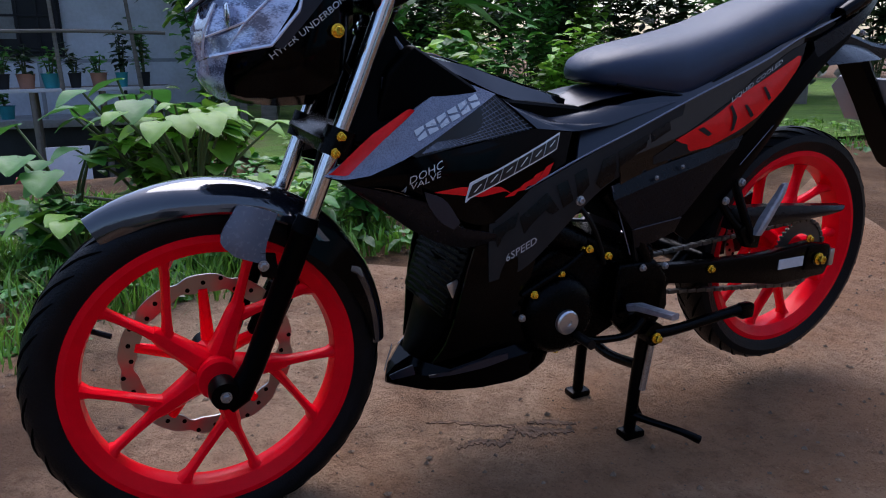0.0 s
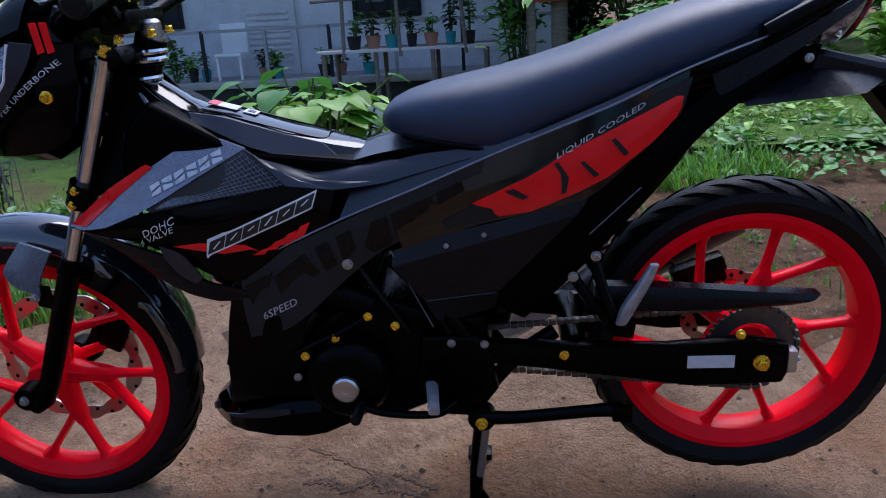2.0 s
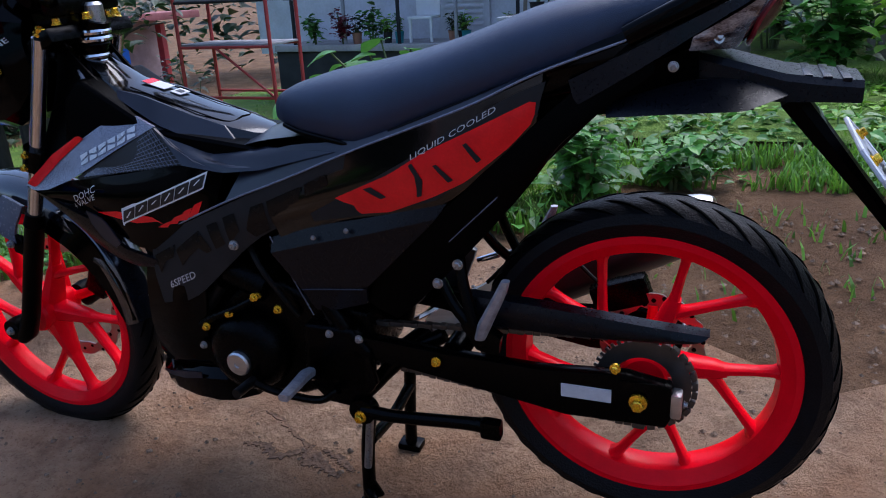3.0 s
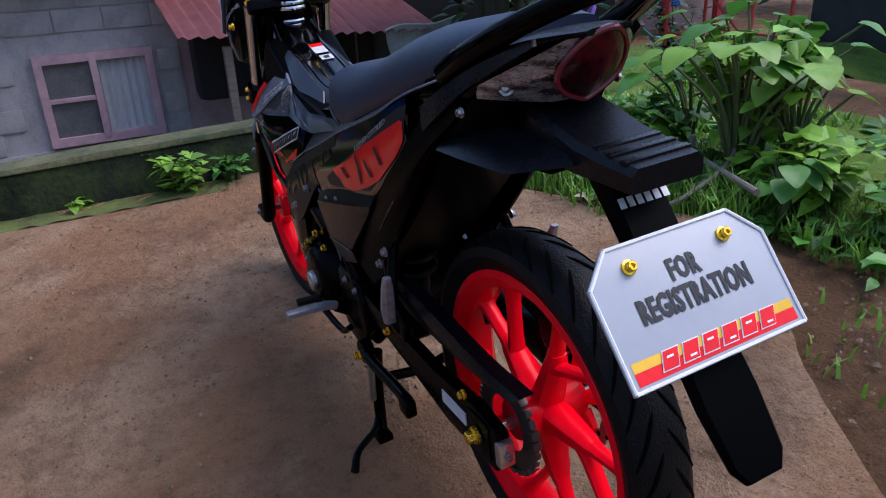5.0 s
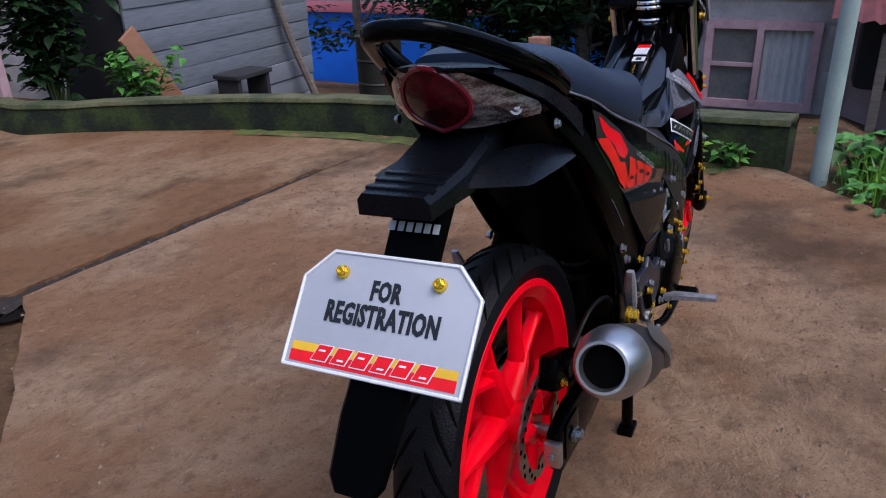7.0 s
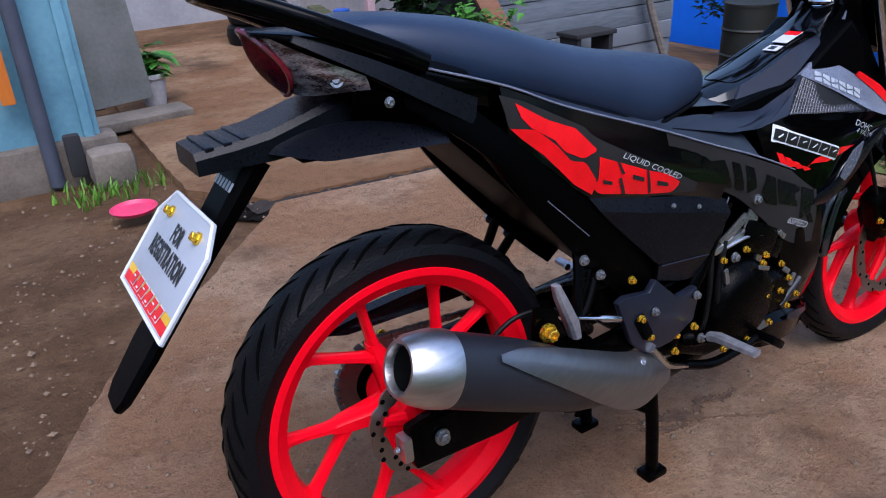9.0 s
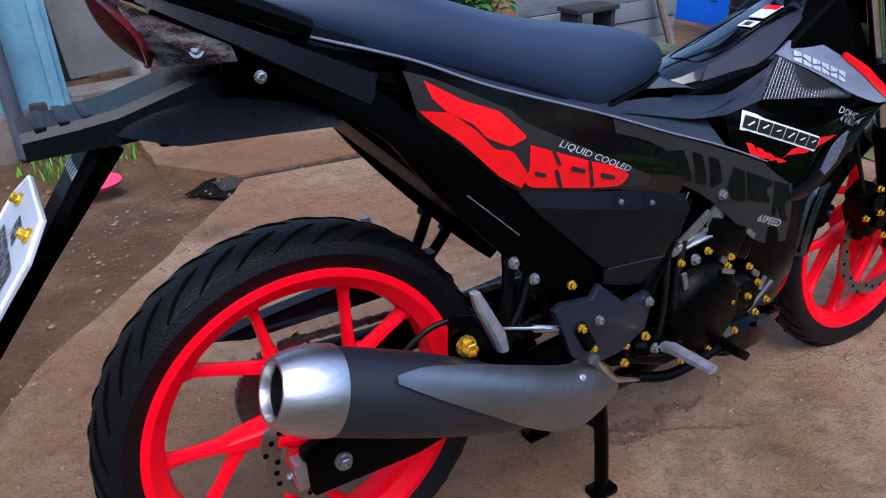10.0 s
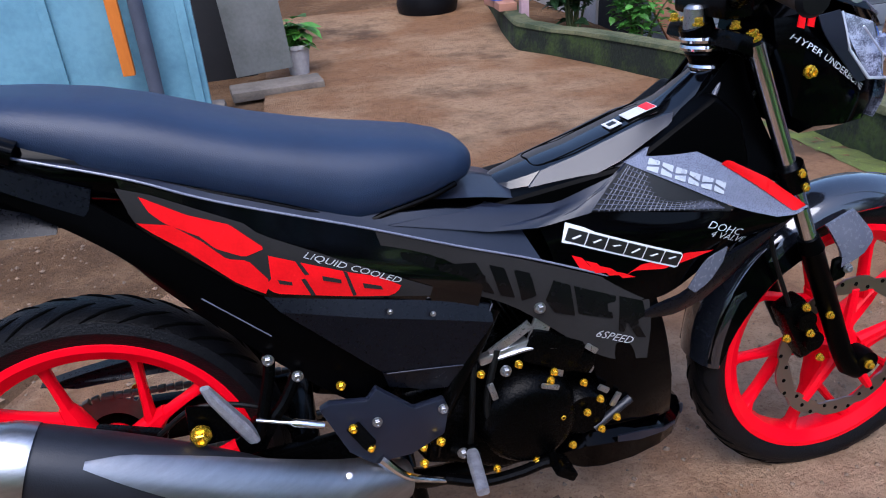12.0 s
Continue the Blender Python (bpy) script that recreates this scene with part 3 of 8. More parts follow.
def grass(name, polys, n, h, material, label, seed, width=0.006):
    """Separate blades over a stretch of ground, as one object."""
    rng = random.Random(seed)
    vs, fs = [], []
    for k in range(n):
        x0, y0, x1, y1 = polys[k % len(polys)]
        x, y = rng.uniform(x0, x1), rng.uniform(y0, y1)
        if noise.noise((x * 1.7, y * 1.7, seed)) < -0.25:
            continue
        z = gz(x, y) - 0.04
        a = rng.uniform(0, 6.28)
        hh = h * rng.uniform(0.4, 1.15)
        lx, ly = math.cos(a), math.sin(a)
        bx, by = -ly * width * rng.uniform(0.6, 1.3), lx * width * rng.uniform(0.6, 1.3)
        ben = hh * rng.uniform(0.15, 0.8)
        i = len(vs)
        vs += [(x - bx, y - by, z), (x + bx, y + by, z), (x + lx * ben * 0.35 - bx * 0.8, y + ly * ben * 0.35 - by * 0.8, z + hh * 0.6), (x + lx * ben * 0.35 + bx * 0.8, y + ly * ben * 0.35 + by * 0.8, z + hh * 0.6), (x + lx * ben, y + ly * ben, z + hh)]
        fs += [(i, i + 1, i + 3, i + 2), (i + 2, i + 3, i + 4)]
    me = bpy.data.meshes.new(name)
    me.from_pydata(vs, [], fs)
    me.materials.append(material)
    return tagged(new(name, me), label, "grass", kind="stuff")


def weeds(name, rect, n, leaf, h, material, label, seed):
    """Low leafy weeds over a stretch of ground, as one object."""
    rng = random.Random(seed)
    b = bmesh.new()
    x0, y0, x1, y1 = rect
    for k in range(n):
        x, y = rng.uniform(x0, x1), rng.uniform(y0, y1)
        m_ = 0.5 + 0.9 * noise.noise((x * 1.6, y * 1.6, seed))
        if m_ < 0.12:
            continue
        p = Vector((x, y, gz(x, y) - 0.02 + h * min(1.0, m_) * rng.uniform(0.15, 1.0)))
        s_ = leaf * rng.uniform(0.5, 1.3)
        leaf_verts(b, p, rvec(rng, 0.4), Vector((rng.uniform(-0.5, 0.5), rng.uniform(-0.5, 0.5), 1)), s_, s_ * rng.uniform(0.5, 0.85), droop=rng.uniform(0.1, 0.5))
    return tagged(part(name, b, material, smooth=0, recalc=False), label, "weeds", kind="stuff")


def tree(name, c, h, spread, n, leaf, material, label, seed, trunk=0.12, low=0.25, bark=None):
    """A tapered trunk with limbs and a crown of separate leaves in uneven clumps."""
    rng = random.Random(seed)
    root = new(name)
    root.location = c
    tagged(root, label, "tree")
    tops = []
    tb = tube([(0, 0, -0.1), (0.05 * h * rng.uniform(-1, 1), 0.03 * h, h * 0.45), (0.04 * h, -0.02 * h, h * 0.9)], [trunk, trunk * 0.7, trunk * 0.25], 10, steps=10)
    part("trunk", tb, bark or WOOD, root)
    lb = None
    for k in range(11):
        a = 2.4 * k + rng.uniform(-0.4, 0.4)
        z0 = h * rng.uniform(low, 0.75)
        r = spread * rng.uniform(0.5, 1.0)
        end = Vector((math.cos(a) * r, math.sin(a) * r, min(h, z0 + h * rng.uniform(0.05, 0.4))))
        pts = [(0, 0, z0), (end.x * 0.5, end.y * 0.5, (z0 + end.z) / 2 + 0.06 * h), end]
        lb = tube(pts, [trunk * 0.35, trunk * 0.2, trunk * 0.06], 6, steps=7, bm=lb)
        tops += spline(pts, 9)[3:]
    part("limb", lb, bark or WOOD, root)
    b = bmesh.new()
    clumps = [rng.choice(tops) + Vector((rng.gauss(0, spread * 0.12), rng.gauss(0, spread * 0.12), rng.gauss(0, h * 0.06))) for _ in range(60)]
    for k in range(n):
        q = rng.choice(clumps)
        p = q + Vector((rng.gauss(0, spread * 0.11), rng.gauss(0, spread * 0.11), rng.gauss(0, spread * 0.08)))
        s_ = leaf * rng.uniform(0.6, 1.3)
        leaf_verts(b, p, rvec(rng), Vector((rng.uniform(-0.5, 0.5), rng.uniform(-0.5, 0.5), 1)), s_, s_ * 0.45, droop=0.3)
    part("crown", b, material, root, smooth=0, recalc=False)
    return root


# ---- ahead of the bike: block house, porch, trees ----
BLUE = mat("bright_blue_wall", (0.010, 0.21, 0.95), 0.7, col2=(0.008, 0.17, 0.88), scale=3)
PINKW = mat("pink_fascia", (0.75, 0.22, 0.26), 0.7, scale=5)
CLOTH = mat("black_cloth", (0.012, 0.012, 0.014), 0.95, scale=10)
TARP = mat("grey_sheet", (0.46, 0.48, 0.50), 0.6, col2=(0.28, 0.3, 0.29), scale=5, bump=0.2)
GLASSM = mat("dusty_window_glass", (0.16, 0.17, 0.17), 0.15, col2=(0.10, 0.11, 0.11), scale=4)
PINKWALL = mat("faded_pink_wall", (0.42, 0.30, 0.29), 0.9, col2=(0.28, 0.2, 0.2), scale=4, bump=0.2)
BUCKET = mat("blue_plastic", (0.02, 0.10, 0.5), 0.4, scale=8)
TEAL = mat("teal_plastic", (0.03, 0.30, 0.33), 0.45, scale=8)
REDPL = mat("red_painted_steel", (0.5, 0.05, 0.05), 0.5, col2=(0.36, 0.04, 0.04), scale=10)
ORANGE = mat("orange_painted_wood", (0.75, 0.22, 0.02), 0.6, col2=(0.6, 0.16, 0.02), scale=8, stretch=(1, 1, 0.2))
SKYBLUE = mat("pale_blue_paint", (0.165, 0.36, 0.45), 0.6, col2=(0.105, 0.25, 0.33), scale=3.5, bump=0.2, mix=(0.3, 0.6))
TERRA = mat("terracotta", (0.42, 0.2, 0.13), 0.85, scale=10)
PURPLE = mat("purple_plastic", (0.2, 0.12, 0.45), 0.4, scale=6)
PALE = mat("pale_painted_door", (0.62, 0.62, 0.63), 0.6, col2=(0.5, 0.5, 0.52), scale=5)
BROWNW = mat("brown_board", (0.34, 0.16, 0.09), 0.8, col2=(0.24, 0.11, 0.06), scale=5, stretch=(1, 1, 4), bump=0.2)

HX = 8.0
house = new("block_house")
house.location = (HX, 0.3, -1.4)      # moved to its place below
tagged(house, "unpainted grey concrete block house with pink window", "house")


def wall_with_hole(x0, x1, y0, y1, z0, z1, hole, o):
    """A wall across x with a real opening: four boxes round the hole."""
    hy0, hy1, hz0, hz1 = hole
    b = None
    for (a0, a1, b0, b1) in ((y0, hy0, z0, z1), (hy1, y1, z0, z1), (hy0, hy1, z0, hz0), (hy0, hy1, hz1, z1)):
        b = box(((x0 + x1) / 2 - o[0], (a0 + a1) / 2 - o[1], (b0 + b1) / 2 - o[2]), (x1 - x0, a1 - a0, b1 - b0), 0, None, b)
    return b


ho = house.location
hole = (-0.28, 0.78, -0.95, -0.10)
wall = None
for y0, y1, z0, z1 in ((-0.62, hole[0], -1.6, 0.9), (hole[1], 1.60, -1.6, 0.9), (hole[0], hole[1], -1.6, hole[2]), (hole[0], hole[1], hole[3], 0.9)):
    piece = part("wall", box((HX + 0.09 - ho.x, (y0 + y1) / 2 - ho.y, (z0 + z1) / 2 - ho.z), (0.14, y1 - y0, z1 - z0), 0), BLOCK, house, "mortared block wall")
    wall = wall or piece
part("side_wall", box((1.6, 1.23, 0.9), (3.0, 0.14, 2.6), 0, Matrix.Rotation(radians(9), 4, "Z")), BLOCK, house)
blockme = None
rng = random.Random(3)
for row in range(10):
    z = -1.5 + row * 0.236
    y = -0.62 - (0.235 if row % 2 else 0.0)
    while y < 1.56:
        c0, c1 = max(-0.62, y), min(1.60, y + 0.47)
        w = c1 - c0
        if not (c1 > hole[0] - 0.04 and c0 < hole[1] + 0.04 and z + 0.236 > hole[2] - 0.04 and z < hole[3] + 0.04):
            if blockme is None:
                tmp = part("block", box((0, 0, 0), (0.03, 0.458, 0.222), 0.006), BLOCK, wall)
                blockme = tmp.data
                bpy.data.objects.remove(tmp)
            o = share("block", blockme, Matrix.Translation((HX + 0.012 - ho.x + rng.uniform(-0.004, 0.004), (c0 + c1) / 2 - ho.y, z + 0.118 - ho.z)) @ Matrix.Diagonal((1, w / 0.47, 1, 1)), wall)
        y += 0.47
win = part("window", wall_with_hole(HX - 0.05, HX + 0.03, hole[0] - 0.05, hole[1] + 0.05, hole[2] - 0.05, hole[3] + 0.05, (hole[0] + 0.03, hole[1] - 0.03, hole[2] + 0.04, hole[3] - 0.04), ho), PINK, house, "pink wooden window frame")
for y, w, z0, z1 in ((0.27, 0.07, hole[2], hole[3]),):
    part("mullion", box((HX - 0.03 - ho.x, y - ho.y, (z0 + z1) / 2 - ho.z), (0.06, w, z1 - z0), 0.006), PINK, win)
part("mullion", box((HX - 0.02 - ho.x, 0.53 - ho.y, -0.52 - ho.z), (0.05, 0.47, 0.045), 0.006), PINK, win)
part("pane", box((HX + 0.01 - ho.x, 0.53 - ho.y, -0.525 - ho.z), (0.008, 0.47, 0.80), 0), GLASSM, win, "dusty glass pane")
b = bmesh.new()
cols = []
for k in range(30):
    y = -0.26 + 0.50 * k / 29
    dx = 0.012 * math.sin(k * 1.3)
    cols.append((b.verts.new((HX + 0.03 + dx - ho.x, y - ho.y, -0.93 - ho.z)), b.verts.new((HX + 0.03 + dx - ho.x, y - ho.y, -0.13 - ho.z))))
for q, r in zip(cols, cols[1:]):
    b.faces.new((q[0], r[0], r[1], q[1]))
part("curtain", b, CURT, win, "pale folded curtain")
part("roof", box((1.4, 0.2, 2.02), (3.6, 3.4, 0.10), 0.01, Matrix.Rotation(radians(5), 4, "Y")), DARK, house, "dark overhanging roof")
# black wall stands in for the unlit room behind the window
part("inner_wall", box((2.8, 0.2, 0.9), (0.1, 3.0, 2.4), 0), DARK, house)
NEAR, EYE0 = 0.848, Vector((-0.98, 0.15, 1.09))
for thing in (house,):
    thing.location, thing.scale = EYE0 + NEAR * (thing.location - EYE0), (NEAR,) * 3

porch = new("porch")
porch.location = (7.2, -2.2, -1.3)
tagged(porch, "shaded porch with rusty red roof sheet", "porch")
po = porch.location
part("back_wall", box((0.9, 0.0, 0.9), (0.12, 3.4, 2.6), 0), PINKWALL, porch, "faded pink plaster wall")
# solid black panel paints the shade inside the door opening
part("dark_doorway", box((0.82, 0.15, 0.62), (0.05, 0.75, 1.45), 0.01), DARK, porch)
# added black backing paints the deep shade under the porch
part("store_wall", box((0.55, -1.55, 0.75), (0.10, 1.9, 2.3), 0.01), DARK, porch, "black backing for the porch shade behind the sheet")
part("door_curtain", box((0.78, 0.72, 0.90), (0.02, 0.42, 0.62), 0.004), CURT, porch)
b = bmesh.new()
cor = []
for k in range(60):
    y = 1.80 - 2.72 * k / 59
    zz = 0.018 * math.sin(k * 2.1)
    cor.append((b.verts.new((-0.75, y, 1.45 + (y - 1.5) * 0.062 + zz)), b.verts.new((0.95, y, 1.85 + (y - 1.5) * 0.06 + zz))))
for q, r in zip(cor, cor[1:]):
    b.faces.new((q[0], r[0], r[1], q[1]))
bmesh.ops.solidify(b, geom=b.faces[:], thickness=0.01)
part("roof_sheet", b, ROOFR, porch, "rusty red corrugated roof sheet")
for y in (1.35, -1.3):
    part("porch_post", box((-0.6, y, 0.52), (0.08, 0.08, 1.64), 0.01), WOOD, porch)
for k, (y, z) in enumerate(((-0.25, 0.95), (-0.55, 0.85), (0.35, 1.1))):
    part("hanging_cloth", box((0.55, y, z), (0.05, 0.26, 0.75), 0.02), CLOTH, porch)
part("clutter_box", box((0.4, -0.6, 0.15), (0.4, 0.5, 0.4), 0.02), BROWNW, porch)
part("dark_cloth", box((0.25, 1.25, 1.15), (0.3, 0.6, 0.9), 0.1), CLOTH, porch)
b = bmesh.new()
rows2 = []
tl, tr, br, bl = (Vector(q) for q in ((5.34, -2.04, 0.21), (5.34, -2.73, 0.26), (5.34, -3.05, -0.33), (5.34, -2.14, -0.41)))
for i in range(9):
    u = i / 8
    rows2.append([])
    for v in np.linspace(0, 1, 11):
        q = tl.lerp(tr, v).lerp(bl.lerp(br, v), u)
        rows2[-1].append(b.verts.new(q + Vector((-0.05 * math.sin(5 * v) * u + 0.02 * math.sin(9 * u + 4 * v), 0, 0.02 * math.sin(7 * v + 3 * u) - 0.05 * u * math.sin(math.pi * v)))))
for q, r in zip(rows2, rows2[1:]):
    for j in range(10):
        b.faces.new((q[j], q[j + 1], r[j + 1], r[j]))
hem, head = [v.co.copy() for v in rows2[-1]], [v.co.copy() for v in rows2[0]]
bmesh.ops.solidify(b, geom=b.faces[:], thickness=0.006)
tarp = tagged(part("tarpaulin", b, TARP), "grey tarpaulin sheet hung from the porch roof", "tarpaulin")
part("hem", tube(hem, 0.008, 8), TARP, tarp)
part("hanging_rope", tube(head, 0.009, 8), TARP, tarp)
for thing in (porch,):
    thing.location, thing.scale = EYE0 + NEAR * (thing.location - EYE0), (NEAR,) * 3

# steel post at the slab's corner
b = tube([(2.47, -0.39, gz(2.47, -0.39) - 0.1), (2.50, -0.40, 3.2)], 0.034, 16, smooth=False)
tagged(part("steel_post", b, POSTM), "pale green painted steel post at the slab edge", "post")

# fence sticks and buckets behind the weeds
rng = random.Random(11)
for k in range(16):
    x, y = 3.0 + rng.uniform(-0.2, 0.9), -0.75 - 0.13 * k
    z = gz(x, y)
    b = tube([(x, y, z - 0.05), (x + rng.uniform(-0.04, 0.04), y + rng.uniform(-0.03, 0.03), z + rng.uniform(0.22, 0.45))], rng.uniform(0.003, 0.007), 6, smooth=False)
    tagged(part("fence_stick", b, WOOD), "thin weathered wooden fence stick among the weeds", "stick", group="fence sticks")


def bucket(name, c, r, h, material, label, tilt=0.0):
    prof = [(0.0001, 0), (r * 0.8, 0), (r, h), (r * 1.06, h), (r * 1.06, h - 0.02), (r * 0.97, h - 0.01), (r * 0.78, 0.012), (0.0001, 0.012)]
    b = lathe(prof, (0, 0, 0), 28, axis="z", m=Matrix.Rotation(tilt, 4, "X"))
    o = part(name, b, material)
    o.location = c
    return tagged(o, label, "bucket")


bucket("plastic_bucket", (2.80, -0.93, gz(2.80, -0.93) - 0.02), 0.12, 0.22, BUCKET, "blue plastic bucket standing in the weeds")
bucket("plastic_bucket", (3.02, -1.10, gz(3.02, -1.10) - 0.02), 0.12, 0.22, BUCKET, "blue plastic bucket standing in the weeds")
tagged(part("bag", box((2.58, -0.92, gz(2.58, -0.92) + 0.05), (0.15, 0.20, 0.12), 0.05), TARP), "pale plastic bag lying by the buckets", "bag")

# blue building and dark trees to the side of the block house
back = new("blue_building")
back.location = (13.5, 7.0, -2.3)
tagged(back, "distant bright blue building with pink fascia", "building")
part("wall", box((0, 0.8, 0.62), (0.2, 9.0, 1.86), 0.01), BLUE, back)
part("fascia", box((-0.15, 0.8, 1.665), (0.3, 9.2, 0.23), 0.01), PINKW, back)
part("roof", box((0.9, 0.8, 1.93), (2.4, 9.2, 0.12), 0.01, Matrix.Rotation(radians(-8), 4, "Y")), WALLG, back)
for k, (x, y, h, sp, n_) in enumerate(((9.5, 3.6, 4.2, 1.7, 2600), (10.6, 2.6, 4.6, 1.9, 2600), (10.8, 5.6, 4.0, 1.6, 1500), (11.5, 0.8, 4.8, 2.2, 1800), (12.0, 4.3, 4.4, 1.5, 1500), (8.8, 2.5, 3.4, 1.5, 2600), (9.8, 4.9, 3.6, 1.4, 2200), (11.0, 7.4, 3.6, 1.3, 1400), (16.6, 6.0, 6.5, 2.6, 2200), (16.8, 9.6, 6.5, 2.6, 2200), (16.5, 12.6, 6.0, 2.6, 1600))):
    tree("tree", (x, y, gz(x, y)), h, sp, n_, 0.20, DARKLEAF, "dark leafy tree beyond the kerb wall", 40 + k, trunk=0.11, low=0.18)
for k, (x, y) in enumerate(((9.0, 2.2), (8.8, 3.0), (9.2, 3.8), (9.0, 4.6), (9.6, 1.4))):
    bush("bush", (x, y, gz(x, y)), (0.75, 0.75, 2.3), 1100, 0.16, DARKLEAF, "tall dark green bush before the blue building", 45 + k, stems=12)
bush("bush", (7.6, 2.9, gz(7.6, 2.9)), (0.7, 0.8, 0.8), 420, 0.12, DARKLEAF, "dark green bush behind the kerb wall", 51)
bush("bush", (5.2, 1.9, gz(5.2, 1.9)), (0.35, 0.5, 0.35), 200, 0.09, DARKLEAF, "green weeds behind the kerb wall", 52)
clay = new("clay_block")
clay.location = (6.5, 2.34, gz(6.5, 2.34))
tagged(clay, "upright stack of orange clay blocks by the trees", "clay block")
for k in range(5):
    part("block", box((0, 0.012 * (k % 2), 0.07 + 0.142 * k), (0.16, 0.24 - 0.012 * k, 0.136), 0.008, Matrix.Rotation(0.06 * (k % 3 - 1), 4, "Z")), TERRA, clay)
tagged(part("red_basin", lathe([(0.0001, 0), (0.14, 0), (0.24, 0.13), (0.225, 0.13), (0.13, 0.015), (0.0001, 0.015)], (6.35, 1.72, gz(6.35, 1.72)), 24, axis="z", m=Matrix.Rotation(0.5, 4, "X")), mat("dull_red_plastic", (0.30, 0.02, 0.03), 0.5)), "red plastic basin lying by the house corner", "basin")

# plank shed
SHEDW = mat("blue_grey_planks", (0.155, 0.175, 0.20), 0.85, col2=(0.085, 0.10, 0.115), scale=5, stretch=(1, 1, 9), bump=0.4, bscale=50, rand=0.25)
shed = new("plank_shed")
shed.location = (4.9, 4.9, gz(4.9, 4.9))
tagged(shed, "shed clad in weathered grey horizontal planks", "shed")
so = shed.location
rng = random.Random(5)
for k in range(14):
    z0 = -0.45 + 0.19 * k
    part("plank", box((-0.12, rng.uniform(-0.012, 0.012), z0 + 0.09), (2.47, 0.03, 0.184), 0.006, Matrix.Rotation(rng.uniform(-0.006, 0.006), 4, "Y")), SHEDW, shed)
for k in range(14):
    z0 = -0.45 + 0.19 * k
    part("plank", box((1.13, 1.2 + rng.uniform(-0.01, 0.01), z0 + 0.09), (0.03, 2.4, 0.184), 0.006), SHEDW, shed)
# solid black core paints the shade in the gaps between planks
part("frame", box((-0.13, 1.2, 0.9), (2.43, 2.3, 2.6), 0.02), DARK, shed)
tagged(part("leaning_pole", tube([(5.82, 4.70, gz(5.82, 4.7)), (5.55, 4.80, 0.0), (5.25, 4.86, 1.0)], [0.045, 0.04, 0.035], 8), WOOD), "rough wooden pole leaning on the shed", "pole")
drum = new("drum")
drum.location = (6.75, 4.45, gz(6.75, 4.45))
tagged(drum, "green oil drum beside the shed, coloured dark for shade", "drum")
# green darkened to paint the shadow the drum stands in
DRUMM = mat("shade_dark_green_steel", (0.008, 0.012, 0.008), 0.6, col2=(0.014, 0.012, 0.008), scale=6)
part("body", lathe([(0.0001, 0), (0.27, 0), (0.27, 0.785), (0.0001, 0.785)], (0, 0, 0), 28, axis="z"), DRUMM, drum)
for z in (0.26, 0.53):
    part("hoop", lathe([(0.268, z - 0.02), (0.285, z), (0.268, z + 0.02)], (0, 0, 0), 28, axis="z"), DRUMM, drum)
part("rim", lathe([(0.255, 0.783), (0.278, 0.78), (0.278, 0.805), (0.255, 0.80)], (0, 0, 0), 28, axis="z"), DRUMM, drum)
tagged(part("leaning_board", box((3.62, 4.72, gz(3.6, 4.7) + 0.28), (0.18, 0.04, 0.85), 0.006, Matrix.Rotation(radians(-32), 4, "Y")), BROWNW), "reddish brown board leaning on the shed", "board")
tagged(part("stool", box((4.55, 4.6, gz(4.5, 4.6) + 0.30), (0.5, 0.3, 0.04), 0.006, bm=box((4.35, 4.6, gz(4.5, 4.6) + 0.14), (0.05, 0.25, 0.3), 0.004, bm=box((4.75, 4.6, gz(4.5, 4.6) + 0.14), (0.05, 0.25, 0.3), 0.004))), DARK), "small dark wooden stool by the shed", "stool")

# planter corner, tyres and alley
bush("shrub", (3.05, 5.25, gz(3, 5.2) + 0.05), (0.6, 0.5, 1.35), 900, 0.15, DARKLEAF, "glossy dark green shrub in the kerbed planter", 60, cat="shrub", stems=10)
bush("shrub", (3.3, 4.5, gz(3.3, 4.5)), (0.4, 0.4, 0.5), 260, 0.10, LEAFM, "low green plants in the planter", 61, cat="shrub")
tagged(part("planter_post", box((2.58, 5.20, gz(2.6, 5.2) + 0.75), (0.07, 0.07, 1.7), 0.006), PINK), "faded wooden post at the planter's end", "post")
for k in range(2):
    tagged(part("brick", box((2.50, 5.46 + 0.24 * k, gz(2.5, 5.5) + 0.247), (0.16, 0.22, 0.066), 0.006, Matrix.Rotation(0.10 * (2 * k - 1), 4, "Z")), TERRA), "orange brick lying on the kerb's end", "brick", group="bricks on the kerb")
tagged(part("paint_can", lathe([(0.0001, 0), (0.075, 0), (0.075, 0.13), (0.066, 0.135), (0.0001, 0.135)], (2.48, 5.58, gz(2.5, 5.5) + 0.282), 20, axis="z"), BUCKET), "blue paint can on the bricks", "can")
for k in range(4):
    prof = [(0.19, -0.07), (0.20, -0.10), (0.26, -0.11), (0.31, -0.08), (0.325, 0), (0.31, 0.08), (0.26, 0.11), (0.20, 0.10), (0.19, 0.07)]
    b = lathe(prof, (2.15 + 0.03 * (k % 2), 7.0, gz(2, 7) + 0.09 + 0.205 * k), 40, axis="z", closed=True)
    tagged(part("old_tyre", b, TYRE), "worn black car tyre in a stack", "tyre", group="stack of old tyres")
# upper part is out of view, added to darken the +y side
tagged(part("wall_north", box((2.2, 9.3, 1.8), (7.5, 0.2, 5.0), 0), WALLG), "grey plastered wall at the alley's end, raised unseen to block sky", "wall", kind="structure")
tagged(part("wall_alley", box((3.6, 7.5, 0.6), (0.15, 3.4, 2.4), 0), BLOCK), "grey block wall along the alley", "wall", kind="structure")

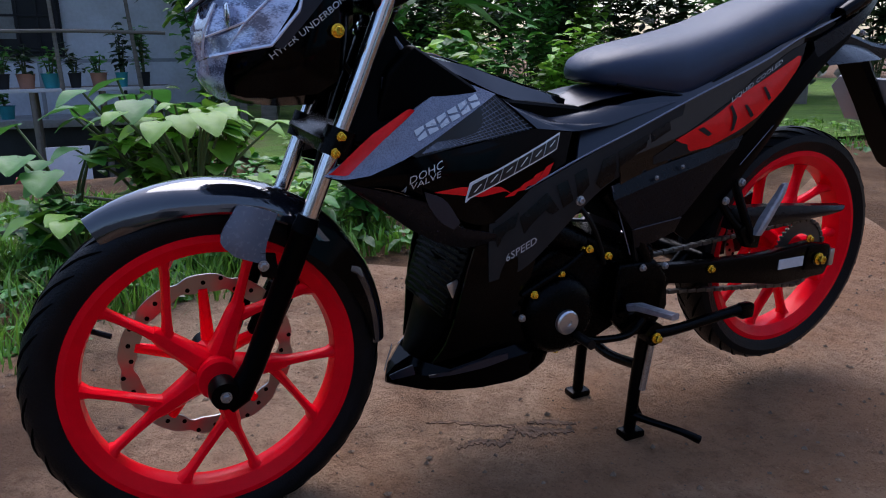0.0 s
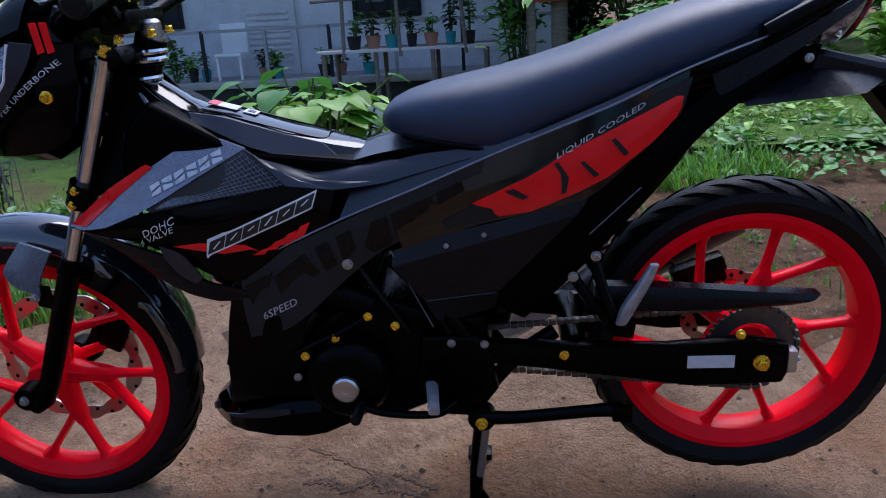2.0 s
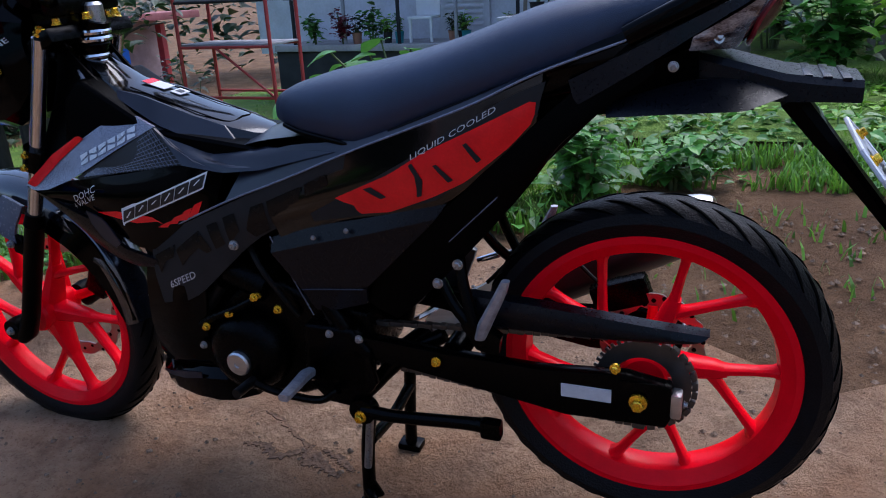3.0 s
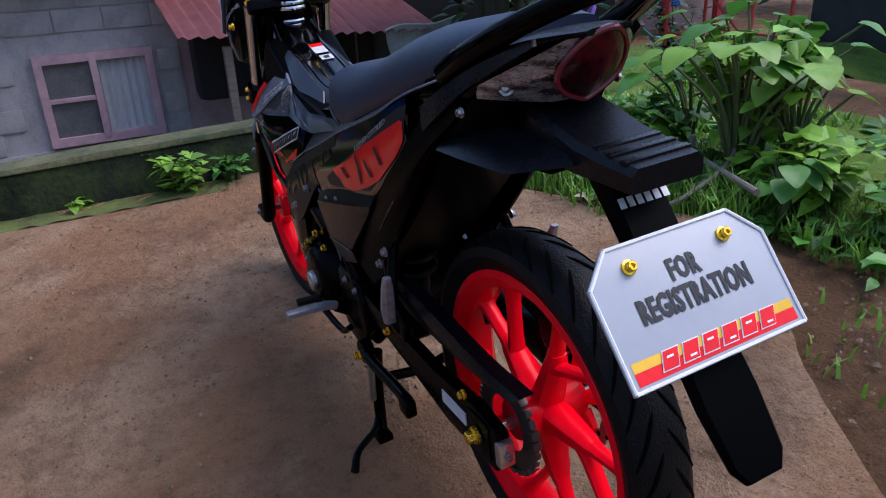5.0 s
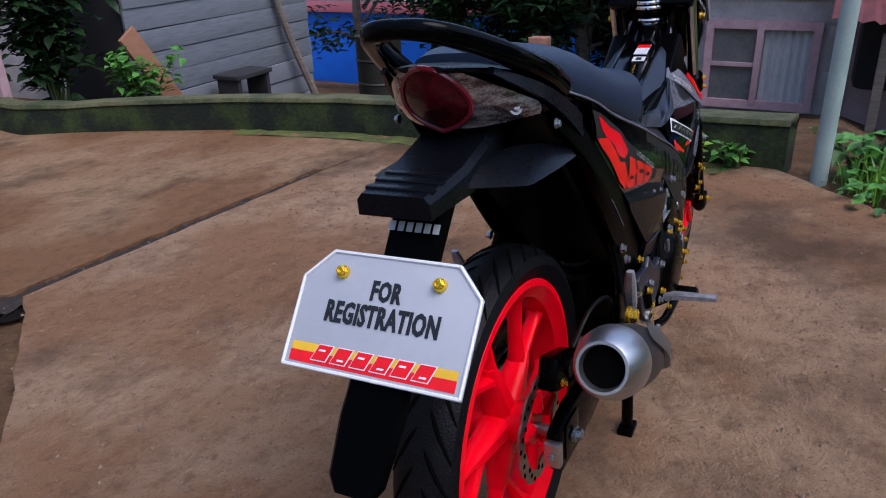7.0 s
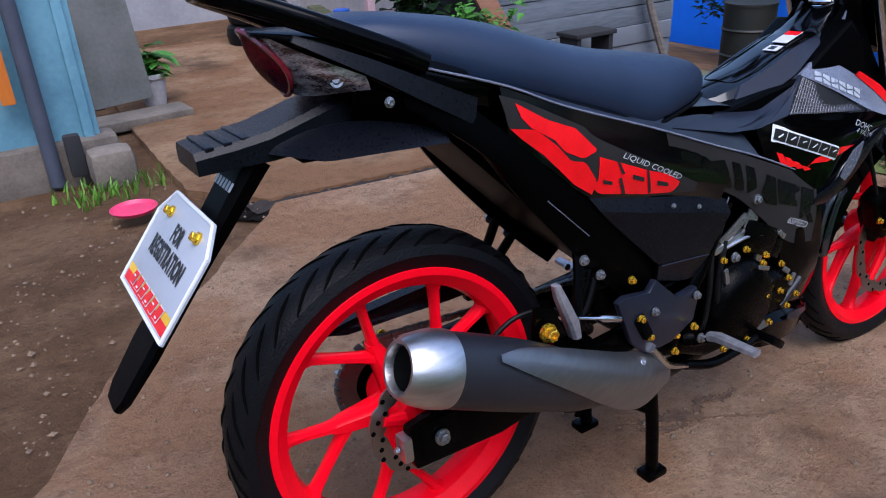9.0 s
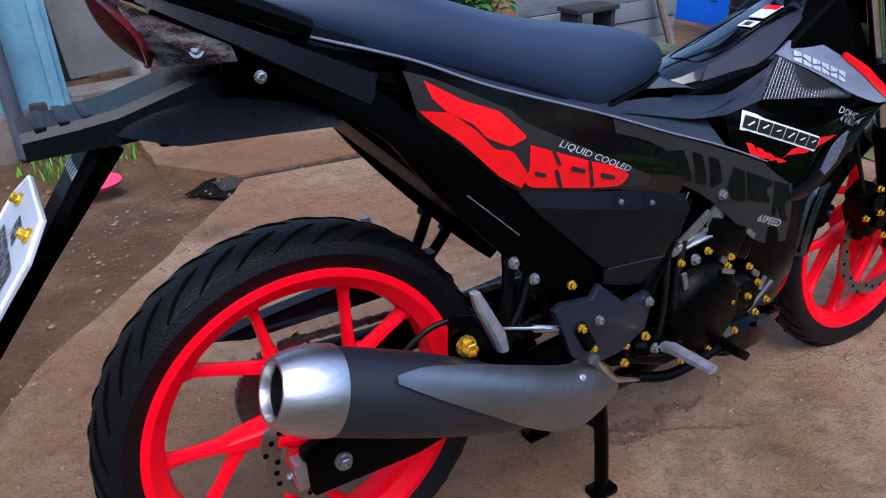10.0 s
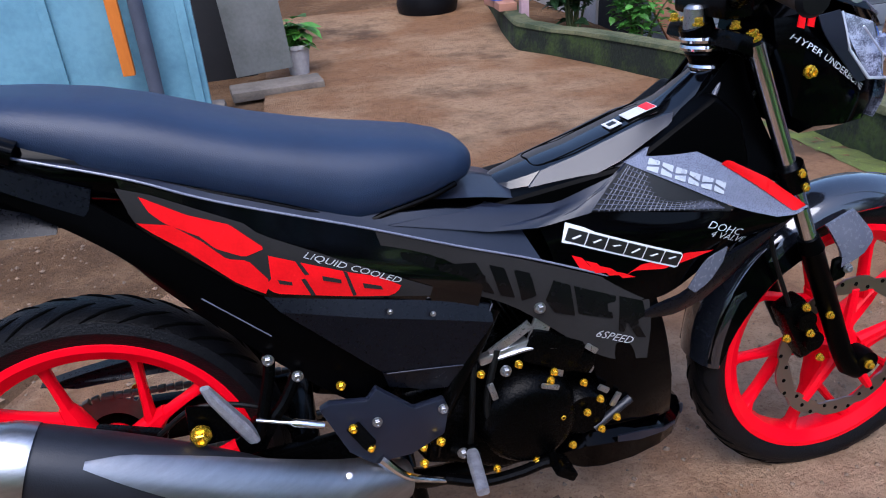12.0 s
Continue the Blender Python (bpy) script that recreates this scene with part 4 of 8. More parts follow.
# pale blue gate, orange pole and pipe
gate = new("blue_gate")
gate.location = (-0.75, 3.4, gz(0, 3.4))
tagged(gate, "peeling pale blue painted sheet gate", "gate")
part("sheet", box((0.10, 0.0, 1.15), (1.35, 0.05, 2.1), 0.006), SKYBLUE, gate)
for x in (-0.52, 0.05, 0.72):
    part("rail", box((x, -0.035, 1.15), (0.05, 0.03, 2.1), 0.004), SKYBLUE, gate)
part("base", box((0.1, 0.0, 0.06), (1.5, 0.22, 0.26), 0.03), DULLSTONE, gate, "rough stone base")
tagged(part("orange_pole", box((-0.35, 3.27, 1.25), (0.062, 0.05, 2.05), 0.006), ORANGE), "orange painted board hung on the gate", "board")
tagged(part("drain_pipe", tube([(-0.24, 3.28, gz(0, 3.3) - 0.02), (-0.235, 3.29, 2.2)], 0.038, 14, smooth=False), mat("grey_pipe", (0.07, 0.08, 0.11), 0.5)), "dark grey pipe standing beside the gate", "pipe")
tagged(part("stone", box((0.02, 3.16, gz(0, 3.1) + 0.05), (0.22, 0.2, 0.2), 0.05), DULLSTONE), "rough grey stone at the gate's foot", "stone")
tagged(part("metal_bracket", box((-0.13, 3.22, gz(0, 3.2) + 0.13), (0.08, 0.06, 0.22), 0.015), DARK), "dark metal bracket on the gate post", "bracket")
tagged(part("sheet_door", box((0.30, 4.72, 0.62), (0.42, 0.05, 1.6), 0.006, Matrix.Rotation(radians(-4), 4, "Y")), DULLSHEET), "grey sheet leaning beside a dark doorway", "sheet")
# no real opening: a black box paints the doorway's shade
tagged(part("doorway", box((-0.15, 5.3, 0.7), (0.9, 0.1, 2.2), 0.01), DARK), "black sheet for the shade in the doorway behind the gate", "doorway")
# long unseen stretch added to keep low sky off the bike's left
tagged(part("wall_gate", box((-4.9, 5.6, 1.3), (9.8, 0.15, 4.2), 0), WALLG), "grey wall behind the gate, lengthened unseen to block low sky", "wall", kind="structure")
tagged(part("flat_stone", box((0.42, 4.52, gz(0.4, 4.5) + 0.02), (0.66, 0.28, 0.07), 0.015, Matrix.Rotation(0.08, 4, "Z")), DULLSTONE), "flat stone slab before the doorway", "stone")
pot = tagged(part("flower_pot", lathe([(0.0001, 0), (0.075, 0), (0.10, 0.2), (0.112, 0.2), (0.112, 0.23), (0.095, 0.23), (0.085, 0.2), (0.0001, 0.2)], (0.62, 4.95, gz(0.6, 4.9)), 24, axis="z"), BLOCK), "pale concrete flower pot", "flower pot")
bush("potted_plant", (0.62, 4.95, gz(0.6, 4.9) + 0.2), (0.16, 0.16, 0.22), 70, 0.16, LEAFM, "spiky green plant in the pot", 66, cat="plant")
tagged(part("lid", lathe([(0.0001, 0.0), (0.085, 0.0), (0.10, 0.018), (0.095, 0.02), (0.08, 0.006), (0.0001, 0.006)], (-0.02, 2.42, gz(0, 2.42) + 0.012), 28, axis="z"), mat("pink_plastic", (0.75, 0.05, 0.14), 0.4)), "pink plastic lid lying on the ground", "lid")

# ---- behind the bike's far side: house on a terrace, plants ----
hw = new("terrace_house")
hw.location = (2.5, -10.5, 0.05)
hw.rotation_euler = (0, 0, radians(-3))
tagged(hw, "grey plastered house with white door and railed terrace", "house")
W2 = mat("pale_grey_plaster", (0.66, 0.67, 0.72), 0.9, col2=(0.50, 0.50, 0.52), scale=2.5, bump=0.2)
part("wall", box((1.0, -0.1, 1.4), (9.0, 0.2, 3.2), 0), W2, hw, "pale grey plaster wall")
door = part("door", box((1.45, 0.03, 1.02), (0.86, 0.06, 2.05), 0.01), PALE, hw, "white panelled door")
for k in range(9):
    part("louvre", box((1.45, 0.07, 0.25 + 0.09 * k), (0.66, 0.03, 0.05), 0.006), PALE, door)
for x, w in ((-0.42, 0.95), (3.4, 1.0)):
    # black box behind the bars paints the dark room
    wi = part("window", box((x, 0.03, 1.40), (w + 0.1, 0.08, 1.2), 0.01), DARK, hw, "dark barred window")
    for k in range(5):
        part("bar", box((x - w / 2 + w * k / 4, 0.085, 1.40), (0.03, 0.03, 1.2), 0.004), DARK, wi)
    for z in (0.88, 1.33, 1.88):
        part("bar", box((x, 0.085, z), (w, 0.03, 0.03), 0.004), DARK, wi)
    part("pane", box((x + w * 0.18, 0.076, 1.48), (w * 0.3, 0.01, 0.9), 0), GLASSM, wi)
part("terrace_floor", box((0.6, 0.55, -0.02), (7.6, 1.1, 0.10), 0.01), BLOCK, hw)
# near-black wall paints the shade under the terrace
part("terrace_wall", box((0.6, 0.98, -0.6), (7.6, 0.14, 1.1), 0.01), mat("terrace_underside_shade", (0.04, 0.042, 0.04), 0.9, col2=(0.02, 0.022, 0.02), scale=3), hw)
for k in range(8):
    x = -2.6 + 0.95 * k
    part("rail_post", box((x, 1.0, 0.38), (0.045, 0.045, 0.75), 0.004), DARK if k % 2 else WALLG, hw)
part("top_rail", box((0.6, 1.0, 0.74), (7.2, 0.04, 0.045), 0.004), WALLG, hw)
part("roof", box((1.0, 0.3, 3.1), (9.4, 1.8, 0.12), 0.02), ROOFR, hw)
rng = random.Random(21)
for k in range(9):
    x = -0.3 + rng.uniform(0.28, 0.5) * k + 0.1
    z = 0.08
    r = rng.uniform(0.07, 0.11)
    tagged(part("flower_pot", lathe([(0.0001, 0), (r * 0.75, 0), (r, 0.16), (r * 1.1, 0.17), (r * 0.9, 0.16), (0.0001, 0.15)], (2.5 + x, -9.75, z), 18, axis="z"), (TEAL, TERRA, DARK)[k % 3]), "small flower pot on the terrace edge", "flower pot", group="pots on the terrace")
    bush("potted_plant", (2.5 + x, -9.75, z + 0.13), (0.16, 0.14, 0.3), 46, 0.10, (LEAFM, DARKLEAF, BRIGHTLEAF)[k % 3], "small leafy potted plant on the terrace", 200 + k, cat="plant", stems=4)
REDLEAF = leaf_mat("red_leaves", (0.25, 0.03, 0.05), (0.12, 0.02, 0.03))
for k, x in enumerate((5.2, 5.7, 6.2)):
    bush("potted_plant", (x, -9.7, 0.1), (0.32, 0.2, 0.5), 150, 0.13, REDLEAF if k == 1 else LEAFM, "bushy potted plant on the terrace", 230 + k, cat="plant", stems=6)
chair = tagged(part("plastic_chair", box((4.35, -9.8, 0.45), (0.4, 0.4, 0.04), 0.01, bm=box((4.35, -10.0, 0.68), (0.4, 0.04, 0.42), 0.015, bm=box((4.18, -9.65, 0.27), (0.04, 0.04, 0.36), 0.006, bm=box((4.52, -9.65, 0.27), (0.04, 0.04, 0.36), 0.006)))), WHITE), "white plastic chair on the terrace", "chair")

# wooden post, red table, banana and bushes
tagged(part("wooden_post", tube([(-0.15, -5.9, 0.0), (-0.16, -5.92, 1.9)], 0.075, 12, smooth=False, bm=box((-0.15, -5.9, 1.0), (0.26, 0.16, 0.05), 0.01)), WOOD), "weathered grey wooden post", "post")
rt = new("red_table")
rt.location = (-0.55, -6.1, 0.18)
tagged(rt, "table with a bright red top", "table")
part("tabletop", box((0, 0, 0.78), (1.45, 0.7, 0.06), 0.01), REDPL, rt)
for x in (-0.65, 0.65):
    for y in (-0.28, 0.28):
        part("leg", box((x, y, 0.38), (0.06, 0.06, 0.76), 0.004), WOOD, rt)
broadleaf("banana_plant", (-1.0, -6.9, 0.18), 9, 1.9, 1.3, BRIGHTLEAF, "tall banana plant with long bright leaves", 70, round_=0.32)
broadleaf("banana_plant", (-2.2, -7.4, 0.18), 9, 2.0, 1.3, LEAFM, "tall banana plant with long bright leaves", 71, round_=0.32)
for k in range(9):
    x, y = 0.2 - 0.62 * k, -6.6 - 0.35 * (k % 3)
    bush("bush", (x, y, gz(x, y)), (0.55, 0.5, 1.75), 760, 0.14, (LEAFM, DARKLEAF, BRIGHTLEAF)[k % 3], "dense green bush at the field's edge", 80 + k, stems=9)
for k, (x, y, h) in enumerate(((-0.5, -9.0, 4.2), (-2.4, -9.5, 4.5), (-4.6, -8.0, 4.2), (-3.2, -11.5, 5.0), (-6.5, -9.5, 5.0), (-6.8, -5.5, 4.4))):
    tree("tree", (x, y, 0.15), h, 1.9, 1500, 0.24, LEAFM if k % 2 else DARKLEAF, "green leafy tree behind the field", 100 + k, trunk=0.12, low=0.12)
for k, (x, y, sz, lf) in enumerate(((-0.75, -4.9, 0.7, 0.15), (-1.3, -4.5, 0.7, 0.14), (-1.9, -4.9, 0.9, 0.15), (-2.6, -4.6, 0.8, 0.14))):
    bush("bush", (x, y, gz(x, y)), (0.5, 0.45, sz), 420, lf, BRIGHTLEAF if k % 2 else LEAFM, "bright leafy bush in the field", 120 + k, stems=8)

for k in range(10):
    x, y = -10.2 + 0.62 * k, -4.6 - 0.72 * k
    bush("bush", (x, y, gz(x, y)), (0.9, 0.9, 2.3 + 0.25 * (k % 3)), 620, 0.22, (DARKLEAF, LEAFM, DARKLEAF)[k % 3], "tall dense bush behind the field", 140 + k, stems=10)

# red stand with a blue basin
rs = new("red_stand")
rs.location = (4.3, -5.0, -0.127)
tagged(rs, "red painted steel stand with shelves", "stand")
for x in (-0.5, 0.5):
    for y in (-0.25, 0.25):
        part("upright", tube([(x, y, 0), (x, y, 1.15)], 0.018, 8), REDPL, rs)
for z in (0.12, 0.58, 0.98):
    for y in (-0.25, 0.25):
        part("rail", tube([(-0.5, y, z), (0.5, y, z)], 0.014, 8), REDPL if z < 0.9 else DARK, rs)
part("shelf", box((0, 0, 0.60), (1.0, 0.5, 0.02), 0.004), WALLG, rs)
part("brace", tube([(-0.5, 0.25, 0.12), (0.1, 0.25, 0.58)], 0.012, 8), REDPL, rs)
part("shelf", box((0, 0, 1.0), (1.0, 0.5, 0.02), 0.004), WALLG, rs)
tagged(part("basin", box((4.25, -5.0, 0.963), (0.7, 0.4, 0.16), 0.03), TEAL), "blue green plastic basin on the red stand", "basin")
bush("bush", (5.3, -5.4, gz(5.3, -5.4)), (0.4, 0.4, 1.1), 320, 0.11, DARKLEAF, "dark green bush beside the red stand", 131, stems=7)


# ---- the motorcycle ----
from mathutils.bvhtree import BVHTree

bike = new("motorcycle")
bike.matrix_basis = LEAN @ Matrix.Translation((0, 0, -0.0115)) @ Matrix.Diagonal((1, 1, 1.014, 1))
tagged(bike, "black underbone motorcycle with red wheels on its centre stand", "motorcycle")

FAX, FAZ, FR = 1.297, 0.281, 0.287
RAX, RAZ, RR = 0.001, 0.341, 0.277


def tyre_profile(r, w, rim):
    half = [(rim - 0.004, w * 0.72), (rim + 0.012, w * 0.90), (rim + (r - rim) * 0.45, w), (rim + (r - rim) * 0.72, w * 0.90),
            (rim + (r - rim) * 0.9, w * 0.62), (r - 0.0015, w * 0.3), (r, 0.0)]
    return half + [(a, -b) for a, b in half[-2::-1]]


def sipes(cx, cz, r, w, count, bm=None):
    """Slanted tread grooves as thin dark bars that follow the crown."""
    for k in range(count):
        for s in (1, -1):
            a0 = 2 * math.pi * (k + (0.5 if s < 0 else 0)) / count
            line = []
            for j in range(5):
                u = j / 4
                a, y = a0 + 0.26 * u, s * w * (0.10 + 0.80 * u)
                rr = r - 0.0022 - (r * 0.085) * (max(0.0, abs(y) / w - 0.25)) ** 1.7
                line.append((cx + rr * math.cos(a), y, cz + rr * math.sin(a)))
            bm = tube(line, [0.0014, 0.0036, 0.0036, 0.003, 0.001], n=5, steps=6, bm=bm)
    return bm


def wheel(name, cx, cz, r, w, rim_r, rimw, turn, label, hubw):
    prof = [(rim_r, rimw), (rim_r + 0.003, rimw - 0.004), (rim_r - 0.006, rimw - 0.010), (rim_r - 0.022, rimw * 0.5), (rim_r - 0.022, -rimw * 0.5),
            (rim_r - 0.006, -rimw + 0.010), (rim_r + 0.003, -rimw + 0.004), (rim_r, -rimw), (rim_r - 0.010, -rimw - 0.001),
            (rim_r - 0.030, -rimw * 0.62), (rim_r - 0.035, 0), (rim_r - 0.030, rimw * 0.62), (rim_r - 0.010, rimw + 0.001)]
    wh = part(name, lathe(prof, (cx, 0, cz), 96, closed=True), RED, bike, label)
    hub = lathe([(0.012, hubw), (0.032, hubw), (0.036, hubw - 0.008), (0.03, 0.012), (0.03, -0.012), (0.036, -hubw + 0.008), (0.032, -hubw), (0.012, -hubw)], (cx, 0, cz), 32)
    part("hub", hub, RED, wh)
    for k in range(5):
        a = turn + 2 * math.pi * k / 5
        def at(rad, ang, y):
            return Vector((cx + rad * math.cos(ang), y, cz + rad * math.sin(ang)))
        b = None
        fork = 0.115
        secs = []
        for rad, ww, th in ((0.024, 0.021, 0.026), (0.06, 0.0165, 0.022), (fork - 0.012, 0.0135, 0.0165), (fork + 0.006, 0.0085, 0.013)):
            d, t = Vector((math.cos(a), 0, math.sin(a))), Vector((-math.sin(a), 0, math.cos(a)))
            o = Vector((cx, 0, cz)) + d * rad
            ring = [(ww, th * 0.55), (ww * 0.55, th), (-ww * 0.55, th), (-ww, th * 0.55), (-ww, -th * 0.55), (-ww * 0.55, -th), (ww * 0.55, -th), (ww, -th * 0.55)]
            secs.append([o + t * u + Vector((0, v, 0)) for u, v in ring])
        b = loft(secs)
        for off, base in ((-0.055, 0.0), (0.545, 0.012)):
            p0, p1 = at(fork - 0.012 - base, a, 0), at(rim_r - 0.028, a + off, 0)
            d = (p1 - p0).normalized()
            t = Vector((-d.z, 0, d.x))
            secs = []
            for u, ww, th in ((0, 0.0105, 0.015), (0.25, 0.0075, 0.0125), (0.6, 0.0066, 0.0115), (0.88, 0.0075, 0.013), (1, 0.0145, 0.018)):
                o = p0.lerp(p1, u)
                ring = [(ww, th * 0.5), (ww * 0.5, th), (-ww * 0.5, th), (-ww, th * 0.5), (-ww, -th * 0.5), (-ww * 0.5, -th), (ww * 0.5, -th), (ww, -th * 0.5)]
                secs.append([o + t * q + Vector((0, v, 0)) for q, v in ring])
            b = loft(secs, b)
        part("spoke", b, RED, wh, smooth=50)
    ty = part("tyre", lathe(tyre_profile(r, w, rim_r), (cx, 0, cz), 120, closed=True), TYRE, wh, "black rubber road tyre")
    # black bars paint the shade in the tread grooves
    part("tread_groove", sipes(cx, cz, r, w, 34), SOOTSHADE, wh)
    valve = at(rim_r - 0.03, 0.5, 0)
    part("valve_stem", tube([valve, at(rim_r - 0.062, 0.53, 0.012)], 0.0045, 8), CABLE, wh)
    return wh


front_wheel = wheel("front_wheel", FAX, FAZ, FR, 0.038, 0.235, 0.031, FTURN, "glossy red cast five-arm wheel", 0.05)
rear_wheel = wheel("rear_wheel", RAX, RAZ, RR, 0.047, 0.2255, 0.038, RTURN, "glossy red cast five-arm wheel", 0.058)


def brake_disc(parent, cx, cz, y, ro, ri, count, wave):
    """A wavy drilled disc with its carrier arms."""
    b = bmesh.new()
    n = 180
    rings = []
    for y2 in (y - 0.002, y + 0.002):
        o, i = [], []
        for k in range(n):
            a = 2 * math.pi * k / n
            q = ro - wave * (0.5 + 0.5 * math.cos(a * count)) ** 4
            p = ri + wave * (0.5 + 0.5 * math.cos(a * count)) ** 4
            o.append(b.verts.new((cx + q * math.cos(a), y2, cz + q * math.sin(a))))
            i.append(b.verts.new((cx + p * math.cos(a), y2, cz + p * math.sin(a))))
        rings.append((o, i))
    (o1, i1), (o2, i2) = rings
    for k in range(n):
        j = (k + 1) % n
        for q in ((o1[k], o1[j], i1[j], i1[k]), (o2[k], o2[j], i2[j], i2[k]), (o1[k], o1[j], o2[j], o2[k]), (i1[k], i1[j], i2[j], i2[k])):
            b.faces.new(q)
    d = part("brake_disc", b, DISCM, parent, "drilled steel brake disc")
    hole = None
    for k in range(count * 3):
        a = 2 * math.pi * (k + 0.5) / (count * 3)
        q = ri + (ro - ri) * (0.3, 0.55, 0.78)[k % 3]
        at_ = (cx + q * math.cos(a), y, cz + q * math.sin(a))
        if hole is None:
            # black plug paints the shade in a hole; the disc is solid
            hole = part("drilled_hole", lathe([(0.0001, -0.0028), (0.004, -0.0028), (0.004, 0.0028), (0.0001, 0.0028)], (0, 0, 0), 8), SOOTSHADE, d)
            hole.location = at_
        else:
            share("drilled_hole", hole.data, Matrix.Translation(at_), d)
    c = None
    for k in range(5):
        a = 2 * math.pi * k / 5 + 0.3
        p0 = Vector((cx + 0.03 * math.cos(a), y + math.copysign(0.004, -y), cz + 0.03 * math.sin(a)))
        p1 = Vector((cx + (ri + 0.006) * math.cos(a), y, cz + (ri + 0.006) * math.sin(a)))
        c = tube([p0, p1], [0.012, 0.008], 8, bm=c)
    part("disc_carrier", c, RED, d)
    return d


brake_disc(front_wheel, FAX, FAZ, -0.052, 0.147, 0.116, 10, 0.006)
brake_disc(rear_wheel, RAX, RAZ, -0.064, 0.088, 0.060, 10, 0.005)
part("axle", tube([(FAX, -0.098, FAZ), (FAX, 0.098, FAZ)], 0.009, 16), SILVER, front_wheel)
part("axle", tube([(RAX, -0.125, RAZ - 0.004), (RAX, 0.125, RAZ - 0.004)], 0.009, 16), SILVER, rear_wheel)

# sprocket and chain on the bike's own side of the wheel
b = lathe([(0.045, 0.066), (0.072, 0.066), (0.072, 0.070), (0.045, 0.070)], (RAX, 0, RAZ), 40, closed=True)
for k in range(42):
    a = 2 * math.pi * k / 42
    b = box((RAX + 0.0745 * math.cos(a), 0.068, RAZ + 0.0745 * math.sin(a)), (0.007, 0.004, 0.005), 0, Matrix.Rotation(-a, 4, "Y"), b)
sprocket = part("sprocket", b, CHAINM, rear_wheel, "steel rear sprocket")
b = None
path = []
for k in range(16):
    a = -math.pi / 2 - math.pi * k / 15
    path.append((RAX + 0.077 * math.cos(a), RAZ + 0.077 * math.sin(a)))
top, bot = path[-1], path[0]
for k in range(38):
    u = (k + 0.5) / 38
    path.append((top[0] + (0.50 - top[0]) * u, top[1] + (0.385 - top[1]) * u))
    path.append((bot[0] + (0.50 - bot[0]) * u, bot[1] + (0.315 - bot[1]) * u))
for k, (x, z) in enumerate(path):
    ang = 0.0 if k > 15 else -math.pi / 2 - math.pi * k / 15 + math.pi / 2
    b = box((x, 0.068, z), (0.0125, 0.013 if k % 4 < 2 else 0.009, 0.0085), 0.0015, Matrix.Rotation(-ang, 4, "Y"), b)
part("drive_chain", b, CHAINM, bike, "oiled steel drive chain")

# bolts: one mesh, set many times
def hex_bolt(r, h):
    b = lathe([(0.0, 0), (r * 1.35, 0), (r * 1.35, h * 0.3), (r * 1.05, h * 0.36)], (0, 0, 0), 18)
    b = joined(b, lathe([(r, h * 0.3), (r, h * 0.92), (r * 0.85, h), (r * 0.5, h), (r * 0.45, h * 0.75), (0.0001, h * 0.75)], (0, 0, 0), 6))
    return b


GBOLT = part("bolt", hex_bolt(0.0043, 0.0075), GOLD, bike, "gold anodised bolt", smooth=25)
SBOLT = part("bolt", hex_bolt(0.0044, 0.006), SILVER, bike, "silver steel bolt", smooth=25)
GBOLT.location = (0.645, 0.116, 0.440)
SBOLT.location = (0.669, 0.114, 0.531)


def bolt(x, y, z, gold=True, size=1.0, tip=None, parent=None):
    src = GBOLT if gold else SBOLT
    rot = Matrix.Rotation(math.pi, 4, "Z") if y < 0 else Matrix.Identity(4)
    if tip is not None:
        rot = Vector(tip).to_track_quat("Y", "Z").to_matrix().to_4x4()
    o = share("bolt", src.data, Matrix.Translation((x, y, z)) @ rot @ Matrix.Scale(size, 4), parent or bike)
    o["label"] = src["label"]
    return o


# ---- fork, front mudguard and controls ----
TOP, LOW = Vector((1.006, 0, 0.880)), Vector((1.262, 0, 0.285))
fd = (LOW - TOP).normalized()


def on_fork(s, u, off=0.0):
    p = TOP.lerp(LOW, u)
    return Vector((p.x + off, s * 0.091, p.z))


fork = part("front_fork", box(TOP.lerp(LOW, 0.37), (0.05, 0.20, 0.034), 0.008, Matrix.Rotation(radians(23), 4, "Y")), FRAMEM, bike, "black steel fork clamp")
part("top_clamp", box(TOP.lerp(LOW, 0.03), (0.062, 0.20, 0.028), 0.010, Matrix.Rotation(radians(23), 4, "Y")), FRAMEM, fork)
for s in (1, -1):
    part("clamp_collar", tube([on_fork(s, 0.36) - fd * 0.012, on_fork(s, 0.36) + fd * 0.03], 0.024, 20), FRAMEM, fork)
for s in (1, -1):
    part("fork_tube", tube([on_fork(s, 0.02, 0.005), on_fork(s, 0.3, 0.002), on_fork(s, 0.62)], 0.0135, 20), CHROME, fork, "polished chrome fork tube")
    b = tube([on_fork(s, 0.56), on_fork(s, 0.60), on_fork(s, 0.605), on_fork(s, 0.95), on_fork(s, 1.02, 0.006), on_fork(s, 1.045, 0.02)], [0.017, 0.0205, 0.0185, 0.018, 0.02, 0.017], 20, smooth=False)
    b = lathe([(0.0, 0.018), (0.022, 0.018), (0.024, 0), (0.022, -0.018), (0.0, -0.018)], (FAX, s * 0.091, FAZ), 24, bm=b)
    part("fork_leg", b, SATIN, fork, "satin black lower fork leg")
    bolt(FAX, s * 0.110, FAZ, gold=s < 0, size=1.5, parent=fork)
    tip = on_fork(s, 0.012, 0.006)
    bolt(tip.x, tip.y, tip.z, size=1.9, tip=-fd, parent=fork)
    for u in (0.355, 0.395):
        q = on_fork(s, u)
        bolt(q.x + 0.004, q.y + s * 0.02, q.z, size=1.35, parent=fork)
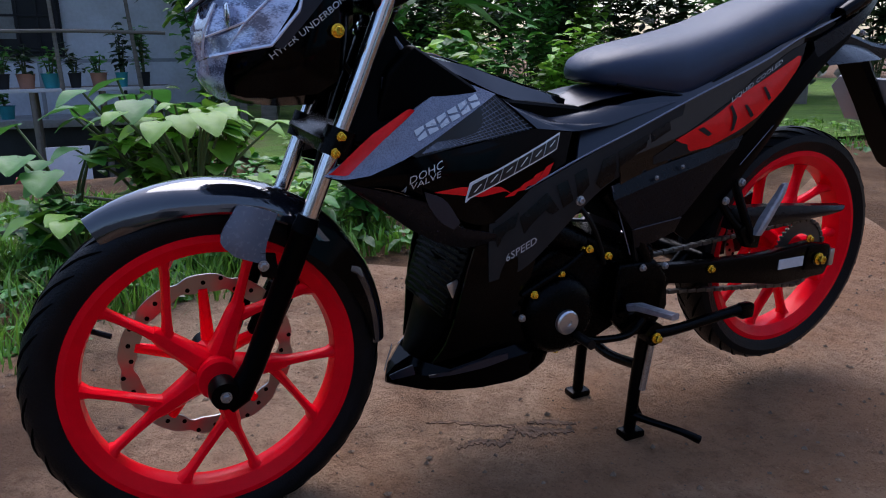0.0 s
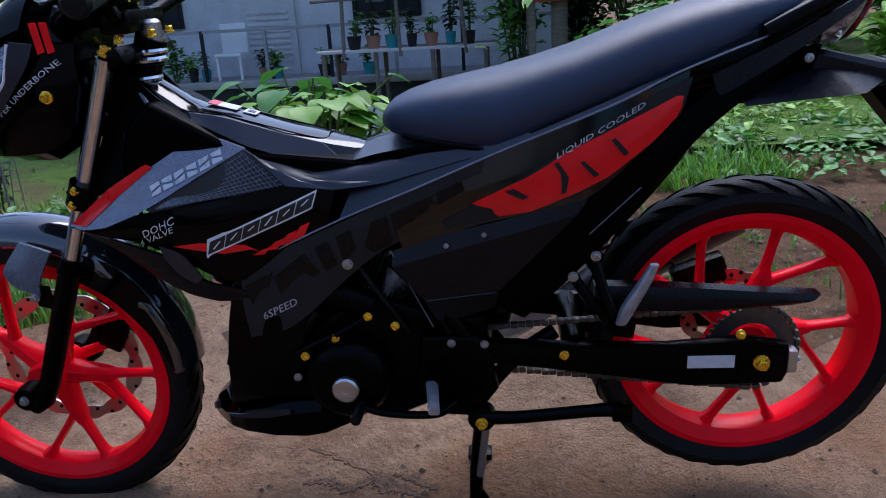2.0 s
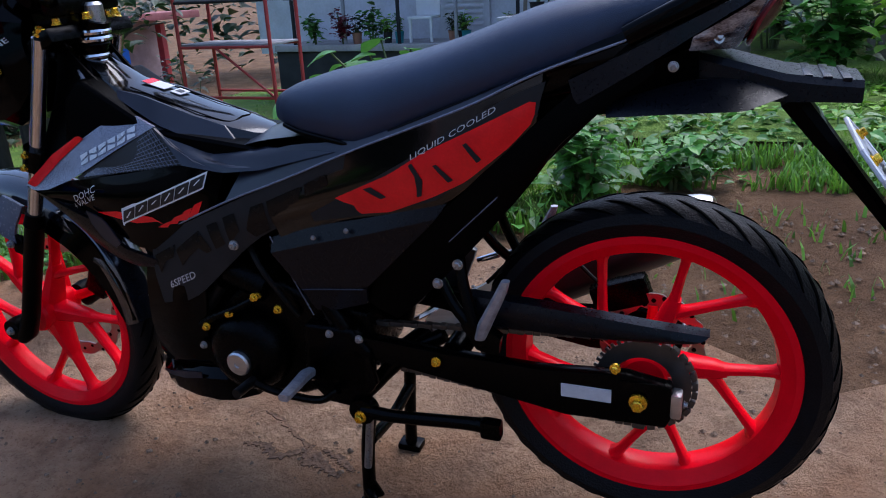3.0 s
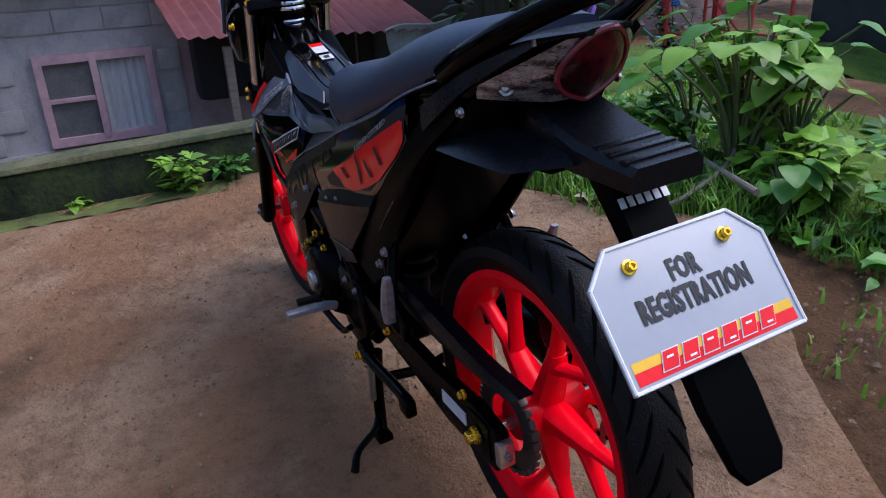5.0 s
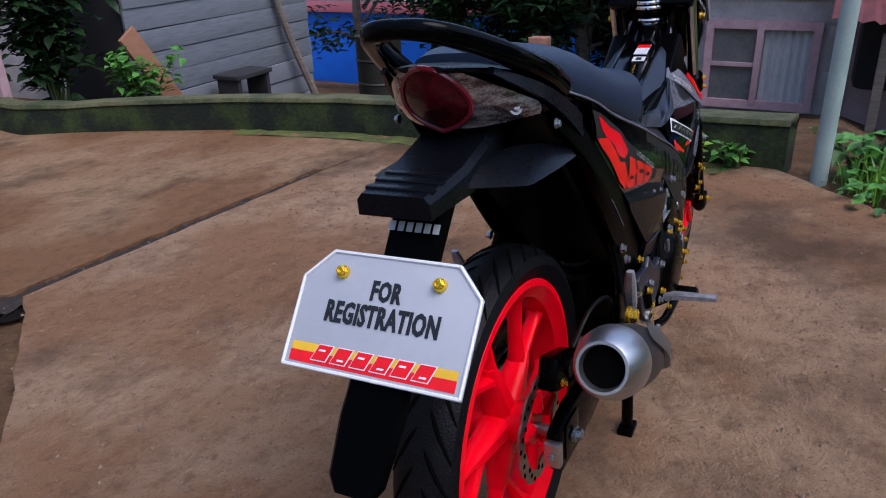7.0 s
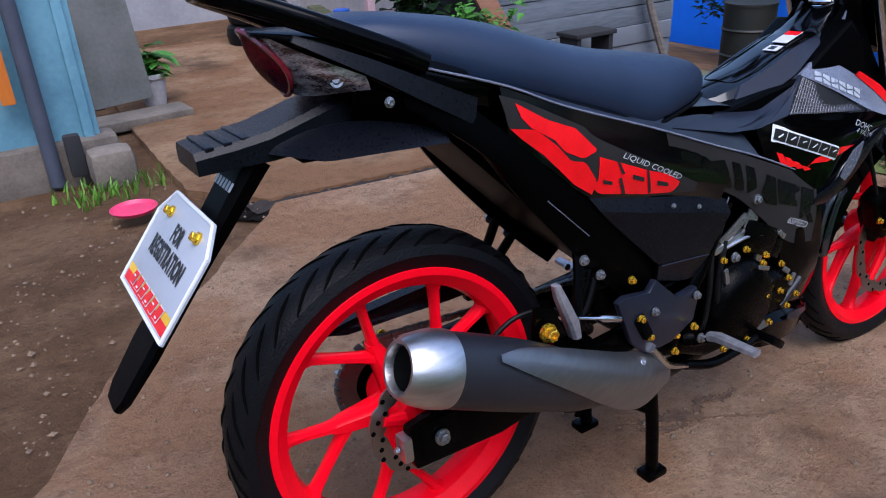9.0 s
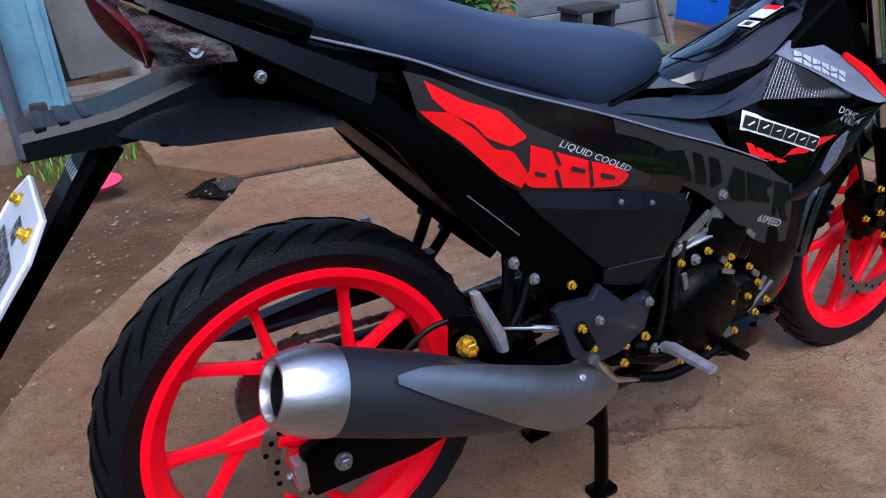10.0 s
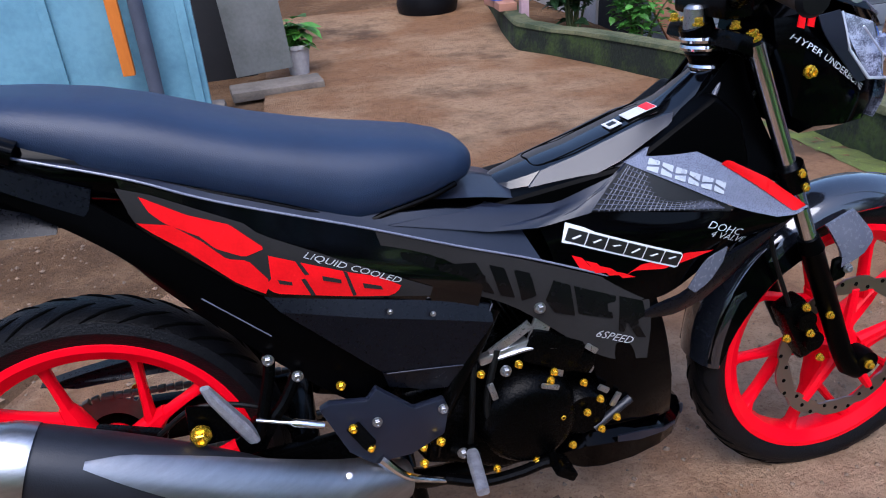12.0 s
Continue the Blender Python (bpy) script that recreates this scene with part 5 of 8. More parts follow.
for z, r in ((0.868, 0.029), (0.856, 0.032), (0.846, 0.028), (0.826, 0.030), (0.815, 0.033)):
    part("bearing_nut", lathe([(r - 0.010, -0.004), (r, -0.004), (r + 0.0015, 0), (r, 0.004), (r - 0.010, 0.004)], (0.985 + 0.43 * (0.868 - z), 0, z), 24, axis="z", closed=True), CHROME if r > 0.0285 else FRAMEM, fork, "bright steel bearing nut")
part("steering_stem", tube([TOP + Vector((-0.03, 0, 0.01)), TOP.lerp(LOW, 0.4) + Vector((-0.03, 0, 0))], 0.026, 20), FRAMEM, fork)

def mudguard_ring(a, r, w, rise, lift=0.0):
    out = []
    for j in range(13):
        v = -1 + 2 * j / 12
        y = w * math.sin(v * math.pi / 2)
        rr = r + lift - rise * (1 - math.cos(v * math.pi / 2))
        out.append((FAX + rr * math.cos(a), y, FAZ + rr * math.sin(a)))
    inn = [(FAX + (math.hypot(x - FAX, z - FAZ) - 0.004) * math.cos(a), y * 0.94, FAZ + (math.hypot(x - FAX, z - FAZ) - 0.004) * math.sin(a)) for x, y, z in out]
    return out + inn[::-1]


secs = []
for k in range(30):
    u = k / 29
    a = radians(58 + u * (176 - 58))
    w = 0.058 * min(1.0, 0.45 + 2.2 * u) if u < 0.3 else 0.058 * (1 - 0.12 * max(0, u - 0.6))
    secs.append(mudguard_ring(a, 0.320 - 0.022 * max(0.0, u - 0.55) / 0.45, w, 0.042 if u < 0.75 else 0.03))
mudguard = part("front_mudguard", loft(secs), GUARDM, bike, "glossy black front mudguard")
for s in (1, -1):
    b = skin(mirrored([[(1.252, 0.072, 0.570), (1.225, 0.077, 0.564), (1.195, 0.079, 0.553)],
                       [(1.284, 0.086, 0.524), (1.252, 0.091, 0.519), (1.218, 0.092, 0.508)],
                       [(1.266, 0.092, 0.497), (1.248, 0.095, 0.490), (1.220, 0.096, 0.480)]], s), 10, 8, 0.006)
    part("mudguard_bracket", b, BRACK, mudguard, smooth=30)
    part("bracket_arm", skin(mirrored([[(1.235, 0.094, 0.500), (1.205, 0.094, 0.495)], [(1.228, 0.097, 0.462), (1.202, 0.097, 0.455)]], s), 6, 5, 0.006), FRAMEM, mudguard)
    bolt(1.226, s * 0.102, 0.481, gold=False, size=1.4, parent=mudguard)
    part("mudguard_skirt", skin(mirrored([[(1.17, 0.05, 0.545), (1.09, 0.052, 0.50), (1.03, 0.05, 0.40), (1.012, 0.048, 0.31)],
                                          [(1.18, 0.066, 0.50), (1.115, 0.064, 0.455), (1.06, 0.06, 0.38), (1.032, 0.055, 0.305)]], s), 14, 4, 0.004), GLOSS, mudguard)

# calliper and hose on the disc's side
b = box((1.165, -0.075, 0.372), (0.05, 0.042, 0.115), 0.010, Matrix.Rotation(radians(-28), 4, "Y"))
b = box((1.185, -0.055, 0.345), (0.05, 0.03, 0.10), 0.008, Matrix.Rotation(radians(-28), 4, "Y"), b)
b = lathe([(0.0001, -0.018), (0.018, -0.018), (0.019, 0.01), (0.0001, 0.01)], (1.158, -0.09, 0.395), 20, bm=b)
b = lathe([(0.0001, -0.018), (0.018, -0.018), (0.019, 0.01), (0.0001, 0.01)], (1.178, -0.09, 0.352), 20, bm=b)
calliper = part("brake_calliper", b, ENGINE, bike, "black front brake calliper with gold bolts")
for x, z in ((1.118, 0.372), (1.150, 0.425), (1.192, 0.318), (1.200, 0.40), (1.165, 0.372)):
    bolt(x, -0.106, z, size=1.25, parent=calliper)
part("brake_hose", tube([(1.135, -0.085, 0.42), (1.10, -0.075, 0.52), (1.09, -0.06, 0.60), (1.06, -0.05, 0.72)], 0.0042, 8), CABLE, calliper)

# handlebar
hb = part("handlebar", tube([(0.905, -0.335, 0.955), (0.945, -0.20, 0.965), (0.995, -0.07, 0.925), (1.0, 0, 0.922), (0.995, 0.07, 0.925), (0.945, 0.20, 0.965), (0.905, 0.335, 0.955)], 0.011, 14), FRAMEM, bike, "black handlebar with rubber grips")
for s in (1, -1):
    d = Vector((-0.04, s * 0.135, -0.01)).normalized()
    g0 = Vector((0.945, s * 0.205, 0.9645))
    b = tube([g0 + d * t for t in (0, 0.004, 0.006, 0.125, 0.13, 0.14)], [0.017, 0.019, 0.0165, 0.0165, 0.019, 0.014], 16, smooth=False)
    part("grip", b, CABLE, hb, "black rubber grip")
    part("lever", tube([(0.975, s * 0.17, 0.965), (1.005, s * 0.20, 0.96), (0.985, s * 0.27, 0.955), (0.955, s * 0.34, 0.955)], [0.008, 0.006, 0.0055, 0.007], 10), ALU if s < 0 else FRAMEM, hb)
    part("switch_box", box((0.957, s * 0.165, 0.967), (0.05, 0.05, 0.045), 0.012, Matrix.Rotation(s * radians(-16), 4, "Z")), SATIN, hb)
    part("mirror_stem", tube([(0.975, s * 0.16, 0.985), (0.965, s * 0.20, 1.06), (0.94, s * 0.27, 1.12)], 0.005, 8), FRAMEM, hb)
    bolt(0.985, s * 0.05, 0.945, size=1.6, tip=(0.1, 0, 1), parent=hb)
    bolt(1.018, s * 0.05, 0.938, size=1.6, tip=(0.1, 0, 1), parent=hb)
b = box((1.003, 0.0, 0.917), (0.05, 0.14, 0.035), 0.010)
part("handlebar_clamp", b, FRAMEM, hb)
for x, y in ((0.960, -0.034), (0.960, 0.034), (1.004, -0.060), (1.004, 0.060)):
    bolt(x, y, 0.892 if x < 0.98 else 0.886, size=1.5, tip=(0, 0, 1), parent=hb)
part("ignition_lock", lathe([(0.0001, -0.02), (0.017, -0.02), (0.017, 0.015), (0.012, 0.02), (0.0001, 0.02)], (0.975, 0, 0.897), 20, axis="z"), SILVER, hb)
for y0 in (-0.03, 0.0, 0.035):
    part("control_cable", tube([(0.99, y0 * 2.5, 0.95), (1.09, y0 * 2.2, 0.93), (1.10, y0, 0.83), (1.03, y0 * 0.8, 0.72), (0.95, y0, 0.62)], 0.0038, 8), CABLE, hb)

# frame struts and inner panels beside the steering head
for s in (1, -1):
    part("frame_strut", tube([(1.000, s * 0.045, 0.822), (0.968, s * 0.060, 0.775), (0.936, s * 0.074, 0.733)], [0.004, 0.0045, 0.004], 8), BRACK, fork)
    part("inner_panel", skin(mirrored([[(0.972, 0.066, 0.757), (1.020, 0.072, 0.750)], [(0.976, 0.072, 0.716), (1.026, 0.079, 0.704)]], s), 6, 4, 0.003), DARKPL, fork)

# headlamp cowl
def cowl_ring(x, zt, zb, w):
    h = zt - zb
    half = [(0.45 * w, zt), (0.88 * w, zt - 0.22 * h), (w, zt - 0.45 * h), (0.98 * w, zb + 0.30 * h), (0.88 * w, zb + 0.08 * h), (0.6 * w, zb)]
    return [(x, y, z) for y, z in half] + [(x, -y, z) for y, z in half[::-1]]


cowl = part("headlamp_cowl", loft([cowl_ring(1.075, 0.925, 0.79, 0.075), cowl_ring(1.105, 0.95, 0.735, 0.103), cowl_ring(1.14, 0.945, 0.716, 0.112),
                                   cowl_ring(1.195, 0.90, 0.716, 0.110), cowl_ring(1.240, 0.85, 0.720, 0.094), cowl_ring(1.258, 0.84, 0.726, 0.080), cowl_ring(1.266, 0.83, 0.740, 0.060)]),
            GLOSS, bike, "glossy black headlamp cowl with red stripes", smooth=22)
for s in (1, -1):
    b = skin(mirrored([[(1.283, 0.006, 0.850), (1.272, 0.055, 0.858), (1.226, 0.094, 0.878), (1.150, 0.113, 0.902)],
                       [(1.298, 0.006, 0.812), (1.284, 0.060, 0.816), (1.244, 0.100, 0.828), (1.168, 0.1165, 0.862)],
                       [(1.294, 0.006, 0.775), (1.283, 0.066, 0.786), (1.250, 0.104, 0.795), (1.208, 0.1165, 0.804)]], s), 16, 8, 0.008, smooth_u=False)
    lens = part("headlamp_lens", b, HEADL, cowl, "clear faceted headlamp lens", smooth=15)
    # thin pale tubes paint the bright lines on lens edges and facets
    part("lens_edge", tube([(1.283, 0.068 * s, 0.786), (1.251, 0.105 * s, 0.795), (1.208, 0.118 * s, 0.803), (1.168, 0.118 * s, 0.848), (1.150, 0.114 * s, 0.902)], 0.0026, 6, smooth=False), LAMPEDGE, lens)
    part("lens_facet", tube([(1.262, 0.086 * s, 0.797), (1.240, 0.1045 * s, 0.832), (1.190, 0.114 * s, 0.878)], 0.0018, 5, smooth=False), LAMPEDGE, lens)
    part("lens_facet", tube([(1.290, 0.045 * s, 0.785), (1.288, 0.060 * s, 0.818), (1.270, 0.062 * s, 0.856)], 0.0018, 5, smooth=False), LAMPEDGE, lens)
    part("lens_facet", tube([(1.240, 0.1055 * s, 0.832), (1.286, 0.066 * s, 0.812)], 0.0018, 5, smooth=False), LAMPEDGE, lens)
    b = None
    for y_, z_ in ((0.045, 0.822), (0.085, 0.840)):
        b = lathe([(0.0001, 0.004), (0.014, 0.003), (0.018, 0.0), (0.014, -0.003), (0.0001, -0.003)], (1.276 - 0.42 * (y_ - 0.045), y_ * s, z_), 20, axis="x", bm=b)
    part("lamp_reflector", b, CHROME, lens)
    b = skin(mirrored([[(1.294, 0.006, 0.774), (1.283, 0.060, 0.784), (1.262, 0.096, 0.791)],
                       [(1.292, 0.006, 0.750), (1.282, 0.055, 0.752), (1.270, 0.088, 0.758)],
                       [(1.278, 0.006, 0.730), (1.272, 0.050, 0.726), (1.264, 0.080, 0.728)]], s), 10, 6, 0.006, smooth_u=False)
    part("position_lamp", b, HEADL, cowl, smooth=15)
    part("beak", skin(mirrored([[(1.302, 0.004, 0.842), (1.266, 0.064, 0.868), (1.218, 0.098, 0.894), (1.13, 0.108, 0.922)],
                                [(1.270, 0.004, 0.885), (1.238, 0.052, 0.910), (1.185, 0.080, 0.938), (1.12, 0.088, 0.960)],
                                [(1.215, 0.004, 0.955), (1.185, 0.030, 0.965), (1.145, 0.048, 0.985), (1.10, 0.055, 1.000)]], s), 14, 7, 0.006, smooth_u=False), GLOSS, cowl, smooth=18)
    part("beak_crease", tube([(1.300, s * 0.006, 0.846), (1.256, s * 0.062, 0.884), (1.20, s * 0.092, 0.912)], 0.0035, 6, smooth=False), GREYPL, cowl)
    part("lens_surround", skin(mirrored([[(1.146, 0.115, 0.905), (1.166, 0.1185, 0.858), (1.204, 0.1175, 0.800)], [(1.112, 0.113, 0.900), (1.130, 0.1165, 0.866), (1.192, 0.1165, 0.798)]], s), 10, 4, 0.003), DARKPL, cowl)
    bolt(1.111, s * 0.108, 0.822, size=1.7, parent=cowl)
    for q in (0.0, 0.016):
        b = skin(mirrored([[(1.110 - q, 0.1135, 0.93), (1.106 - q, 0.114, 0.885)], [(1.100 - q, 0.113, 0.93), (1.096 - q, 0.1135, 0.888)]], s), 6, 3, 0.003)
        part("red_stripe", b, REDINK, cowl)
part("instrument_panel", box((1.045, 0, 0.955), (0.06, 0.15, 0.07), 0.018, Matrix.Rotation(radians(-35), 4, "Y")), SATIN, cowl)
cowl.matrix_basis = Matrix.Translation((-0.006, 0.009, -0.003))

# ---- body ----
core = part("frame_cover", plate([(0.075, 0.752), (0.0, 0.815), (0.03, 0.845), (0.42, 0.70), (0.62, 0.69), (0.83, 0.715), (0.97, 0.80), (1.015, 0.76), (1.05, 0.64), (0.83, 0.545), (0.6, 0.535), (0.52, 0.46), (0.42, 0.43), (0.27, 0.56)], -0.082, 0.082, 0.012, seg=3),
            SATIN, bike, "satin black inner body cover")


def seat_ring(x, zt, zb, w):
    pts = []
    for j in range(21):
        a = math.pi * j / 20
        c, s_ = math.cos(a), math.sin(a)
        y = w * math.copysign(abs(c) ** 0.62, c)
        z = zb + 0.008 + (zt - zb - 0.008) * abs(s_) ** 0.62
        pts.append((x, y, z))
    return pts + [(x, -w * 0.9, zb), (x, 0, zb), (x, w * 0.9, zb)]


stations = [(0.606, 0.751, 0.740, 0.018), (0.600, 0.761, 0.735, 0.042), (0.588, 0.772, 0.730, 0.062), (0.566, 0.782, 0.726, 0.078), (0.528, 0.793, 0.719, 0.094), (0.47, 0.804, 0.711, 0.106),
            (0.42, 0.813, 0.706, 0.111), (0.36, 0.826, 0.731, 0.111), (0.30, 0.842, 0.754, 0.109), (0.24, 0.862, 0.776, 0.107), (0.18, 0.883, 0.798, 0.105), (0.12, 0.899, 0.818, 0.102),
            (0.05, 0.911, 0.845, 0.094), (-0.01, 0.917, 0.868, 0.082), (-0.06, 0.914, 0.885, 0.06)]
seat = part("seat", loft([seat_ring(*s) for s in stations]), SEATM, bike, "long dark grey vinyl seat", smooth=60)
# piping under the seat edge
for s in (1, -1):
    part("seat_trim", tube([(x, s * w * 0.985, zb + 0.002) for x, zt, zb, w in stations[3:-2]], 0.004, 8), FRAMEM, seat)

BELT = [(0.842, 0.118, 0.535), (0.675, 0.121, 0.608), (0.55, 0.122, 0.655), (0.42, 0.121, 0.706), (0.25, 0.117, 0.768), (0.15, 0.112, 0.812), (0.03, 0.102, 0.853)]
UNDER = {}
for s in (1, -1):
    tag = "left" if s > 0 else "right"
    # long trim strip below the seat; its pale grey paints a highlight line
    part("trim_strip", tube([(x, y * s * 1.005, z) for x, y, z in BELT], 0.0017, 8, steps=40), GREYPL, core, "thin body trim strip, grey to paint its highlight")
    # panel between trim and seat
    part("upper_side_panel", skin(mirrored([BELT[1:], [(0.645, 0.085, 0.668), (0.555, 0.098, 0.700), (0.43, 0.106, 0.718), (0.26, 0.106, 0.775), (0.15, 0.104, 0.815), (0.03, 0.094, 0.857)]], s), 24, 5, 0.004), DARKPL, core)
    # dark panel with the decal
    UNDER[s, "rear"] = part("rear_side_panel", skin(mirrored([[(0.60, 0.1205, 0.636), (0.50, 0.121, 0.672), (0.36, 0.119, 0.726), (0.24, 0.1165, 0.770), (0.14, 0.1115, 0.813)],
                                          [(0.585, 0.127, 0.595), (0.47, 0.128, 0.628), (0.34, 0.127, 0.668), (0.235, 0.123, 0.715), (0.145, 0.116, 0.772)],
                                          [(0.575, 0.122, 0.553), (0.45, 0.123, 0.595), (0.30, 0.122, 0.624), (0.215, 0.120, 0.688), (0.150, 0.113, 0.748)]], s), 26, 8, 0.005), LACQ, core, "black side panel with red graphics")
    # black arm that sweeps from the tail to the engine
    part("subframe_cover", skin(mirrored([[(0.03, 0.103, 0.850), (0.145, 0.114, 0.752), (0.215, 0.120, 0.686), (0.30, 0.121, 0.610), (0.40, 0.118, 0.528), (0.46, 0.115, 0.475)],
                                          [(0.0, 0.108, 0.815), (0.10, 0.118, 0.740), (0.18, 0.122, 0.665), (0.265, 0.122, 0.585), (0.36, 0.118, 0.500), (0.42, 0.115, 0.445)],
                                          [(0.045, 0.098, 0.785), (0.100, 0.106, 0.742), (0.162, 0.112, 0.660), (0.240, 0.114, 0.570), (0.33, 0.112, 0.475), (0.385, 0.110, 0.425)]], s), 26, 8, 0.006), SATIN, core)
    # lower cover: a bevel along the top, a flat face and a crease across it
    edge_ = [(0.594, 0.131, 0.530), (0.52, 0.134, 0.551), (0.41, 0.134, 0.578), (0.300, 0.128, 0.607)]
    b = skin(mirrored([[(0.594, 0.120, 0.553), (0.536, 0.122, 0.574), (0.42, 0.124, 0.599), (0.283, 0.122, 0.630)], edge_], s), 14, 3, 0.006, smooth_u=False)
    b = skin(mirrored([edge_, [(0.545, 0.131, 0.470), (0.50, 0.132, 0.476), (0.425, 0.131, 0.484), (0.318, 0.126, 0.588)]], s), 14, 4, 0.006, bm=b, smooth_u=False)
    b = skin(mirrored([[(0.545, 0.130, 0.468), (0.50, 0.131, 0.474), (0.425, 0.130, 0.482)], [(0.528, 0.122, 0.430), (0.49, 0.122, 0.434), (0.432, 0.121, 0.452)]], s), 8, 3, 0.006, bm=b, smooth_u=False)
    UNDER[s, "low"] = part("lower_side_cover", b, COVER, core, "black lower side cover", smooth=8)
    # fine paler tubes paint the light caught on crease and edges
    part("cover_crease", tube([(0.430, s * 0.1325, 0.482), (0.50, s * 0.1335, 0.4755), (0.543, s * 0.1325, 0.470)], 0.0011, 5), DARKPL, UNDER[s, "low"])
    part("cover_edge", tube([(0.596, s * 0.1235, 0.556), (0.566, s * 0.1225, 0.486), (0.536, s * 0.1205, 0.418)], 0.0013, 5), BRACK, core)
    part("cover_edge", tube([(0.205, s * 0.1235, 0.645), (0.240, s * 0.1235, 0.612), (0.282, s * 0.1230, 0.572)], 0.0010, 5), BRACK, core)
    # cowl band below the trim
    UNDER[s, "band"] = part("body_band", skin(mirrored([[(0.846, 0.120, 0.530), (0.735, 0.121, 0.578), (0.61, 0.1215, 0.630), (0.44, 0.1215, 0.697)],
                                          [(0.850, 0.127, 0.475), (0.745, 0.128, 0.520), (0.61, 0.127, 0.590), (0.45, 0.124, 0.655)],
                                          [(0.846, 0.126, 0.408), (0.765, 0.127, 0.432), (0.615, 0.122, 0.552), (0.46, 0.1215, 0.615)]], s), 22, 6, 0.004), DECGREY, core, "grey band with dark lettering shapes")
    # front leg shield and belly
    UNDER[s, "cowl"] = part("lower_cowl", skin(mirrored([[(0.858, 0.122, 0.520), (0.882, 0.120, 0.440), (0.900, 0.112, 0.355), (0.912, 0.094, 0.290), (0.926, 0.070, 0.246)],
                                          [(0.790, 0.126, 0.500), (0.805, 0.128, 0.425), (0.825, 0.124, 0.340), (0.850, 0.110, 0.285), (0.880, 0.095, 0.262)],
                                          [(0.735, 0.122, 0.498), (0.752, 0.122, 0.43), (0.770, 0.118, 0.34), (0.755, 0.108, 0.275), (0.740, 0.100, 0.250)]], s), 22, 8, 0.005), GLOSS, core, "glossy black lower cowl")
    # grey nose panel, grille and number panel
    UNDER[s, "nose"] = part("nose_panel", skin(mirrored([[(1.128, 0.108, 0.610), (1.03, 0.101, 0.668), (0.955, 0.086, 0.711), (0.892, 0.067, 0.745)],
                                          [(1.10, 0.118, 0.605), (1.01, 0.112, 0.643), (0.935, 0.100, 0.683), (0.858, 0.077, 0.733)],
                                          [(1.06, 0.123, 0.609), (0.99, 0.1195, 0.635), (0.90, 0.106, 0.681), (0.822, 0.083, 0.720)]], s), 22, 7, 0.005), GREYPL, core, "grey metallic nose panel")
    UNDER[s, "number"] = part("fairing_panel", skin(mirrored([[(1.125, 0.111, 0.608), (0.985, 0.121, 0.630), (0.88, 0.117, 0.645), (0.755, 0.110, 0.664), (0.675, 0.103, 0.661)],
                                          [(1.07, 0.116, 0.592), (0.965, 0.126, 0.602), (0.87, 0.127, 0.610), (0.76, 0.120, 0.620), (0.690, 0.112, 0.620)],
                                          [(1.02, 0.108, 0.580), (0.955, 0.118, 0.554), (0.87, 0.123, 0.512), (0.80, 0.122, 0.530), (0.70, 0.119, 0.580)]], s), 24, 8, 0.005), GLOSS, core, "glossy black fairing panel")
    part("fairing_arm", skin(mirrored([[(1.105, 0.110, 0.600), (1.01, 0.127, 0.574), (0.955, 0.131, 0.556), (0.905, 0.132, 0.512), (0.838, 0.129, 0.494)],
                                       [(1.085, 0.110, 0.585), (1.00, 0.126, 0.545), (0.945, 0.130, 0.520), (0.900, 0.130, 0.492), (0.838, 0.128, 0.484)],
                                       [(1.065, 0.104, 0.572), (0.99, 0.116, 0.515), (0.94, 0.120, 0.487), (0.895, 0.121, 0.474), (0.838, 0.121, 0.474)]], s), 20, 6, 0.008, smooth_u=False), COVER, core, "dark fairing arm", smooth=20)
    # right facet coloured paler because more light falls on that side
    part("fairing_facet", skin(mirrored([[(0.972, 0.1315, 0.578), (0.936, 0.1325, 0.562), (0.908, 0.1330, 0.522)], [(0.966, 0.1320, 0.556), (0.945, 0.1330, 0.528), (0.920, 0.1330, 0.512)]], s), 8, 4, 0.003), BRACK if s < 0 else DARKPL, core, "small facet of the fairing arm, paler on the better lit side")
    # side air vent with a mesh of small cells
    vent = part("air_vent", skin(mirrored([[(0.988, 0.117, 0.634), (0.90, 0.103, 0.680), (0.824, 0.083, 0.719)], [(0.980, 0.117, 0.630), (0.87, 0.112, 0.648), (0.752, 0.104, 0.660)]], s), 12, 5, 0.003), MESHM, core)
    # the wires fan from the vent's front corner
    wires = None
    tip_, top_, low_ = Vector((0.982, s * 0.1185, 0.633)), Vector((0.826, s * 0.086, 0.716)), Vector((0.757, s * 0.1065, 0.663))
    for k in range(9):
        wires = tube([top_.lerp(low_, (k + 0.5) / 9), tip_.lerp(top_.lerp(low_, 0.5), 0.06)], 0.0009, 4, bm=wires)
    for k in range(26):
        u = (k + 0.5) / 26 * 0.92
        lean_ = 0.035
        wires = tube([top_.lerp(tip_, max(0.0, u - lean_)), low_.lerp(tip_, min(1.0, u + lean_))], 0.0008, 4, bm=wires)
    part("vent_mesh", wires, BRACK, vent)
    # tank side
    part("tank_side_panel", skin(mirrored([[(0.890, 0.064, 0.743), (0.822, 0.073, 0.716), (0.722, 0.074, 0.681), (0.612, 0.066, 0.690)],
                                           [(0.820, 0.085, 0.717), (0.77, 0.096, 0.682), (0.69, 0.097, 0.667), (0.585, 0.092, 0.694)],
                                           [(0.755, 0.112, 0.664), (0.675, 0.112, 0.655), (0.60, 0.116, 0.664), (0.46, 0.117, 0.699)]], s), 22, 8, 0.005, smooth_u=False), DARKPL, core, smooth=14)
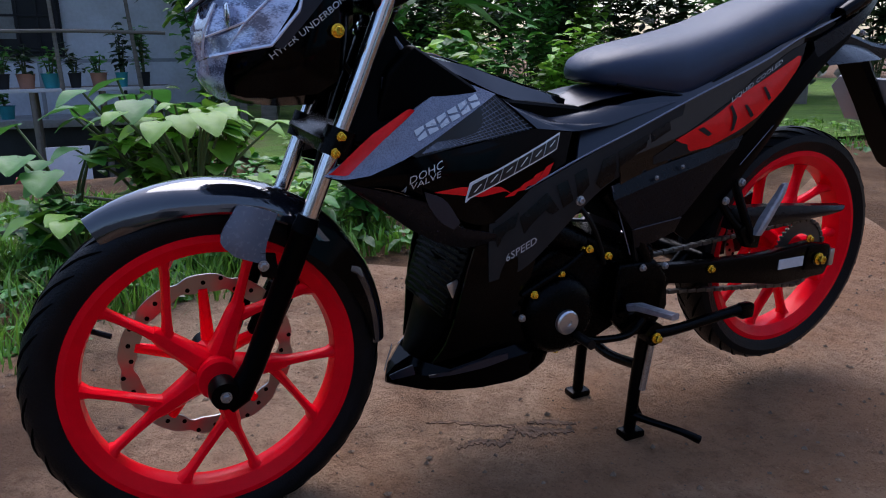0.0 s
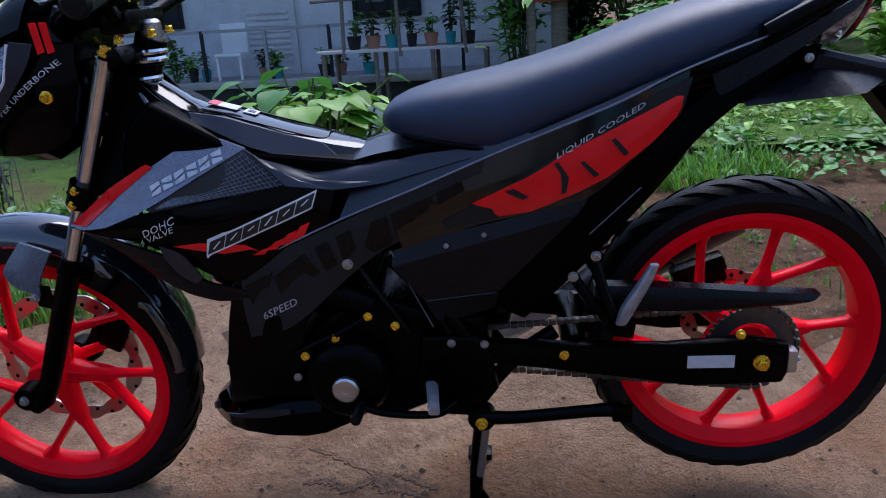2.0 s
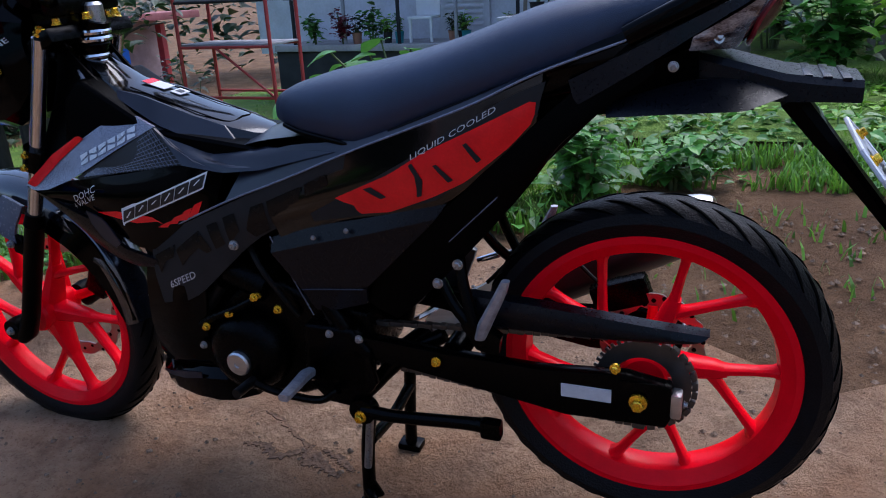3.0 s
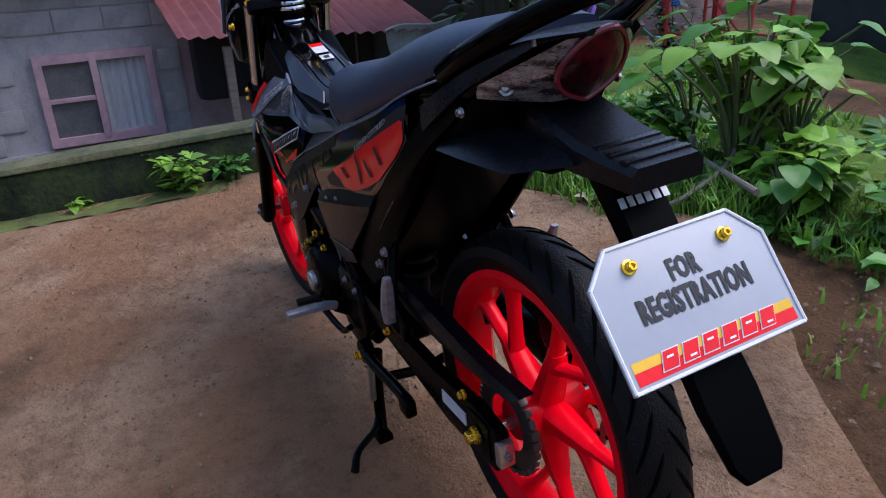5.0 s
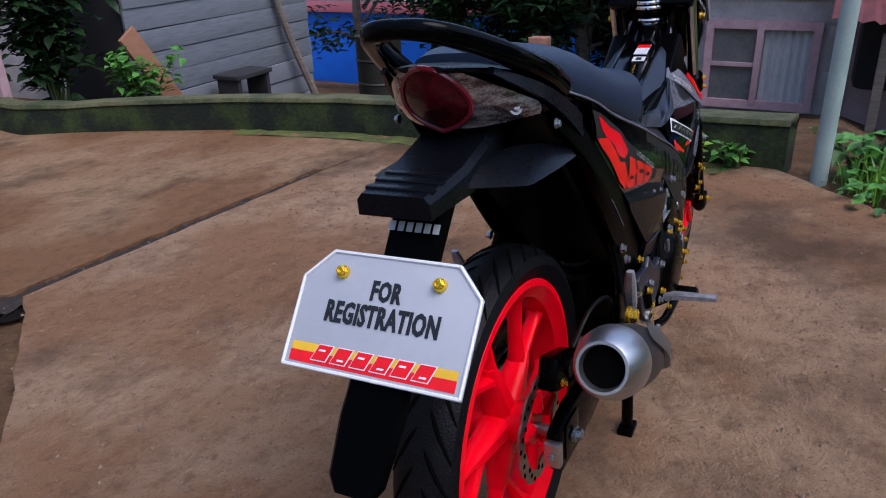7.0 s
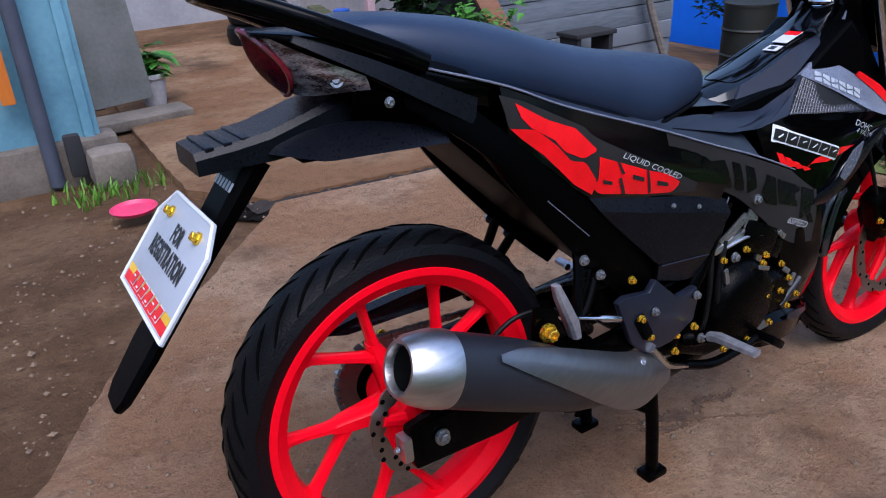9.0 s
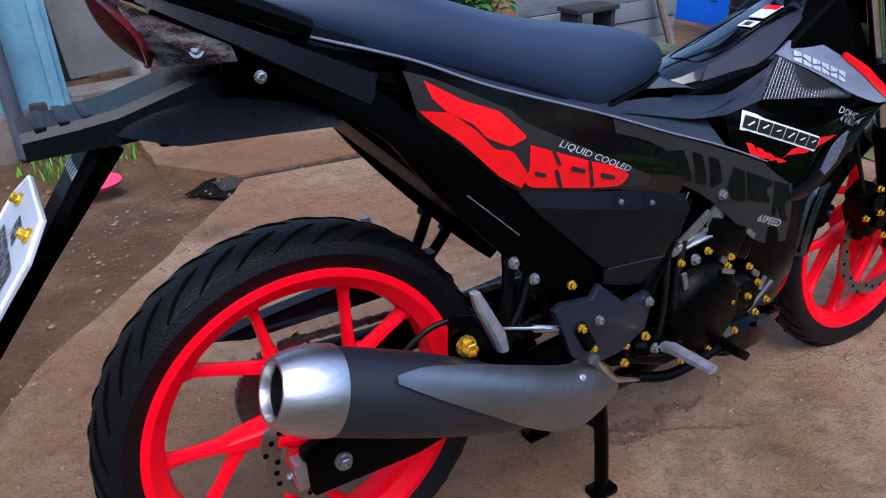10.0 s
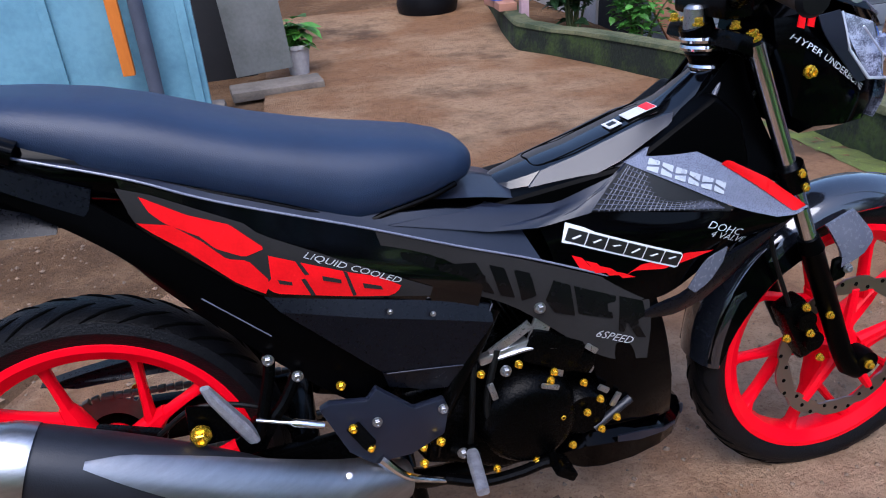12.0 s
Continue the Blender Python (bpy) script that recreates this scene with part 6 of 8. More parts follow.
    part("steering_side_cover", skin(mirrored([[(1.02, 0.052, 0.86), (1.05, 0.06, 0.77), (1.10, 0.085, 0.66)], [(0.955, 0.05, 0.79), (0.99, 0.072, 0.72), (1.04, 0.090, 0.655)], [(0.892, 0.055, 0.743), (0.93, 0.080, 0.705), (1.0, 0.096, 0.65)]], s), 14, 6, 0.004), SATIN, core)

# belly pan: a keel with a chamfered upper edge that runs out to a point
secs = []
for x, w, zt, zb, c in ((0.990, 0.005, 0.201, 0.190, 0.004), (0.975, 0.028, 0.214, 0.186, 0.016), (0.952, 0.056, 0.222, 0.184, 0.030), (0.935, 0.074, 0.226, 0.183, 0.020), (0.90, 0.096, 0.234, 0.182, 0.006),
                        (0.84, 0.116, 0.246, 0.181, 0.012), (0.78, 0.124, 0.256, 0.182, 0.024), (0.745, 0.122, 0.258, 0.188, 0.020), (0.70, 0.104, 0.240, 0.208, 0.006)):
    half = [(w - c, zt + c * 0.9), (w, zt), (w * 0.9, zb + (zt - zb) * 0.25), (w * 0.45, zb)]
    secs.append([(x, y, z) for y, z in half] + [(x, 0, zb - 0.001)] + [(x, -y, z) for y, z in half[::-1]])
belly = part("belly_pan", loft(secs), GLOSS, core, "glossy black pointed belly pan", smooth=12)
for s in (1, -1):
    # paler pieces paint the sky's reflection on the black pan's facets
    part("pan_facet", skin(mirrored([[(0.988, 0.014, 0.209), (0.972, 0.034, 0.2265), (0.957, 0.052, 0.2410)], [(0.985, 0.020, 0.202), (0.970, 0.042, 0.2150), (0.955, 0.060, 0.2260)]], s), 8, 3, 0.003, smooth_u=False), DARKPL, belly, "facet of the pan's tip, coloured pale for sky sheen", smooth=10)
    part("pan_facet", skin(mirrored([[(0.935, 0.0765, 0.2270), (0.90, 0.0985, 0.2385), (0.845, 0.1190, 0.2600), (0.800, 0.1245, 0.2660)], [(0.934, 0.0775, 0.2225), (0.90, 0.0990, 0.2310), (0.845, 0.1195, 0.2440), (0.800, 0.1255, 0.2550)]], s), 12, 3, 0.003, smooth_u=False), DARKPL, belly, smooth=10)
# corrugated cover in front of the engine
secs = []
for k in range(19):
    u = k / 18
    z = 0.47 - 0.255 * u
    x = float(np.interp(u, [0, 0.35, 0.7, 1], [0.866, 0.892, 0.925, 0.968])) + (0.006 if k % 2 and 0.15 < u < 0.6 else 0.0)
    w = float(np.interp(u, [0, 0.4, 0.7, 1], [0.108, 0.104, 0.080, 0.028]))
    secs.append([(x - 0.05, w, z), (x - 0.012, w * 0.82, z), (x, w * 0.4, z), (x + 0.004, 0, z), (x, -w * 0.4, z), (x - 0.012, -w * 0.82, z), (x - 0.05, -w, z)])
part("front_cover", loft(secs, closed=False, caps=False), SATIN, core, "ribbed black front cover", smooth=25)

# centre cover on top of the tank: a flat lacquered top between two sharp edges
secs = []
for x, zc, wt, zt, wl, zl in ((1.020, 0.856, 0.022, 0.850, 0.028, 0.832), (0.975, 0.818, 0.033, 0.810, 0.040, 0.790), (0.932, 0.788, 0.042, 0.781, 0.050, 0.768), (0.908, 0.778, 0.045, 0.772, 0.058, 0.758),
                              (0.865, 0.768, 0.046, 0.764, 0.066, 0.741), (0.822, 0.754, 0.046, 0.750, 0.073, 0.719), (0.763, 0.736, 0.046, 0.731, 0.075, 0.697), (0.722, 0.727, 0.046, 0.721, 0.074, 0.684),
                              (0.690, 0.718, 0.044, 0.712, 0.066, 0.684), (0.655, 0.709, 0.036, 0.703, 0.050, 0.686), (0.632, 0.702, 0.020, 0.698, 0.030, 0.688)):
    secs.append([(x, wl, zl), (x, wt, zt), (x, wt * 0.55, zc - 0.001), (x, 0, zc), (x, -wt * 0.55, zc - 0.001), (x, -wt, zt), (x, -wl, zl), (x, -wl * 0.6, zl - 0.02), (x, wl * 0.6, zl - 0.02)])
tank_cover = part("tank_cover", loft(secs), LACQ, bike, "glossy black centre cover", smooth=18)
for s in (1, -1):
    part("cover_side", skin(mirrored([[(0.918, 0.0475, 0.774), (0.865, 0.0490, 0.765), (0.763, 0.0490, 0.732), (0.704, 0.0480, 0.716)],
                                      [(0.909, 0.0600, 0.762), (0.822, 0.0755, 0.722), (0.722, 0.0770, 0.688), (0.672, 0.0630, 0.690)]], s), 16, 5, 0.004, smooth_u=False), DARKPL, tank_cover, "dark grey side of the centre cover", smooth=14)
lay = Matrix.Rotation(radians(-16), 4, "Y")
part("warning_sticker", box((0.878, -0.012, 0.7735), (0.050, 0.030, 0.0012), 0, lay), STICK, tank_cover, "small white warning label")
part("warning_mark", box((0.893, -0.012, 0.7786), (0.016, 0.029, 0.0008), 0, lay), REDINK, tank_cover)
part("warning_sticker", box((0.834, -0.014, 0.7596), (0.022, 0.028, 0.0012), 0, lay), STICK, tank_cover)
part("warning_mark", box((0.833, -0.014, 0.7606), (0.012, 0.012, 0.0008), 0, lay), INK, tank_cover)
# black line paints the dark of the lid's seam
part("fuel_lid_seam", tube([(0.90, 0.034, 0.7765), (0.80, 0.036, 0.7460), (0.71, 0.034, 0.7205), (0.70, 0, 0.7215), (0.71, -0.034, 0.7205), (0.80, -0.036, 0.7460), (0.90, -0.034, 0.7765)], 0.0012, 5), SOOTSHADE, tank_cover)
part("knee_valley", skin([[(0.66, 0.075, 0.690), (0.60, 0.085, 0.705), (0.53, 0.09, 0.715)], [(0.66, 0.0004, 0.698), (0.61, 0.0004, 0.715), (0.55, 0.0004, 0.722)]], 10, 6, 0.004,
                         bm=skin([[(0.66, -0.075, 0.690), (0.60, -0.085, 0.705), (0.53, -0.09, 0.715)], [(0.66, -0.0004, 0.698), (0.61, -0.0004, 0.715), (0.55, -0.0004, 0.722)]], 10, 6, 0.004)), DARKPL, tank_cover)


# ---- tail ----
def tail_ring(x, zt, zb, w, k=0.7, slant=0.0):
    pts = []
    for j in range(20):
        a = 2 * math.pi * j / 20
        c, s_ = math.cos(a), math.sin(a)
        q = math.copysign(abs(s_) ** k, s_)
        pts.append((x + slant * (1 - q) / 2, w * math.copysign(abs(c) ** k, c), (zt + zb) / 2 + (zt - zb) / 2 * q))
    return pts


tail = part("tail_cowl", loft([tail_ring(0.16, 0.86, 0.76, 0.100), tail_ring(0.06, 0.882, 0.785, 0.104), tail_ring(-0.01, 0.895, 0.815, 0.103), tail_ring(-0.05, 0.902, 0.832, 0.093, slant=0.018), tail_ring(-0.085, 0.908, 0.843, 0.074, slant=0.030), tail_ring(-0.108, 0.911, 0.850, 0.052, slant=0.036)]),
            GLOSS, bike, "glossy black tail cowl", smooth=45)
for s in (1, -1):
    part("tail_blade", skin(mirrored([[(0.10, 0.108, 0.812), (0.02, 0.113, 0.850), (-0.05, 0.105, 0.884), (-0.12, 0.074, 0.915)],
                                      [(0.09, 0.113, 0.780), (0.015, 0.117, 0.824), (-0.05, 0.109, 0.864), (-0.125, 0.076, 0.908)]], s), 16, 5, 0.006), COVER, tail, "dark tail side blade")
    bolt(-0.030, s * 0.114, 0.830, gold=False, size=1.1, parent=tail)
# red oval lamp between clear wings; the face slants forward and down
for s in (1, -1):
    b = skin(mirrored([[(-0.152, 0.004, 0.921), (-0.142, 0.036, 0.914), (-0.108, 0.072, 0.892), (-0.050, 0.101, 0.862)],
                       [(-0.134, 0.004, 0.878), (-0.126, 0.038, 0.876), (-0.096, 0.074, 0.866), (-0.048, 0.103, 0.853)],
                       [(-0.104, 0.004, 0.838), (-0.099, 0.034, 0.839), (-0.082, 0.064, 0.842), (-0.046, 0.101, 0.846)]], s), 16, 10, 0.010)
    lens = part("turn_lens", b, LENSCLR, tail, "clear turn signal lens", smooth=20)
    b = lathe([(0.0001, 0.004), (0.004, 0.004), (0.006, 0.001), (0.009, 0.001), (0.010, -0.004), (0.0001, -0.004)], (0, 0, 0), 18, axis="x")
    bulb = part("turn_bulb", b, SILVER, lens, "small silver bulb reflector")
    bulb.matrix_basis = Matrix.Translation((-0.0785, s * 0.081, 0.860)) @ Matrix.Rotation(radians(-s * 50 + 180), 4, "Z") @ Matrix.Rotation(radians(-15), 4, "Y")
# the red lens lies in the middle of the same face
rows_ = []
for i in range(21):
    y = -0.044 + 0.088 * i / 20
    a = abs(y)
    top = (-0.153 + 0.3 * a + 4.6 * a * a, 0.926 - 0.05 * a - 2.4 * a * a)
    bot = (-0.104 + 0.15 * a + 1.4 * a * a, 0.838 + 0.2 * a)
    mid = (-0.134 + 0.25 * a + 3.0 * a * a, 0.879 - 0.9 * a * a)
    k = math.sqrt(max(0.0, 1 - (a / 0.0445) ** 2))
    col = []
    for v in np.linspace(-k, k, 9):
        u = 0.5 + 0.5 * v * 0.93
        x = (1 - u) ** 2 * top[0] + 2 * u * (1 - u) * (2 * mid[0] - 0.5 * (top[0] + bot[0])) + u * u * bot[0]
        z = (1 - u) ** 2 * top[1] + 2 * u * (1 - u) * (2 * mid[1] - 0.5 * (top[1] + bot[1])) + u * u * bot[1]
        bulge = 0.008 + 0.006 * (1 - (a / 0.046) ** 2) * (1 - v * v)
        col.append((x - bulge, y, z - 0.2 * bulge))
    rows_.append(col)
b = bmesh.new()
grid2 = [[b.verts.new(q) for q in r_] for r_ in rows_]
for i in range(20):
    for k in range(8):
        b.faces.new((grid2[i][k], grid2[i + 1][k], grid2[i + 1][k + 1], grid2[i][k + 1]))
bmesh.ops.solidify(b, geom=b.faces[:], thickness=0.004)
bmesh.ops.remove_doubles(b, verts=b.verts, dist=1e-5)
lamp = part("tail_lamp", b, LENSRED, tail, "oval red tail lamp lens", smooth=50)
edge = [r_[0] for r_ in rows_] + [r_[-1] for r_ in rows_[::-1]]
part("lamp_ring", tube(edge + edge[:1], 0.0036, 6, steps=90), LENSRIM, lamp)

# grab rail: a flat squared loop, raised over the hump
left = [(0.036, 0.099, 0.856), (-0.02, 0.099, 0.884), (-0.078, 0.086, 0.911), (-0.130, 0.066, 0.934), (-0.170, 0.047, 0.950), (-0.186, 0.029, 0.957), (-0.189, 0.010, 0.959), (-0.189, 0.0, 0.959)]
line = spline(left + [(x, -y, z) for x, y, z in left[-2::-1]], 52)
secs = []
for i, p in enumerate(line):
    d = (line[min(i + 1, 51)] - line[max(i - 1, 0)]).normalized()
    n = d.cross(Vector((0, 0, 1))).normalized()
    up = n.cross(d)
    taper = 1 - abs(i - 25.5) / 25.5
    w, h = 0.017 - 0.005 * taper, 0.014 - 0.003 * taper
    secs.append([p + n * (w * math.copysign(abs(math.cos(a)) ** 0.6, math.cos(a))) + up * (h * math.copysign(abs(math.sin(a)) ** 0.6, math.sin(a))) for a in (2 * math.pi * (j + 0.5) / 12 for j in range(12))])
part("grab_rail", loft(secs), GLOSS, bike, "satin black grab rail", smooth=50)
tail.matrix_basis = Matrix.Translation((0.008, 0, -0.009))
part("tail_hump", loft([tail_ring(0.02, 0.898, 0.862, 0.085), tail_ring(-0.05, 0.910, 0.868, 0.080), tail_ring(-0.10, 0.917, 0.895, 0.066), tail_ring(-0.135, 0.920, 0.909, 0.050), tail_ring(-0.156, 0.922, 0.914, 0.030)]), COVER, tail, "dark hump over the tail lamp", smooth=40)

# undertail, mudguard and plate holder
def deck(poly, z0, z1, bev=0.003, tilt=0.0):
    """A flat moulded plate, drawn in plan; tilt raises it towards the rear."""
    b = bmesh.new()
    f = b.faces.new([b.verts.new((x, y, z0)) for x, y in poly])
    r = bmesh.ops.extrude_face_region(b, geom=[f])
    bmesh.ops.translate(b, vec=(0, 0, z1 - z0), verts=[v for v in r["geom"] if isinstance(v, bmesh.types.BMVert)])
    for v in b.verts:
        v.co.z -= tilt * v.co.x
    bmesh.ops.recalc_face_normals(b, faces=b.faces[:])
    return bevelled(b, bev)


secs = []
for x, w, zt, zb in ((-0.028, 0.050, 0.832, 0.780), (-0.088, 0.052, 0.817, 0.770), (-0.152, 0.052, 0.800, 0.766), (-0.192, 0.050, 0.795, 0.766), (-0.241, 0.047, 0.791, 0.765)):
    secs.append([(x, w, zb), (x, w, zt - 0.008), (x, w - 0.007, zt), (x, -w + 0.007, zt), (x, -w, zt - 0.008), (x, -w, zb)])
under = part("undertail", loft(secs), COVER, bike, "black undertail mudguard with stepped ridges", smooth=20)
part("undertail_floor", deck([(0.09, 0.10), (-0.12, 0.06), (-0.12, -0.06), (0.09, -0.10)], 0.757, 0.775, 0.003), SATIN, under, smooth=20)
for s in (1, -1):
    part("undertail_wing", skin(mirrored([[(-0.135, 0.046, 0.791), (-0.07, 0.060, 0.796), (0.0, 0.075, 0.794), (0.065, 0.090, 0.782)],
                                          [(-0.158, 0.056, 0.776), (-0.108, 0.111, 0.767), (-0.02, 0.117, 0.763), (0.058, 0.114, 0.757)]], s), 18, 5, 0.007, smooth_u=False), COVER, under, "dark undertail wing", smooth=16)
    part("tail_filler", skin(mirrored([[(0.08, 0.104, 0.80), (0.0, 0.100, 0.825), (-0.05, 0.09, 0.842)], [(0.09, 0.106, 0.765), (0.02, 0.085, 0.775), (-0.05, 0.052, 0.785)]], s), 10, 5, 0.004), SATIN, under)
for k in range(3):
    part("undertail_rib", box((-0.178 - 0.022 * k, 0, 0.7955 - 0.0017 * k), (0.011, 0.088, 0.006), 0.002), COVER, under)
d = Vector((-0.645, 0, -0.764))
n = Vector((-0.764, 0, 0.645))
o = Vector((-0.163, 0, 0.766))
secs = []
for t, w, th in ((0, 0.036, 0.030), (0.06, 0.036, 0.026), (0.14, 0.037, 0.020), (0.27, 0.042, 0.016), (0.335, 0.037, 0.012), (0.352, 0.025, 0.010)):
    c = o + d * t
    ring = []
    for u, v in ((1, 0.2), (0.85, 1), (-0.85, 1), (-1, 0.2), (-0.9, -1), (0.9, -1)):
        ring.append(c + Vector((0, u * w, 0)) + n * (v * th * 0.5))
    secs.append(ring)
holder = part("plate_holder", loft(secs), SATIN, bike, "long satin black rear mudflap")
for k in range(6):
    w = 0.0085
    u = 0.032 - k * 0.0118
    q = [o + d * t_ + Vector((0, y_, 0)) + n * 0.0145 for t_, y_ in ((0.052, u), (0.052, u - w), (0.040, u - w), (0.040, u))]
    b = bmesh.new()
    b.faces.new([b.verts.new(v) for v in q])
    part("maker_mark", b, LETTER, holder, smooth=0)

# plate: local frame with u across and v up the plate
PO = Vector((-0.327, 0.003, 0.6055)) + n * 0.004
PU, PV = Vector((0, -1, 0)), -d


def on_plate(u, v, h=0.0):
    return PO + PU * u + PV * v + n * h


def plate_shape(poly, h0, h1, bev=0.0):
    b = bmesh.new()
    f = b.faces.new([b.verts.new(on_plate(u, v, h0)) for u, v in poly])
    if h1 != h0:
        r = bmesh.ops.extrude_face_region(b, geom=[f])
        bmesh.ops.translate(b, vec=n * (h1 - h0), verts=[q for q in r["geom"] if isinstance(q, bmesh.types.BMVert)])
        bmesh.ops.recalc_face_normals(b, faces=b.faces[:])
        bevelled(b, bev)
    return b


OUT = [(-0.117, -0.002), (0.117, -0.002), (0.118, 0.106), (0.084, 0.141), (-0.084, 0.141), (-0.118, 0.106)]
plate_ob = part("number_plate", plate_shape(OUT, 0, 0.004, 0.0015), PLATEW, bike, "white temporary plate reading for registration")
b = None
for (u0, v0), (u1, v1) in zip(OUT, OUT[1:] + OUT[:1]):
    b = tube([on_plate(u0 * 0.985, v0 * 0.97 + 0.002, 0.0045), on_plate(u1 * 0.985, v1 * 0.97 + 0.002, 0.0045)], 0.0022, 6, bm=b)
part("plate_rim", b, WHITE, plate_ob)
part("plate_stripe", plate_shape([(-0.108, 0.005), (0.108, 0.005), (0.108, 0.018), (-0.108, 0.018)], 0.0046, 0.0046), REDINK, plate_ob)
part("plate_stripe", plate_shape([(-0.108, 0.0182), (0.108, 0.0182), (0.108, 0.028), (-0.108, 0.028)], 0.0046, 0.0046), YELINK, plate_ob)
for k in range(6):
    u = -0.078 + k * 0.0265
    w = 0.0215
    part("dealer_mark", plate_shape([(u, 0.009), (u + w, 0.009), (u + w + 0.008, 0.029), (u + 0.008, 0.029)], 0.0056, 0.0056), WHITE, plate_ob)
    part("dealer_mark", plate_shape([(u + 0.0016, 0.0102), (u + w - 0.0006, 0.0102), (u + w + 0.0064, 0.0278), (u + 0.0086, 0.0278)], 0.0064, 0.0064), REDINK, plate_ob)
    cut = 0.013 if k % 2 else 0.0205
    part("dealer_mark", plate_shape([(u + 0.010, cut), (u + w - 0.003, cut), (u + w - 0.0022, cut + 0.0022), (u + 0.0108, cut + 0.0022)], 0.0070, 0.0070), WHITE, plate_ob)
for s in (1, -1):
    c = on_plate(s * 0.064, 0.115, 0.004)
    bolt(c.x, c.y, c.z, size=1.4, tip=n, parent=plate_ob)


def text_mesh(body, height, width=None, shear=0.0, bold=0.0):
    """Letters of the built-in font as a flat bmesh, centred, with the given cap height."""
    cu = bpy.data.curves.new("letters", "FONT")
    cu.body, cu.align_x, cu.align_y, cu.shear, cu.offset = body, "CENTER", "CENTER", shear, bold
    cu.resolution_u, cu.space_character = 2, 1.0 + 2.2 * bold
    tmp = bpy.data.objects.new("letters", cu)
    me = bpy.data.meshes.new_from_object(tmp)
    b = bmesh.new()
    b.from_mesh(me)
    bpy.data.objects.remove(tmp)
    bpy.data.curves.remove(cu)
    bpy.data.meshes.remove(me)
    xs_ = [v.co.x for v in b.verts]
    ys_ = [v.co.y for v in b.verts]
    cx, cy = (max(xs_) + min(xs_)) / 2, (max(ys_) + min(ys_)) / 2
    ky = height / (max(ys_) - min(ys_))
    kx = width / (max(xs_) - min(xs_)) if width else ky
    for v in b.verts:
        v.co = Vector(((v.co.x - cx) * kx, (v.co.y - cy) * ky, 0))
    return b


for words, v, h, w in (("FOR", 0.0985, 0.0245, 0.040), ("REGISTRATION", 0.0685, 0.0265, 0.148)):
    b = bmesh.new()
    for dx, dy in ((-0.0005, 0.0002), (0.0005, 0.0002)):
        stroke = text_mesh(words, h, w, bold=0.036)
        vs_ = {q: b.verts.new(on_plate(q.co.x + dx, v + q.co.y + dy, 0.0050 + 0.2 * dx)) for q in stroke.verts}
        for f in stroke.faces:
            b.faces.new([vs_[q] for q in f.verts])
        stroke.free()
    part("plate_lettering", b, INK, plate_ob, smooth=0)

# ---- graphics on the panels ----
trees = {}


def on_panel(key, x, z, lift=0.0018):
    """The panel's outer face at a height and length of the bike."""
    ob = UNDER[key]
    if key not in trees:
        bm_ = bmesh.new()
        bm_.from_mesh(ob.data)
        trees[key] = BVHTree.FromBMesh(bm_)
        bm_.free()
    s = key[0]
    hit = trees[key].ray_cast(Vector((x, s * 0.3, z)), Vector((0, -s, 0)))
    if hit[0] is None:
        near = trees[key].find_nearest(Vector((x, s * 0.125, z)))[0]
        return Vector((x, near.y + s * lift, z))
    return hit[0] + Vector((0, s * lift, 0))


def graphic(key, shape, material, name, lift=0.0018, label=""):
    """A flat printed shape, laid onto a panel. shape: a polygon in x and z, or a bmesh in that plane."""
    if isinstance(shape, list):
        b = bmesh.new()
        pts = resample([(x, 0, z) for x, z in shape + shape[:1]], 48)[:-1]
        b.faces.new([b.verts.new(p) for p in pts])
        bmesh.ops.triangulate(b, faces=b.faces[:])
        for _ in range(4):
            long = [e for e in b.edges if e.calc_length() > 0.016]
            if long:
                bmesh.ops.subdivide_edges(b, edges=long, cuts=1)
                bmesh.ops.triangulate(b, faces=b.faces[:])
    else:
        b = shape
    for v in b.verts:
        v.co = on_panel(key, v.co.x, v.co.z, lift)
    return part(name, b, material, UNDER[key], label, smooth=60)


def slanted_row(key, p0, p1, h, count, material, name, lean=0.3, gap=0.22, lift=0.0022):
    """A row of slanted blocks in place of a brand word, from p0 to p1."""
    a, c = Vector((p0[0], 0, p0[1])), Vector((p1[0], 0, p1[1]))
    step = (c - a) / count
    up = Vector((-step.z, 0, step.x)).normalized() * h
    if up.z < 0:
        up = -up
    sh = step.normalized() * h * lean
    for k in range(count):
        q = a + step * k
        w = step * (1 - gap)
        lean_at = lambda u, v: q + w * u + (up + sh) * v
        c0, c1 = (0.62, 0.36) if k % 2 else (0.36, 0.62)
        for quad in ([lean_at(0, 0), lean_at(1, 0), lean_at(1, c1 - 0.10), lean_at(0, c0 - 0.10)], [lean_at(0, c0 + 0.08), lean_at(1, c1 + 0.08), lean_at(1, 1), lean_at(0, 1)]):
            graphic(key, [(v.x, v.z) for v in quad], material, name, lift)


def words(key, body, x0, z0, x1, z1, h, material, name, shear=0.3):
    """Readable lettering from (x0, z0) to (x1, z1), in reading order."""
    a, c = Vector((x0, 0, z0)), Vector((x1, 0, z1))
    b = text_mesh(body, h, (c - a).length, shear, 0.0)
    e = (c - a).normalized()
    up = Vector((-e.z, 0, e.x))
    if up.z < 0:
        up = -up
    mid = (a + c) / 2
    for v in b.verts:
        v.co = mid + e * v.co.x + up * v.co.y
    graphic(key, b, material, name, 0.0042)


